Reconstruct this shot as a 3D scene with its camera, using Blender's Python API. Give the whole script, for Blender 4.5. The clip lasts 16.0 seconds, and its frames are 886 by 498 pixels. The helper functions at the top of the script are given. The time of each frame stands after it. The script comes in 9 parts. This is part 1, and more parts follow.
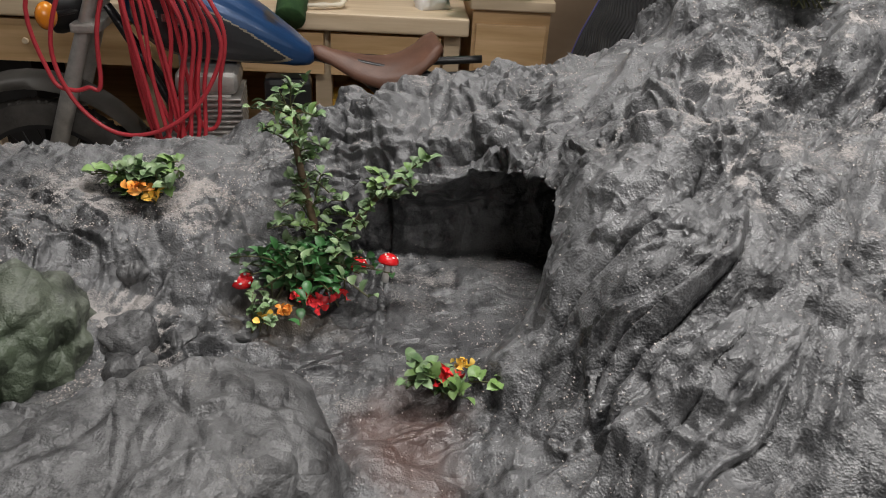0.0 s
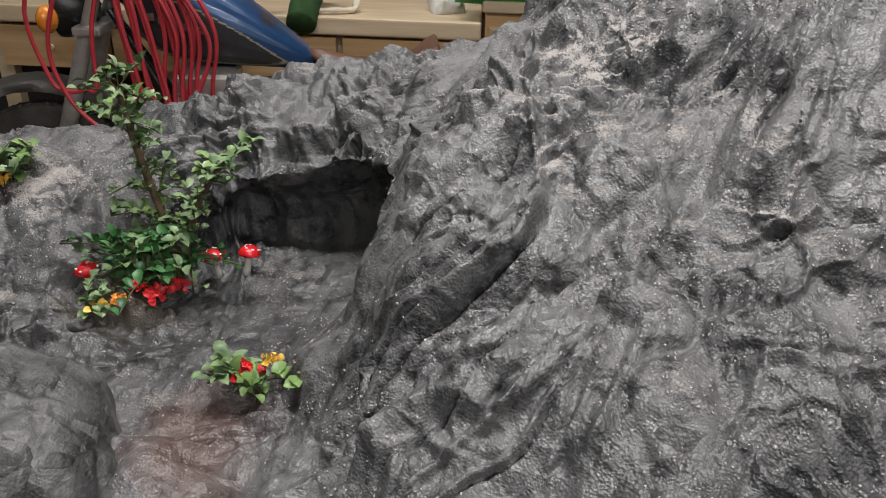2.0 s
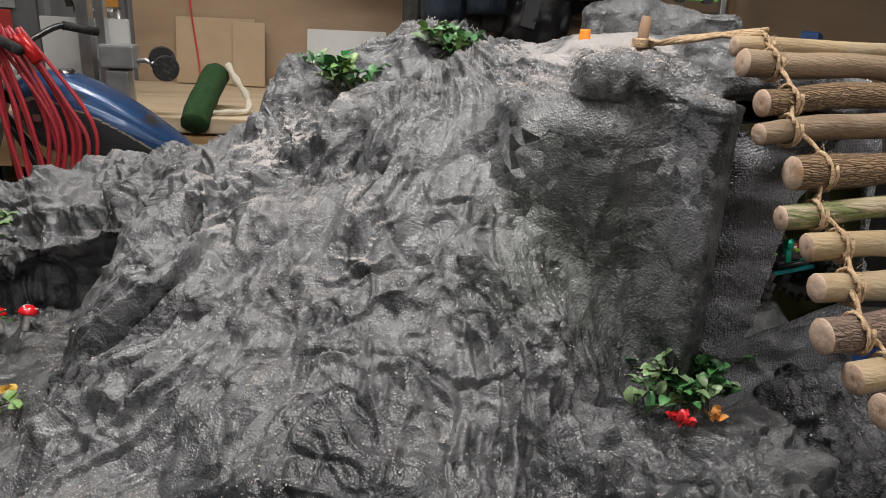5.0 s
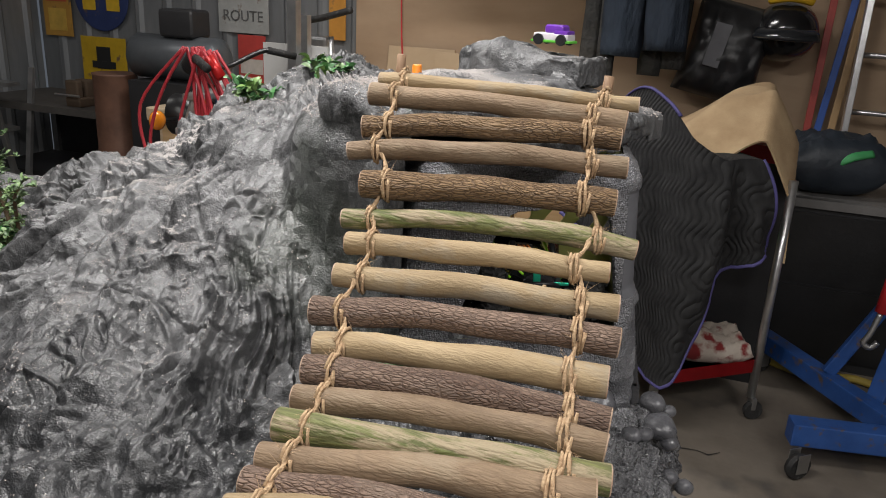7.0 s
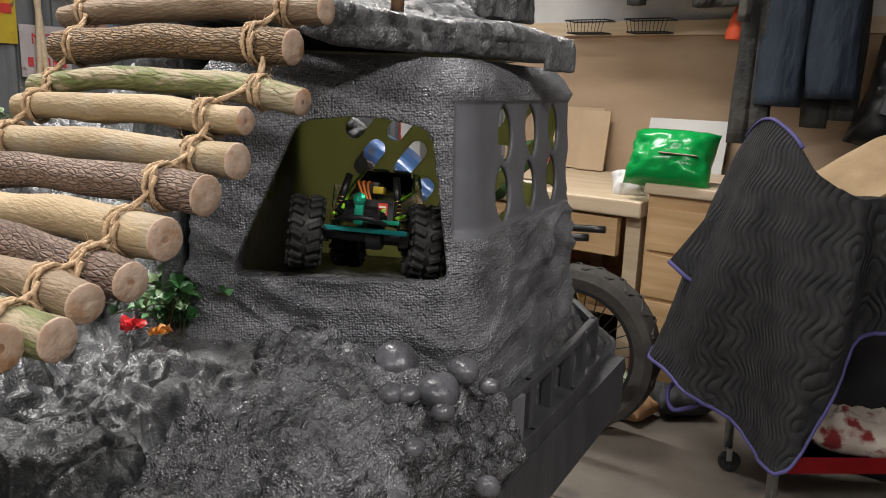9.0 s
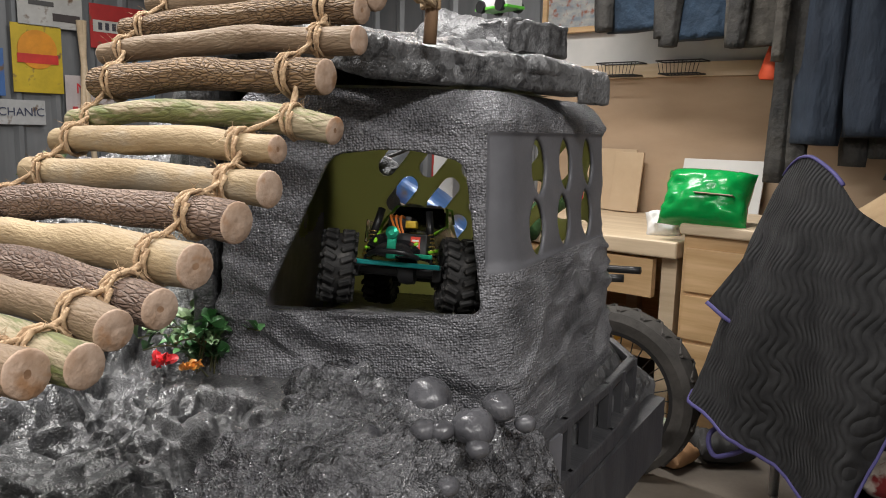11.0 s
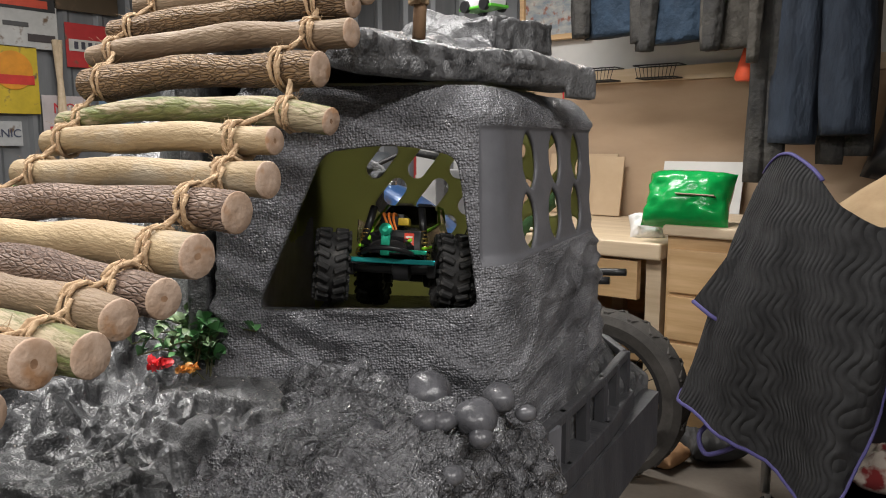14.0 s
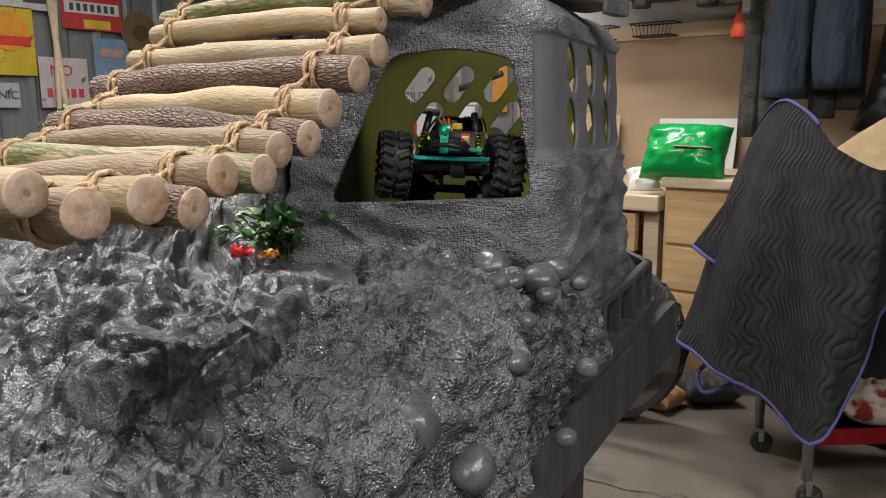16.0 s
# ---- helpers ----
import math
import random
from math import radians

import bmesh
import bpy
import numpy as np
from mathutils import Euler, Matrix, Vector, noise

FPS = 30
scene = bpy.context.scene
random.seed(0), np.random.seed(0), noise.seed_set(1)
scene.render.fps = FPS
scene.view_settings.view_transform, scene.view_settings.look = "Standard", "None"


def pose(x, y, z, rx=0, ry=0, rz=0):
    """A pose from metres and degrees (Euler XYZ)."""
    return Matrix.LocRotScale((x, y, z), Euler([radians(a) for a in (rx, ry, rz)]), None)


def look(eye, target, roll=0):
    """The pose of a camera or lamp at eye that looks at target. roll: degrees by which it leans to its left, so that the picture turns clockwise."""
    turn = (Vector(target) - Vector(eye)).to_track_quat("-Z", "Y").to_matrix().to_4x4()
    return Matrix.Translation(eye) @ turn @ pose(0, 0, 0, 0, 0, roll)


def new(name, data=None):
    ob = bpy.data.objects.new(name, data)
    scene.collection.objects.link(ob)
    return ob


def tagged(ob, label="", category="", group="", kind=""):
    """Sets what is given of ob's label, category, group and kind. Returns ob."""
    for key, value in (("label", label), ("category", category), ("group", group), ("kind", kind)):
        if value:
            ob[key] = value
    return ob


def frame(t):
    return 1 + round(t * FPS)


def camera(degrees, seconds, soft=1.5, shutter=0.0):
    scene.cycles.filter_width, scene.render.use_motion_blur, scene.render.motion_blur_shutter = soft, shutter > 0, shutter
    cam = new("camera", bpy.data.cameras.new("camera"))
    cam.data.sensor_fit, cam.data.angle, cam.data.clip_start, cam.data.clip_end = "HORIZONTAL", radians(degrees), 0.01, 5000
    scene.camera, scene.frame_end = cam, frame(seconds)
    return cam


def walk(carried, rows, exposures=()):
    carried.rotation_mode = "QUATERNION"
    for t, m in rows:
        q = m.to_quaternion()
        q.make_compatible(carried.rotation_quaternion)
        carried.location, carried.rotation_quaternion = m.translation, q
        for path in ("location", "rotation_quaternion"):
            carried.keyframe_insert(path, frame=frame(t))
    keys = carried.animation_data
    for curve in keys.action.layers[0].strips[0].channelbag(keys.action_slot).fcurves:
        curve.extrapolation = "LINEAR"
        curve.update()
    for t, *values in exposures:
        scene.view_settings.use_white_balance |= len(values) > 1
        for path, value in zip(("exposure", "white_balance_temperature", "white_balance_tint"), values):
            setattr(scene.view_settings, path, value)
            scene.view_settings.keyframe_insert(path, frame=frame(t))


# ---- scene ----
cam = camera(61.03, 16.0, soft=1.0)
PATH = [
    (0, (-0.1842, -0.6350, 1.4751), (-0.0777, 1.1321, 0.5446), 3.47),
    (0.5, (-0.1047, -0.6122, 1.4750), (-0.1115, 1.1591, 0.5462), 2.95),
    (1, (0.0110, -0.5988, 1.4842), (-0.0692, 1.1713, 0.5566), 2.52),
    (1.5, (0.0377, -0.5986, 1.4653), (-0.0612, 1.1705, 0.5378), 2.05),
    (2, (0.0592, -0.5954, 1.4415), (-0.0091, 1.1842, 0.5314), 1.92),
    (2.5, (0.0777, -0.6030, 1.4439), (0.0478, 1.1960, 0.5706), 1.48),
    (3, (0.0727, -0.6158, 1.4527), (0.0753, 1.2144, 0.6463), 1.40),
    (3.5, (0.1135, -0.6483, 1.4589), (0.1616, 1.2178, 0.7409), 1.74),
    (4, (0.2169, -0.6952, 1.4636), (0.2879, 1.1804, 0.7729), 2.10),
    (4.5, (0.2907, -0.7515, 1.4687), (0.3720, 1.1284, 0.7910), 2.32),
    (4.7, (0.3065, -0.7678, 1.4757), (0.3883, 1.1126, 0.7995), 2.42),
    (6.8, (0.9203, -0.8857, 1.5458), (0.3468, 0.9240, 0.9164), 2.98),
    (7, (0.9635, -0.8546, 1.5295), (0.3252, 0.9331, 0.8995), 3.04),
    (7.5, (1.0808, -0.7338, 1.4760), (0.2847, 0.9952, 0.8620), 2.92),
    (8, (1.2117, -0.6334, 1.4079), (0.2743, 1.0414, 0.8454), 2.62),
    (8.5, (1.2901, -0.5628, 1.3513), (0.2274, 1.0581, 0.8580), 2.48),
    (9, (1.3032, -0.5436, 1.3353), (0.1457, 1.0308, 0.9093), 2.06),
    (9.5, (1.3054, -0.5410, 1.3360), (0.0911, 1.0027, 0.9586), 1.63),
    (10, (1.2968, -0.5381, 1.3254), (0.0542, 0.9909, 0.9814), 1.52),
    (10.2, (1.2966, -0.5356, 1.3273), (0.0540, 0.9948, 0.9898), 1.56),
    (12.5, (1.2942, -0.5388, 1.3103), (0.0552, 1.0059, 1.0294), 0.63),
    (13, (1.2907, -0.5465, 1.3150), (0.0550, 1.0015, 1.0375), 0.49),
    (13.5, (1.2900, -0.5463, 1.3099), (0.0661, 1.0110, 1.0331), 0.17),
    (14, (1.2906, -0.5464, 1.3056), (0.0815, 1.0218, 1.0247), -0.15),
    (14.5, (1.2869, -0.5490, 1.3004), (0.0793, 1.0171, 1.0021), -0.34),
    (15, (1.2841, -0.5629, 1.2772), (0.0662, 0.9913, 0.9590), -0.41),
    (15.5, (1.3049, -0.6023, 1.2504), (0.0983, 0.9566, 0.9125), -0.22),
    (16, (1.2870, -0.6660, 1.2360), (0.1122, 0.9130, 0.8802), -0.38),
]
walk(cam, [(t, look(e, g, r)) for t, e, g, r in PATH], exposures=[(0.0, -0.66), (4.5, -0.62), (7, -0.38), (8.2, -0.19), (10.0, 0.04), (16.0, 0.1)])

# ---------------- world and lamps ----------------
world = bpy.data.worlds.new("world")
scene.world = world
world.use_nodes = True
world.node_tree.nodes["Background"].inputs[0].default_value = (0.75, 0.85, 1.0, 1)
world.node_tree.nodes["Background"].inputs[1].default_value = 0.15


def assumed_tube(x, y, z, length, watts, turn=0.0):
    lamp = bpy.data.lights.new("ceiling_lamp_light", "AREA")
    lamp.shape, lamp.size, lamp.size_y = "RECTANGLE", length, 0.14
    lamp.energy, lamp.color = watts, (1.0, 0.97, 0.945)
    ob = new("ceiling_lamp_light", lamp)
    ob.matrix_world = pose(x, y, z, 0, 0, turn)
    return ob


# first stands for the overhead light, the others added as fill; none in view
LAMPS = [(0.0, -0.15, 2.66, 1.25, 62, 0), (2.2, -0.8, 2.66, 1.25, 46, 60), (-0.5, 2.3, 2.66, 1.25, 38, 0), (-2.6, 1.6, 2.66, 1.25, 16, 0), (0.9, -2.3, 2.66, 1.25, 56, 0)]
for lamp_row in LAMPS:
    assumed_tube(*lamp_row)

# ---------------- helpers ----------------


def thing(name, at=(0, 0, 0), label="", category="", group="", kind="", turn=0.0):
    ob = new(name)
    ob.empty_display_size = 0.05
    ob.matrix_world = pose(*at, 0, 0, turn)
    return tagged(ob, label, category, group, kind)


def finish(name, me, material, parent=None, label="", smooth=True):
    mats = material if isinstance(material, (list, tuple)) else [material]
    for m in mats:
        if m is not None:
            me.materials.append(m)
    if smooth:
        me.shade_smooth()
    ob = new(name, me)
    if parent is not None:
        ob.parent = parent
    if label:
        ob["label"] = label
    return ob


def part(name, bm, material, parent=None, label="", smooth=False, sharp=35):
    me = bpy.data.meshes.new(name)
    if smooth:
        for e in bm.edges:
            e.smooth = not (len(e.link_faces) == 2 and e.calc_face_angle(0.0) > radians(sharp))
        for f in bm.faces:
            f.smooth = True
    bm.normal_update()
    bm.to_mesh(me)
    bm.free()
    return finish(name, me, material, parent, label, smooth=False)


def add_box(bm, size, m=None, bevel=0.0, segments=2, mat=0):
    r = bmesh.ops.create_cube(bm, size=1.0)
    vs = r["verts"]
    bmesh.ops.scale(bm, vec=size, verts=vs)
    fs = {f for v in vs for f in v.link_faces}
    if bevel > 0:
        es = list({e for v in vs for e in v.link_edges})
        out = bmesh.ops.bevel(bm, geom=es, offset=bevel, segments=segments, affect="EDGES", profile=0.6)
        fs = {f for f in fs if f.is_valid} | set(out["faces"])
        vs = list({v for f in fs for v in f.verts})
    for f in fs:
        f.material_index = mat
    if m is not None:
        bmesh.ops.transform(bm, matrix=m, verts=vs)
    return vs


def boxed(x0, x1, y0, y1, z0, z1):
    """A bmesh box between two corners."""
    bm = bmesh.new()
    add_box(bm, (x1 - x0, y1 - y0, z1 - z0), pose((x0 + x1) / 2, (y0 + y1) / 2, (z0 + z1) / 2))
    return bm


def add_tube(bm, pts, radii, sides=8, caps=True, closed=False, mat=0, squash=1.0):
    """A tube along points, with one radius for all or one for each."""
    pts = [Vector(p) for p in pts]
    n = len(pts)
    if not hasattr(radii, "__len__"):
        radii = [radii] * n
    rings, side = [], None
    for i, p in enumerate(pts):
        a = pts[(i - 1) % n] if (closed or i > 0) else p
        b = pts[(i + 1) % n] if (closed or i < n - 1) else p
        d = (b - a).normalized()
        if side is None:
            side = d.orthogonal().normalized()
        side = (side - d * side.dot(d)).normalized()
        up = d.cross(side)
        ring = []
        for k in range(sides):
            a = 2 * math.pi * k / sides
            ring.append(bm.verts.new(p + (side * math.cos(a) + up * math.sin(a) * squash) * radii[i]))
        rings.append(ring)
    fs = []
    for i in range(n if closed else n - 1):
        r0, r1 = rings[i], rings[(i + 1) % n]
        for k in range(sides):
            fs.append(bm.faces.new((r0[k], r0[(k + 1) % sides], r1[(k + 1) % sides], r1[k])))
    if caps and not closed:
        fs.append(bm.faces.new(list(reversed(rings[0]))))
        fs.append(bm.faces.new(rings[-1]))
    for f in fs:
        f.material_index = mat
    return rings


def add_lathe(bm, profile, sides=24, m=None, mat=0, closed=False):
    """Turn (r, z) points about z; closed joins the last point to the first."""
    rings = []
    for r, z in profile:
        rings.append([bm.verts.new((r * math.cos(2 * math.pi * k / sides), r * math.sin(2 * math.pi * k / sides), z)) for k in range(sides)])
    pairs = list(zip(rings, rings[1:])) + ([(rings[-1], rings[0])] if closed else [])
    for a, b in pairs:
        for k in range(sides):
            bm.faces.new((a[k], a[(k + 1) % sides], b[(k + 1) % sides], b[k])).material_index = mat
    if not closed:
        for ring, flip in ((rings[0], True), (rings[-1], False)):
            bm.faces.new(list(reversed(ring)) if flip else ring).material_index = mat
    if m is not None:
        bmesh.ops.transform(bm, matrix=m, verts=[v for ring in rings for v in ring])
    return rings


def lathe(profile, sides=24, m=None, closed=False):
    bm = bmesh.new()
    add_lathe(bm, profile, sides, m, closed=closed)
    return bm


def smooth_path(pts, steps=6, closed=False):
    """Catmull-Rom through points."""
    pts = [Vector(p) for p in pts]
    n = len(pts)
    out = []
    for i in range(n if closed else n - 1):
        if closed:
            a, b, c, d = pts[(i - 1) % n], pts[i], pts[(i + 1) % n], pts[(i + 2) % n]
        else:
            a, b, c, d = pts[max(i - 1, 0)], pts[i], pts[i + 1], pts[min(i + 2, n - 1)]
        for s in range(steps):
            t = s / steps
            out.append(0.5 * (2 * b + (c - a) * t + (2 * a - 5 * b + 4 * c - d) * t * t + (3 * b - a - 3 * c + d) * t ** 3))
    if not closed:
        out.append(pts[-1])
    return out


def slab_from(outline, thick, m=None, hole=None):
    """A flat plate from an outline in x and z, thick along y; hole: outlines cut through it."""
    bm = bmesh.new()
    loops = [outline] + list(hole or [])
    edges = []
    for loop in loops:
        vs = [bm.verts.new((x, 0, z)) for x, z in loop]
        edges += [bm.edges.new((vs[i], vs[(i + 1) % len(vs)])) for i in range(len(vs))]
    bmesh.ops.triangle_fill(bm, use_beauty=True, use_dissolve=False, edges=edges)
    fs = list(bm.faces)
    ext = bmesh.ops.extrude_face_region(bm, geom=fs)
    bmesh.ops.translate(bm, vec=(0, thick, 0), verts=[g for g in ext["geom"] if isinstance(g, bmesh.types.BMVert)])
    bmesh.ops.recalc_face_normals(bm, faces=bm.faces)
    if m is not None:
        bmesh.ops.transform(bm, matrix=m, verts=bm.verts)
    return bm


# ---------------- materials ----------------


def surface(name, low, high, scale=8.0, rough=(0.5, 0.7), metal=0.0, bump=0.2, bump_scale=60.0, stretch=(1, 1, 1), speck=None, speck_scale=120.0, speck_amount=0.5, coat=0.0, vary=0.0, deep=0.004, detail=6.0):
    """A procedural surface: two colours mixed by noise, specks, grain in the relief."""
    m = bpy.data.materials.new(name)
    m.use_nodes = True
    nt = m.node_tree
    ns, ln = nt.nodes, nt.links
    bsdf = ns["Principled BSDF"]
    tc = ns.new("ShaderNodeTexCoord")
    mp = ns.new("ShaderNodeMapping")
    mp.inputs["Scale"].default_value = stretch
    ln.new(tc.outputs["Object"], mp.inputs[0])
    n1 = ns.new("ShaderNodeTexNoise")
    n1.inputs["Scale"].default_value, n1.inputs["Detail"].default_value, n1.inputs["Roughness"].default_value = scale, detail, 0.62
    ln.new(mp.outputs[0], n1.inputs["Vector"])
    ramp = ns.new("ShaderNodeValToRGB")
    ramp.color_ramp.elements[0].position, ramp.color_ramp.elements[1].position = 0.33, 0.68
    ramp.color_ramp.elements[0].color, ramp.color_ramp.elements[1].color = (*low, 1), (*high, 1)
    ln.new(n1.outputs["Fac"], ramp.inputs[0])
    col = ramp.outputs[0]
    n2 = ns.new("ShaderNodeTexNoise")
    n2.inputs["Scale"].default_value, n2.inputs["Detail"].default_value = bump_scale, 5.0
    ln.new(mp.outputs[0], n2.inputs["Vector"])
    if speck is not None:
        n3 = ns.new("ShaderNodeTexNoise")
        n3.inputs["Scale"].default_value, n3.inputs["Detail"].default_value = speck_scale, 3.0
        ln.new(tc.outputs["Object"], n3.inputs["Vector"])
        r3 = ns.new("ShaderNodeValToRGB")
        r3.color_ramp.elements[0].position, r3.color_ramp.elements[1].position = 0.62 - 0.2 * speck_amount, 0.72 - 0.16 * speck_amount
        ln.new(n3.outputs["Fac"], r3.inputs[0])
        mx = ns.new("ShaderNodeMix")
        mx.data_type = "RGBA"
        ln.new(r3.outputs[0], mx.inputs["Factor"])
        ln.new(col, mx.inputs["A"])
        mx.inputs["B"].default_value = (*speck, 1)
        col = mx.outputs["Result"]
    if vary > 0:
        info = ns.new("ShaderNodeObjectInfo")
        hsv = ns.new("ShaderNodeHueSaturation")
        mr = ns.new("ShaderNodeMapRange")
        mr.inputs["To Min"].default_value, mr.inputs["To Max"].default_value = 1 - vary, 1 + vary
        ln.new(info.outputs["Random"], mr.inputs["Value"])
        ln.new(mr.outputs[0], hsv.inputs["Value"])
        ln.new(col, hsv.inputs["Color"])
        col = hsv.outputs[0]
    ln.new(col, bsdf.inputs["Base Color"])
    rr = ns.new("ShaderNodeMapRange")
    rr.inputs["To Min"].default_value, rr.inputs["To Max"].default_value = rough
    ln.new(n2.outputs["Fac"], rr.inputs["Value"])
    ln.new(rr.outputs[0], bsdf.inputs["Roughness"])
    bsdf.inputs["Metallic"].default_value = metal
    bsdf.inputs["Coat Weight"].default_value = coat
    bsdf.inputs["Coat Roughness"].default_value = 0.12
    if bump > 0:
        bp = ns.new("ShaderNodeBump")
        bp.inputs["Strength"].default_value, bp.inputs["Distance"].default_value = bump, deep
        ln.new(n2.outputs["Fac"], bp.inputs["Height"])
        ln.new(bp.outputs[0], bsdf.inputs["Normal"])
    return m


def rock_paint(name, dark, light, dust, gloss, crease=0.9, dust_amount=0.5, moss=None, fine=1.0, lumps=0.0007, fold=1.0, facet=(0.75, 1.0, 1.05), stains=(), powder=(), sheen=0.0):
    """Painted crumpled sheet over foam: dark coat, darker along crease lines, dry-brushed light coat, grit lying on
    level places.
    """
    m = bpy.data.materials.new(name)
    m.use_nodes = True
    nt = m.node_tree
    ns, ln = nt.nodes, nt.links
    bsdf = ns["Principled BSDF"]
    tc = ns.new("ShaderNodeTexCoord")
    warp = ns.new("ShaderNodeTexNoise")
    warp.inputs["Scale"].default_value, warp.inputs["Detail"].default_value = 9.0, 2.0
    ln.new(tc.outputs["Object"], warp.inputs["Vector"])
    wm = ns.new("ShaderNodeMix")
    wm.data_type, wm.blend_type = "RGBA", "LINEAR_LIGHT"
    wm.inputs["Factor"].default_value = 0.012
    ln.new(tc.outputs["Object"], wm.inputs["A"])
    ln.new(warp.outputs["Color"], wm.inputs["B"])

    def vor(scale, dist="F1", stretch=(1, 1, 1), source=None, spin=0.0):
        mp = ns.new("ShaderNodeMapping")
        mp.inputs["Scale"].default_value = stretch
        mp.inputs["Rotation"].default_value = (0.4, 0.7, 0.3 + spin)
        ln.new(source or wm.outputs["Result"], mp.inputs[0])
        v = ns.new("ShaderNodeTexVoronoi")
        v.feature = dist
        v.inputs["Scale"].default_value = scale
        ln.new(mp.outputs[0], v.inputs["Vector"])
        return v, mp.outputs[0]

    def vec(op, a, b):
        n = ns.new("ShaderNodeVectorMath")
        n.operation = op
        for i, v in enumerate((a, b)):
            if isinstance(v, tuple):
                n.inputs[i].default_value = v
            else:
                ln.new(v, n.inputs[i])
        return n.outputs["Value"] if op == "DOT_PRODUCT" else n.outputs[0]

    def facets(scale, stretch, spin=0.0):
        """Flat patches, each tilted its own way: relief in metres."""
        v, at = vor(scale, "F1", stretch, None, spin)
        away = vec("SUBTRACT", at, v.outputs["Position"])
        return vec("DOT_PRODUCT", away, vec("SUBTRACT", v.outputs["Color"], (0.5, 0.5, 0.5))), v.outputs["Color"]

    def math_(op, a, b):
        n = ns.new("ShaderNodeMath")
        n.operation = op
        for i, v in enumerate((a, b)):
            if isinstance(v, (int, float)):
                n.inputs[i].default_value = v
            else:
                ln.new(v, n.inputs[i])
        return n.outputs[0]

    c1, tint1 = facets(6.5 * fine, (1, 1.6, 0.6))
    c2, tint2 = facets(16.0 * fine, (1.9, 0.65, 0.75), 0.6)
    c3 = facets(48.0 * fine, (0.6, 1.7, 1.5))[0]
    c4 = facets(125.0 * fine, (1.6, 0.8, 0.7))[0]
    ridge = vor(24.0 * fine, "DISTANCE_TO_EDGE", (1.5, 0.6, 0.9))[0].outputs["Distance"]
    weave = vor(420.0 if lumps < 0.003 else 170.0, "F1")[0].outputs["Distance"]
    grain = ns.new("ShaderNodeTexNoise")
    grain.inputs["Scale"].default_value, grain.inputs["Detail"].default_value = 260.0, 4.0
    ln.new(tc.outputs["Object"], grain.inputs["Vector"])
    worn = ns.new("ShaderNodeTexNoise")
    worn.inputs["Scale"].default_value, worn.inputs["Detail"].default_value = 10.0 * fine, 3.0
    ln.new(tc.outputs["Object"], worn.inputs["Vector"])
    wr = ns.new("ShaderNodeMapRange")
    wr.inputs["From Min"].default_value, wr.inputs["From Max"].default_value = 0.43, 0.62
    ln.new(worn.outputs["Fac"], wr.inputs["Value"])
    sharp = wr.outputs[0]
    folds = ns.new("ShaderNodeTexNoise")
    folds.noise_type = "RIDGED_MULTIFRACTAL"
    folds.normalize = False
    folds.inputs["Scale"].default_value, folds.inputs["Detail"].default_value = 13.0 * fine, 3.0
    fm = ns.new("ShaderNodeMapping")
    fm.inputs["Scale"].default_value, fm.inputs["Rotation"].default_value = (1.5, 0.8, 0.6), (0.2, -0.5, 0.4)
    ln.new(wm.outputs["Result"], fm.inputs[0])
    ln.new(fm.outputs[0], folds.inputs["Vector"])
    h = math_("ADD", math_("MULTIPLY", c1, facet[0]), math_("MULTIPLY", math_("MULTIPLY", c2, facet[1]), sharp))
    h = math_("ADD", h, math_("MULTIPLY", folds.outputs["Fac"], 0.010 * facet[0] / 0.75 / fine))
    h = math_("ADD", h, math_("MULTIPLY", math_("MULTIPLY", c3, facet[2]), sharp))
    h = math_("ADD", h, math_("MULTIPLY", c4, 0.12 if lumps < 0.003 else 0.7))
    h = math_("ADD", h, math_("MULTIPLY", math_("MINIMUM", ridge, 0.16), 0.028 * facet[1] / fine))
    h = math_("MULTIPLY", h, fold)
    wrinkle = ns.new("ShaderNodeTexNoise")
    wrinkle.noise_type = "RIDGED_MULTIFRACTAL"
    wrinkle.normalize = False
    wrinkle.inputs["Scale"].default_value, wrinkle.inputs["Detail"].default_value = 34.0, 2.0
    km = ns.new("ShaderNodeMapping")
    km.inputs["Scale"].default_value, km.inputs["Rotation"].default_value = (0.7, 1.8, 0.5), (-0.4, 0.6, 0.9)
    ln.new(wm.outputs["Result"], km.inputs[0])
    ln.new(km.outputs[0], wrinkle.inputs["Vector"])
    h = math_("ADD", h, math_("MULTIPLY", wrinkle.outputs["Fac"], 0.004))
    h = math_("ADD", h, math_("MULTIPLY", grain.outputs["Fac"], 0.0011))
    h = math_("ADD", h, math_("MULTIPLY", weave, lumps))
    big = ns.new("ShaderNodeTexNoise")
    big.inputs["Scale"].default_value, big.inputs["Detail"].default_value, big.inputs["Roughness"].default_value = 7.0, 8.0, 0.65
    ln.new(tc.outputs["Object"], big.inputs["Vector"])
    brush = ns.new("ShaderNodeTexNoise")
    brush.inputs["Scale"].default_value, brush.inputs["Detail"].default_value, brush.inputs["Roughness"].default_value = 38.0, 7.0, 0.7
    ln.new(tc.outputs["Object"], brush.inputs["Vector"])
    tone = math_("ADD", math_("MULTIPLY", big.outputs["Fac"], 0.9), math_("MULTIPLY", brush.outputs["Fac"], 0.85))
    tone = math_("ADD", tone, math_("MULTIPLY", math_("SUBTRACT", grain.outputs["Fac"], 0.5), 0.5))
    # tone drops towards the crease lines of the relief
    tone = math_("ADD", tone, math_("MULTIPLY", math_("MINIMUM", ridge, 0.2), 0.5))
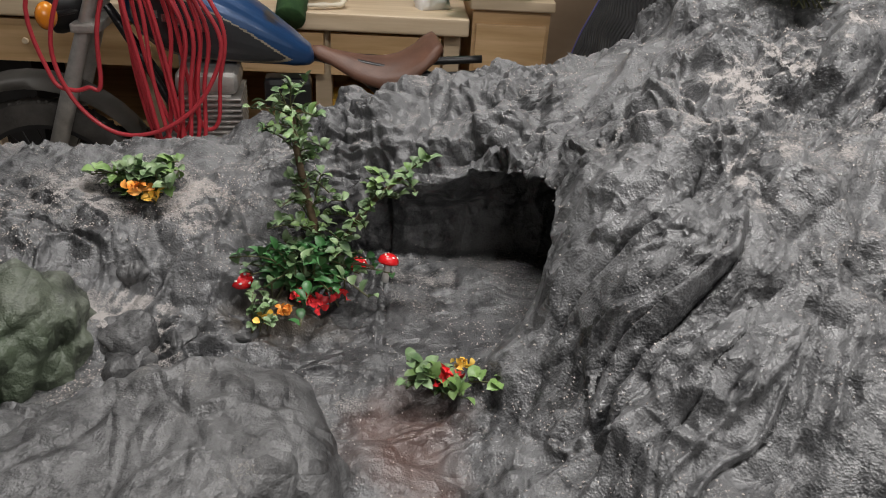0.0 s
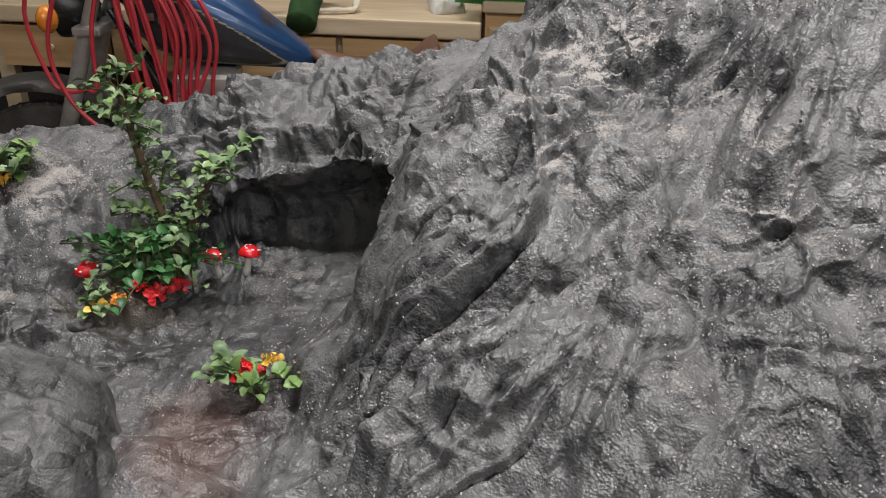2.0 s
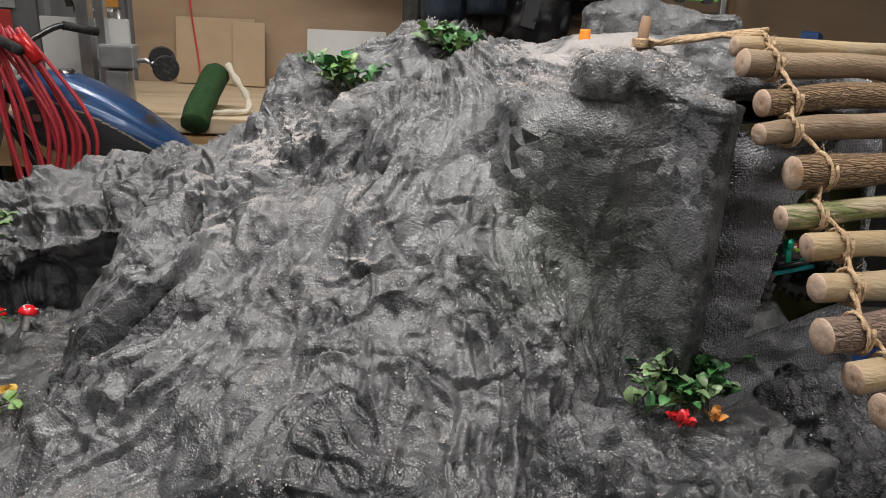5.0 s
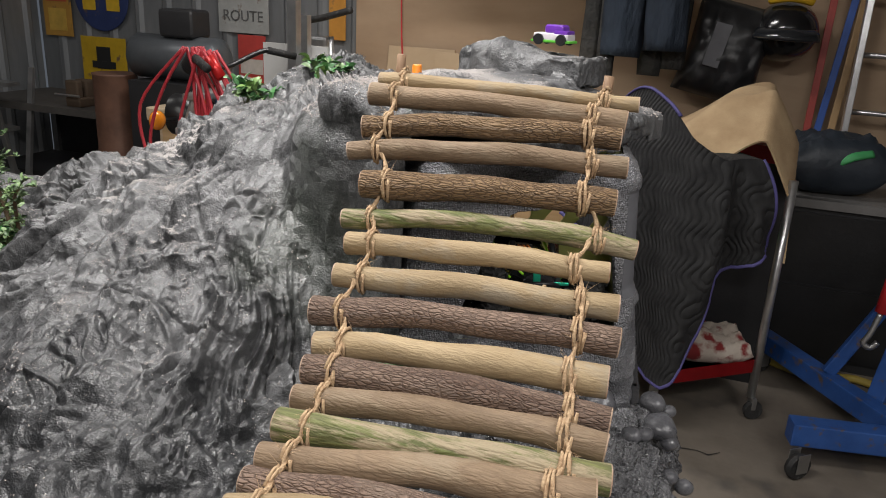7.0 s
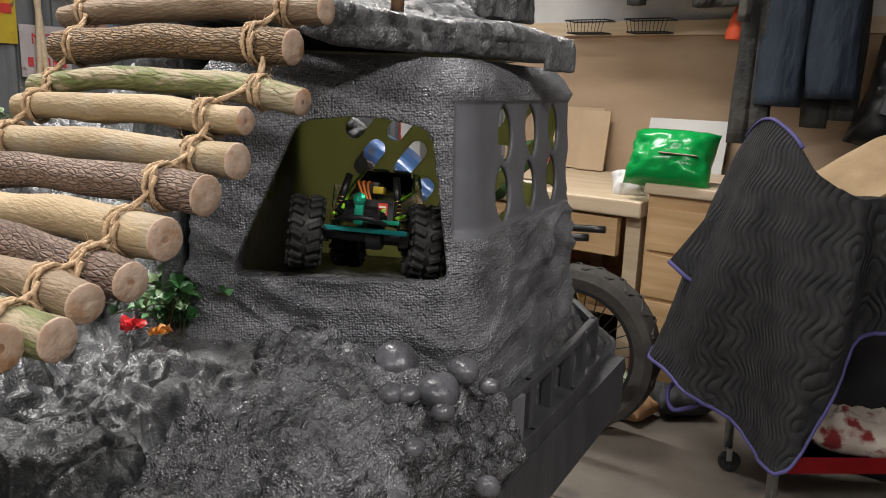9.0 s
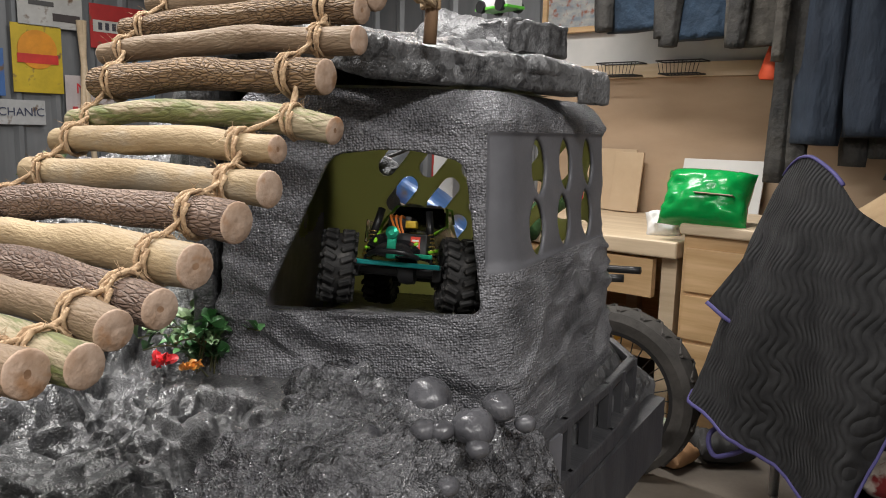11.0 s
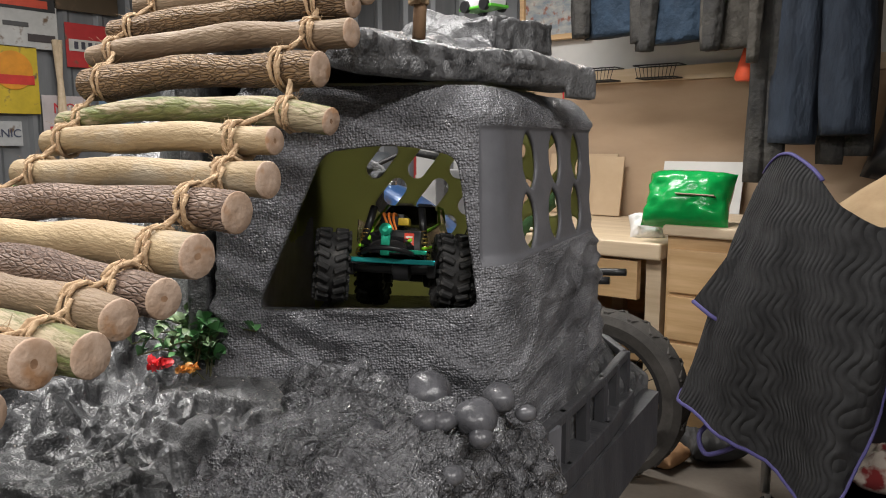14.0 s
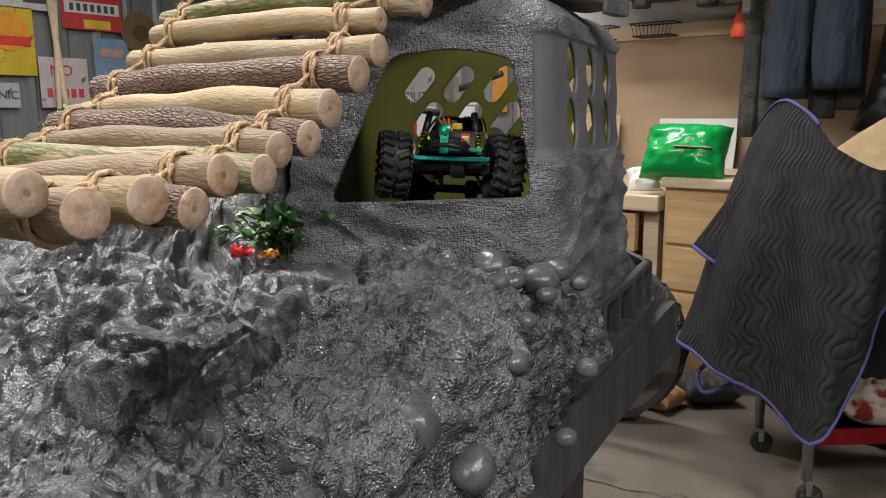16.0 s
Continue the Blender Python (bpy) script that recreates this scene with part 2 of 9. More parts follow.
    for tint, amount in ((tint1, 0.05), (tint2, 0.03)):
        grey = ns.new("ShaderNodeSeparateColor")
        ln.new(tint, grey.inputs[0])
        tone = math_("ADD", tone, math_("MULTIPLY", math_("SUBTRACT", grey.outputs[0], 0.5), amount))
    ramp = ns.new("ShaderNodeValToRGB")
    ramp.color_ramp.elements[0].position, ramp.color_ramp.elements[1].position = 0.72, 1.10
    ramp.color_ramp.elements[0].color, ramp.color_ramp.elements[1].color = (*dark, 1), (*light, 1)
    ln.new(tone, ramp.inputs[0])
    col = ramp.outputs[0]

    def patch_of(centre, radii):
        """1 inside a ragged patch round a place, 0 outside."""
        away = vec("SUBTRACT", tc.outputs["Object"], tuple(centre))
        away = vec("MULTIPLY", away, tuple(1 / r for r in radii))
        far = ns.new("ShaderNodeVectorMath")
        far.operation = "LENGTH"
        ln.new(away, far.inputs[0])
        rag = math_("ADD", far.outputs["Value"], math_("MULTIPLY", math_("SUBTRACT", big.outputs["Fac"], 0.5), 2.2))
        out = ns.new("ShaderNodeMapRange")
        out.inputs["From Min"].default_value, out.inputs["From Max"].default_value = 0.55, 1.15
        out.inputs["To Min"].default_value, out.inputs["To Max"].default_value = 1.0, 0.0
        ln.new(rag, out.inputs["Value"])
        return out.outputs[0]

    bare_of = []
    # patches mixed over the coats: stains, and the dimmed low front of the mound
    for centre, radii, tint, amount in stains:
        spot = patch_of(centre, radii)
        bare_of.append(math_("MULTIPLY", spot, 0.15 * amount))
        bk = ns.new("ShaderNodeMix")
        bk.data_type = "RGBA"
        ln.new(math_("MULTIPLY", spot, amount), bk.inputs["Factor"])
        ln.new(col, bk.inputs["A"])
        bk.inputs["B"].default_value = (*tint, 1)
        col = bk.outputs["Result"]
    if moss is not None:
        mn = ns.new("ShaderNodeTexNoise")
        mn.inputs["Scale"].default_value, mn.inputs["Detail"].default_value = 5.0, 5.0
        ln.new(tc.outputs["Object"], mn.inputs["Vector"])
        mr = ns.new("ShaderNodeMapRange")
        mr.inputs["From Min"].default_value, mr.inputs["From Max"].default_value, mr.inputs["To Max"].default_value = moss[3], moss[3] + 0.18, 0.8
        ln.new(mn.outputs["Fac"], mr.inputs["Value"])
        mm = ns.new("ShaderNodeMix")
        mm.data_type = "RGBA"
        ln.new(mr.outputs[0], mm.inputs["Factor"])
        ln.new(col, mm.inputs["A"])
        mm.inputs["B"].default_value = (*moss[:3], 1)
        col = mm.outputs["Result"]
    # grit on level places
    geo = ns.new("ShaderNodeNewGeometry")
    sep = ns.new("ShaderNodeSeparateXYZ")
    ln.new(geo.outputs["Normal"], sep.inputs[0])
    dn = ns.new("ShaderNodeTexNoise")
    dn.inputs["Scale"].default_value, dn.inputs["Detail"].default_value = 11.0, 6.0
    ln.new(tc.outputs["Object"], dn.inputs["Vector"])
    gr = ns.new("ShaderNodeTexNoise")
    gr.inputs["Scale"].default_value, gr.inputs["Detail"].default_value = 420.0, 2.0
    ln.new(tc.outputs["Object"], gr.inputs["Vector"])
    lev = math_("ADD", math_("MULTIPLY", sep.outputs["Z"], 0.55), math_("MULTIPLY", dn.outputs["Fac"], 0.8))
    lev = math_("ADD", lev, math_("MULTIPLY", gr.outputs["Fac"], 0.5))
    for centre, radii, amount in powder:
        lev = math_("ADD", lev, math_("MULTIPLY", patch_of(centre, radii), amount))
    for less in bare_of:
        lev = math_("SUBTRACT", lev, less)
    dr = ns.new("ShaderNodeMapRange")
    dr.inputs["From Min"].default_value, dr.inputs["From Max"].default_value = 1.28 - 0.2 * dust_amount, 1.42 - 0.2 * dust_amount
    ln.new(lev, dr.inputs["Value"])
    dm = ns.new("ShaderNodeMix")
    dm.data_type = "RGBA"
    ln.new(dr.outputs[0], dm.inputs["Factor"])
    ln.new(col, dm.inputs["A"])
    dm.inputs["B"].default_value = (*dust, 1)
    ln.new(dm.outputs["Result"], bsdf.inputs["Base Color"])
    ra = ns.new("ShaderNodeMapRange")
    ra.inputs["From Min"].default_value, ra.inputs["From Max"].default_value = 0.3, 0.75
    ra.inputs["To Min"].default_value, ra.inputs["To Max"].default_value = gloss
    ln.new(brush.outputs["Fac"], ra.inputs["Value"])
    ro = ns.new("ShaderNodeMix")
    ro.data_type = "FLOAT"
    ln.new(dr.outputs[0], ro.inputs["Factor"])
    ln.new(ra.outputs[0], ro.inputs["A"])
    ro.inputs["B"].default_value = 0.9
    ln.new(ro.outputs["Result"], bsdf.inputs["Roughness"])
    h = math_("ADD", h, math_("MULTIPLY", math_("MULTIPLY", gr.outputs["Fac"], dr.outputs[0]), 0.002))
    bp = ns.new("ShaderNodeBump")
    bp.inputs["Strength"].default_value, bp.inputs["Distance"].default_value = crease, 1.0
    bsdf.inputs["Specular IOR Level"].default_value = 0.75
    if sheen > 0:
        coat = math_("MULTIPLY", math_("SUBTRACT", 1.0, dr.outputs[0]), sheen)
        ln.new(coat, bsdf.inputs["Coat Weight"])
        bsdf.inputs["Coat Roughness"].default_value = 0.3
        ln.new(bp.outputs[0], bsdf.inputs["Coat Normal"])
    ln.new(h, bp.inputs["Height"])
    ln.new(bp.outputs[0], bsdf.inputs["Normal"])
    return m


def plain(name, col, rough=0.5, metal=0.0, **kw):
    return surface(name, tuple(c * 0.8 for c in col), tuple(min(1, c * 1.15) for c in col), rough=(rough * 0.85, min(1, rough * 1.15)), metal=metal, **kw)


# First patch: black paint low in front, with the dimmer light there coloured in.
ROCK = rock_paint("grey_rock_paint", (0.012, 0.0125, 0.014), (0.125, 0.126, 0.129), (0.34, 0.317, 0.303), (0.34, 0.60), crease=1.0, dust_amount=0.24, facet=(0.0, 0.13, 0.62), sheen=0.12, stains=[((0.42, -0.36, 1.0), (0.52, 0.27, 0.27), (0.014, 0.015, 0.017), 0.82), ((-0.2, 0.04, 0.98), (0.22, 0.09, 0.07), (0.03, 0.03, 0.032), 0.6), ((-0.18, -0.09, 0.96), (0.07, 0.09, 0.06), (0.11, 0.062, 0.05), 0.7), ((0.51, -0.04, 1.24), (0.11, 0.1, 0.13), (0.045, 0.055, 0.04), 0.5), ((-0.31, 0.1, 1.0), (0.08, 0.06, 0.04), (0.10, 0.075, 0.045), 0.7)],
                  powder=[((0.18, 0.03, 1.27), (0.16, 0.12, 0.12), 0.22), ((-0.47, 0.20, 1.08), (0.12, 0.07, 0.06), 0.2), ((-0.52, 0.08, 1.0), (0.14, 0.07, 0.06), 0.2), ((0.55, 0.14, 1.42), (0.17, 0.14, 0.06), 0.3)])
ROCK_GREEN = rock_paint("mossy_rock_paint", (0.02, 0.023, 0.018), (0.10, 0.11, 0.085), (0.3, 0.27, 0.24), (0.5, 0.75), crease=0.8, dust_amount=-0.2, facet=(0.0, 0.3, 0.7), moss=(0.04, 0.06, 0.03, 0.42))
ROCK_BOULDER = rock_paint("boulder_rock_paint", (0.020, 0.020, 0.021), (0.10, 0.10, 0.101), (0.3, 0.28, 0.26), (0.42, 0.68), crease=0.85, dust_amount=0.05, fine=0.9, facet=(0.0, 0.35, 0.8))
ROCK_DARK = rock_paint("black_rock_paint", (0.010, 0.010, 0.011), (0.06, 0.062, 0.063), (0.2, 0.19, 0.18), (0.36, 0.6), crease=1.0, dust_amount=-0.3, facet=(0.0, 0.3, 0.6))
FOAM = rock_paint("black_foam_paint", (0.035, 0.035, 0.038), (0.17, 0.17, 0.178), (0.1, 0.1, 0.1), (0.16, 0.36), crease=1.0, dust_amount=-1.5, fine=2.0, lumps=0.0028)
# ---------------- rock course ----------------


def hashed(ix, iy, iz, seed):
    h = (ix.astype(np.int64) * 374761393 + iy.astype(np.int64) * 668265263 + iz.astype(np.int64) * 1440662683 + seed * 974711) & 0xFFFFFFFF
    h = ((h ^ (h >> 13)) * 1274126177) & 0xFFFFFFFF
    h = ((h ^ (h >> 16)) * 2246822519) & 0xFFFFFFFF
    return ((h ^ (h >> 15)) & 0xFFFFFF) / float(0xFFFFFF)


def value_noise(p, seed=0):
    i = np.floor(p)
    f = p - i
    u = f * f * (3 - 2 * f)
    out = 0.0
    for dx in (0, 1):
        for dy in (0, 1):
            for dz in (0, 1):
                w = (u[:, 0] if dx else 1 - u[:, 0]) * (u[:, 1] if dy else 1 - u[:, 1]) * (u[:, 2] if dz else 1 - u[:, 2])
                out = out + w * hashed(i[:, 0] + dx, i[:, 1] + dy, i[:, 2] + dz, seed)
    return out * 2 - 1


def fbm(p, octaves=4, seed=0):
    out, amp = 0.0, 0.5
    for k in range(octaves):
        out = out + amp * value_noise(p * 2.0 ** k + 7.3 * k, seed + k)
        amp *= 0.5
    return out


def perlin(p, seed=0):
    """Gradient noise, about -1 to 1."""
    way = np.random.RandomState(7).normal(size=(64, 3))
    way /= np.linalg.norm(way, axis=1, keepdims=True)
    i = np.floor(p)
    f = p - i
    u = f * f * f * (f * (f * 6 - 15) + 10)
    out = 0.0
    for dx in (0, 1):
        for dy in (0, 1):
            for dz in (0, 1):
                g = way[(hashed(i[:, 0] + dx, i[:, 1] + dy, i[:, 2] + dz, seed) * 63.99).astype(np.int64)]
                w = (u[:, 0] if dx else 1 - u[:, 0]) * (u[:, 1] if dy else 1 - u[:, 1]) * (u[:, 2] if dz else 1 - u[:, 2])
                out = out + w * (g[:, 0] * (f[:, 0] - dx) + g[:, 1] * (f[:, 1] - dy) + g[:, 2] * (f[:, 2] - dz))
    return out * 1.5


def creases(p, seed, valley=False):
    """Sharp creases between smooth cheeks, with no lift on the whole."""
    n = abs(perlin(p, seed))
    return (n - 0.3) if valley else (0.3 - n)


def pinch(p, seed, w):
    """Narrow winding ridges, straight-sided like pinched cloth."""
    return np.clip(1 - abs(perlin(p, seed)) / w, 0, 1)


def long_folds(p, bent, seed, many, pitch, cover=6.0):
    """Winding straight-sided folds in several directions, each fading in and out over the sheet."""
    rnd = np.random.RandomState(seed)
    out = 0.0
    for k in range(many):
        d = rnd.normal(size=3)
        d /= np.linalg.norm(d)
        s = (p @ d) / (pitch * rnd.uniform(0.6, 1.6)) + bent[:, k % 3] * rnd.uniform(0.5, 1.1) + rnd.uniform(0, 9)
        wave = abs(2 * (s - np.floor(s)) - 1)
        mask = np.clip(perlin(p * cover + 5.1 * k, seed + 3 * k) * 2.4 - 0.15, 0, 1)
        out = out + (wave - 0.5) * mask
    return out


def finer(verts, quads):
    """Each quad cut into four."""
    n = len(verts)
    e = np.concatenate([quads[:, [k, (k + 1) % 4]] for k in range(4)])
    lo, hi = e.min(1), e.max(1)
    key, inv = np.unique(lo * n + hi, return_inverse=True)
    mid = (verts[key // n] + verts[key % n]) * 0.5
    inv = inv.reshape(4, -1) + n
    centre = verts[quads].mean(1)
    c = np.arange(len(quads)) + n + len(key)
    out = [np.stack([quads[:, k], inv[k], c, inv[(k + 3) % 4]], 1) for k in range(4)]
    return np.concatenate([verts, mid, centre]), np.concatenate(out)


def crumple(p, seed=0):
    """Flat facets that meet in sharp ridges and valleys: the distance to the border of the nearest cell."""
    i = np.floor(p)
    near, to = np.full(len(p), 9.0), np.zeros((len(p), 3))
    around = [(dx, dy, dz) for dx in (-1, 0, 1) for dy in (-1, 0, 1) for dz in (-1, 0, 1)]
    offs = []
    for o in around:
        c = i + o
        d = c + np.stack([hashed(c[:, 0], c[:, 1], c[:, 2], seed + k) for k in range(3)], 1) - p
        offs.append(d)
        s = (d * d).sum(1)
        closer = s < near
        near[closer] = s[closer]
        to[closer] = d[closer]
    best = np.full(len(p), 9.0)
    for d in offs:
        e = d - to
        g = np.sqrt((e * e).sum(1))
        s = np.where(g > 1e-5, ((d + to) * 0.5 * e).sum(1) / np.maximum(g, 1e-5), 9.0)
        best = np.minimum(best, s)
    return np.minimum(best, 0.55) * 1.3


def surface_net(f, origin, step):
    """The zero surface of a sampled field as vertices and quads (dual of the grid)."""
    neg = f < 0
    c = [neg[a: f.shape[0] - 1 + a, b: f.shape[1] - 1 + b, d: f.shape[2] - 1 + d] for a in (0, 1) for b in (0, 1) for d in (0, 1)]
    count = sum(x.astype(np.int8) for x in c)
    idx = np.argwhere((count > 0) & (count < 8))
    corner = [(a, b, d) for a in (0, 1) for b in (0, 1) for d in (0, 1)]
    val = np.stack([f[idx[:, 0] + a, idx[:, 1] + b, idx[:, 2] + d] for a, b, d in corner], 1).astype(float)
    pos, num = np.zeros((len(idx), 3)), np.zeros(len(idx))
    for m in range(8):
        for n in range(m + 1, 8):
            if sum(abs(np.subtract(corner[m], corner[n]))) != 1:
                continue
            cut = (val[:, m] < 0) != (val[:, n] < 0)
            t = np.where(cut, val[:, m] / np.where(cut, val[:, m] - val[:, n], 1), 0)
            p = np.array(corner[m]) + t[:, None] * np.subtract(corner[n], corner[m])
            pos += p * cut[:, None]
            num += cut
    verts = (idx + pos / num[:, None]) * step + origin
    where = np.full(np.array(f.shape) - 1, -1, np.int64)
    where[tuple(idx.T)] = np.arange(len(idx))
    quads = []
    for ax in range(3):
        o = [k for k in range(3) if k != ax]
        lo = [slice(None)] * 3
        hi = [slice(None)] * 3
        lo[ax], hi[ax] = slice(0, -1), slice(1, None)
        change = neg[tuple(lo)] != neg[tuple(hi)]
        e = np.argwhere(change)
        ok = (e[:, o[0]] > 0) & (e[:, o[1]] > 0) & (e[:, o[0]] < f.shape[o[0]] - 1) & (e[:, o[1]] < f.shape[o[1]] - 1)
        e = e[ok]
        q = []
        for a, b in ((-1, -1), (0, -1), (0, 0), (-1, 0)):
            g = e.copy()
            g[:, o[0]] += a
            g[:, o[1]] += b
            q.append(where[tuple(g.T)])
        q = np.stack(q, 1)
        inside_first = neg[tuple(e.T)]
        if ax == 1:
            inside_first = ~inside_first
        q[~inside_first] = q[~inside_first][:, ::-1]
        quads.append(q)
    return verts, np.concatenate(quads)


def grid(x0, x1, y0, y1, z0, z1, step):
    xs, ys, zs = (np.arange(a, b, step, dtype=np.float32) for a, b in ((x0, x1), (y0, y1), (z0, z1)))
    return xs[:, None, None], ys[None, :, None], zs[None, None, :], np.array((x0, y0, z0))


def smin(a, b, k):
    h = np.clip(0.5 + 0.5 * (b - a) / k, 0, 1)
    return b + (a - b) * h - k * h * (1 - h)


def smax(a, b, k):
    return -smin(-a, -b, k)


def rounded_box(x, y, z, centre, half, r, turn=0.0):
    c, s = math.cos(radians(turn)), math.sin(radians(turn))
    dx, dy = x - centre[0], y - centre[1]
    u, v, w = abs(c * dx + s * dy) - half[0] + r, abs(-s * dx + c * dy) - half[1] + r, abs(z - centre[2]) - half[2] + r
    return np.sqrt(np.maximum(u, 0) ** 2 + np.maximum(v, 0) ** 2 + np.maximum(w, 0) ** 2) + np.minimum(np.maximum(u, np.maximum(v, w)), 0) - r


def ellipsoid(x, y, z, centre, radii):
    k = np.sqrt(((x - centre[0]) / radii[0]) ** 2 + ((y - centre[1]) / radii[1]) ** 2 + ((z - centre[2]) / radii[2]) ** 2)
    return (k - 1) * min(radii)


def capsule(x, y, z, a, b, r, flat=1.0):
    a, b = np.array(a, float), np.array(b, float)
    d = b - a
    t = np.clip(((x - a[0]) * d[0] + (y - a[1]) * d[1] + (z - a[2]) * d[2]) / (d @ d), 0, 1)
    return np.sqrt((x - a[0] - t * d[0]) ** 2 + (y - a[1] - t * d[1]) ** 2 + ((z - a[2] - t * d[2]) / flat) ** 2) - r


def normals_of(verts, quads):
    n = np.cross(verts[quads[:, 2]] - verts[quads[:, 0]], verts[quads[:, 3]] - verts[quads[:, 1]])
    out = np.zeros_like(verts)
    for k in range(4):
        np.add.at(out, quads[:, k], n)
    return out / (np.linalg.norm(out, axis=1, keepdims=True) + 1e-12)


def quad_mesh(name, verts, quads, materials, parent=None, label="", pick=None):
    me = bpy.data.meshes.new(name)
    me.vertices.add(len(verts))
    me.vertices.foreach_set("co", np.ascontiguousarray(verts, dtype=np.float32).ravel())
    me.loops.add(len(quads) * 4)
    me.loops.foreach_set("vertex_index", np.ascontiguousarray(quads, dtype=np.int32).ravel())
    me.polygons.add(len(quads))
    me.polygons.foreach_set("loop_start", np.arange(0, len(quads) * 4, 4, dtype=np.int32))
    if pick is not None:
        me.polygons.foreach_set("material_index", np.ascontiguousarray(pick, dtype=np.int32))
    me.update(calc_edges=True)
    me.validate()
    return finish(name, me, materials, parent, label)


# Cross-sections of the ground, from the left end to the cave, and of the mound: height along y at each x.
ACROSS = (-0.62, -0.5, -0.33, -0.22, -0.12, -0.03, 0.07, 0.18, 0.30, 0.42, 0.56)
GROUND = [
    (-1.10, (0.93, 0.94, 0.95, 0.95, 0.96, 0.99, 1.04, 1.07, 1.08, 1.04, 0.97)),
    (-0.70, (0.93, 0.94, 0.95, 0.95, 0.96, 0.99, 1.05, 1.09, 1.10, 1.06, 0.97)),
    (-0.55, (0.92, 0.94, 0.95, 0.96, 0.96, 0.97, 1.02, 1.09, 1.11, 1.07, 0.97)),
    (-0.40, (0.92, 0.94, 0.95, 0.96, 0.96, 0.975, 0.99, 1.09, 1.13, 1.10, 1.00)),
    (-0.27, (0.92, 0.94, 0.95, 0.96, 0.97, 0.97, 0.99, 1.03, 1.15, 1.15, 1.04)),
    (-0.14, (0.92, 0.94, 0.97, 0.99, 0.985, 0.99, 1.00, 1.06, 1.18, 1.20, 1.06)),
    (-0.07, (0.92, 0.94, 0.98, 1.01, 1.01, 1.05, 1.06, 1.15, 1.215, 1.215, 1.07)),
    (0.00, (0.93, 0.95, 1.00, 1.055, 1.09, 1.155, 1.19, 1.20, 1.232, 1.228, 1.08)),
    (0.05, (0.93, 0.955, 1.01, 1.065, 1.13, 1.195, 1.235, 1.248, 1.25, 1.238, 1.07)),
]
MOUND = [
    (0.10, (0.94, 0.96, 1.02, 1.07, 1.14, 1.21, 1.265, 1.288, 1.282, 1.25, 1.06)),
    (0.22, (0.94, 0.97, 1.05, 1.12, 1.16, 1.22, 1.30, 1.34, 1.37, 1.30, 1.07)),
    (0.34, (0.94, 0.98, 1.07, 1.12, 1.18, 1.26, 1.35, 1.39, 1.43, 1.32, 1.09)),
    (0.46, (0.94, 0.97, 1.06, 1.10, 1.18, 1.26, 1.39, 1.40, 1.41, 1.30, 1.10)),
    (0.58, (0.93, 0.95, 1.03, 1.07, 1.07, 1.18, 1.36, 1.40, 1.40, 1.28, 1.08)),
    (0.70, (0.92, 0.94, 0.99, 1.065, 1.07, 1.10, 1.26, 1.36, 1.36, 1.20, 1.05)),
    (0.82, (0.92, 0.92, 0.93, 0.97, 1.02, 1.06, 1.10, 1.11, 1.08, 1.03, 0.96)),
    (0.91, (0.91, 0.91, 0.915, 0.92, 0.95, 0.97, 0.98, 0.96, 0.94, 0.91, 0.90)),
    (1.05, (0.90,) * 11),
]


def spline_rows(at, values, q):
    """Catmull-Rom through rows of values at uneven stations."""
    at, values = np.asarray(at), np.asarray(values)
    i = np.clip(np.searchsorted(at, q) - 1, 0, len(at) - 2)
    j0, j3 = np.maximum(i - 1, 0), np.minimum(i + 2, len(at) - 1)
    h = at[i + 1] - at[i]
    t = np.clip((q - at[i]) / h, 0, 1)
    shape = (-1,) + (1,) * (values.ndim - 1)
    m0 = (values[i + 1] - values[j0]) / (at[i + 1] - at[j0]).reshape(shape) * h.reshape(shape)
    m1 = (values[j3] - values[i]) / (at[j3] - at[i]).reshape(shape) * h.reshape(shape)
    t = t.reshape(shape)
    return (2 * t ** 3 - 3 * t ** 2 + 1) * values[i] + (t ** 3 - 2 * t ** 2 + t) * m0 + (-2 * t ** 3 + 3 * t ** 2) * values[i + 1] + (t ** 3 - t ** 2) * m1


def ground_height(xs, ys):
    rows = GROUND + MOUND
    by_x = spline_rows([r[0] for r in rows], [r[1] for r in rows], np.asarray(xs, float))
    return spline_rows(ACROSS, by_x.T, np.asarray(ys, float)).T


# the carrier's plan, counter-clockwise: front left, front right, back right, back left
PLAN = [Vector((0.655, -0.105)), Vector((0.905, 0.052)), Vector((0.815, 0.465)), Vector((0.400, 0.232))]


def plan_distance(x, y):
    d = None
    for a, b in zip(PLAN, PLAN[1:] + PLAN[:1]):
        e = (b - a).normalized()
        k = (x - a.x) * e.y - (y - a.y) * e.x
        d = k if d is None else np.maximum(d, k)
    return d


STEP = 0.0046
gx, gy, gz, corner0 = grid(-1.06, 0.985, -0.60, 0.56, 0.90, 1.50, STEP)
top = ground_height(gx.ravel(), gy.ravel()).astype(np.float32)
slope = np.sqrt(1 + np.gradient(top, STEP, axis=0) ** 2 + np.gradient(top, STEP, axis=1) ** 2)
field = (gz - top[:, :, None]) / np.minimum(slope, 2.2)[:, :, None]
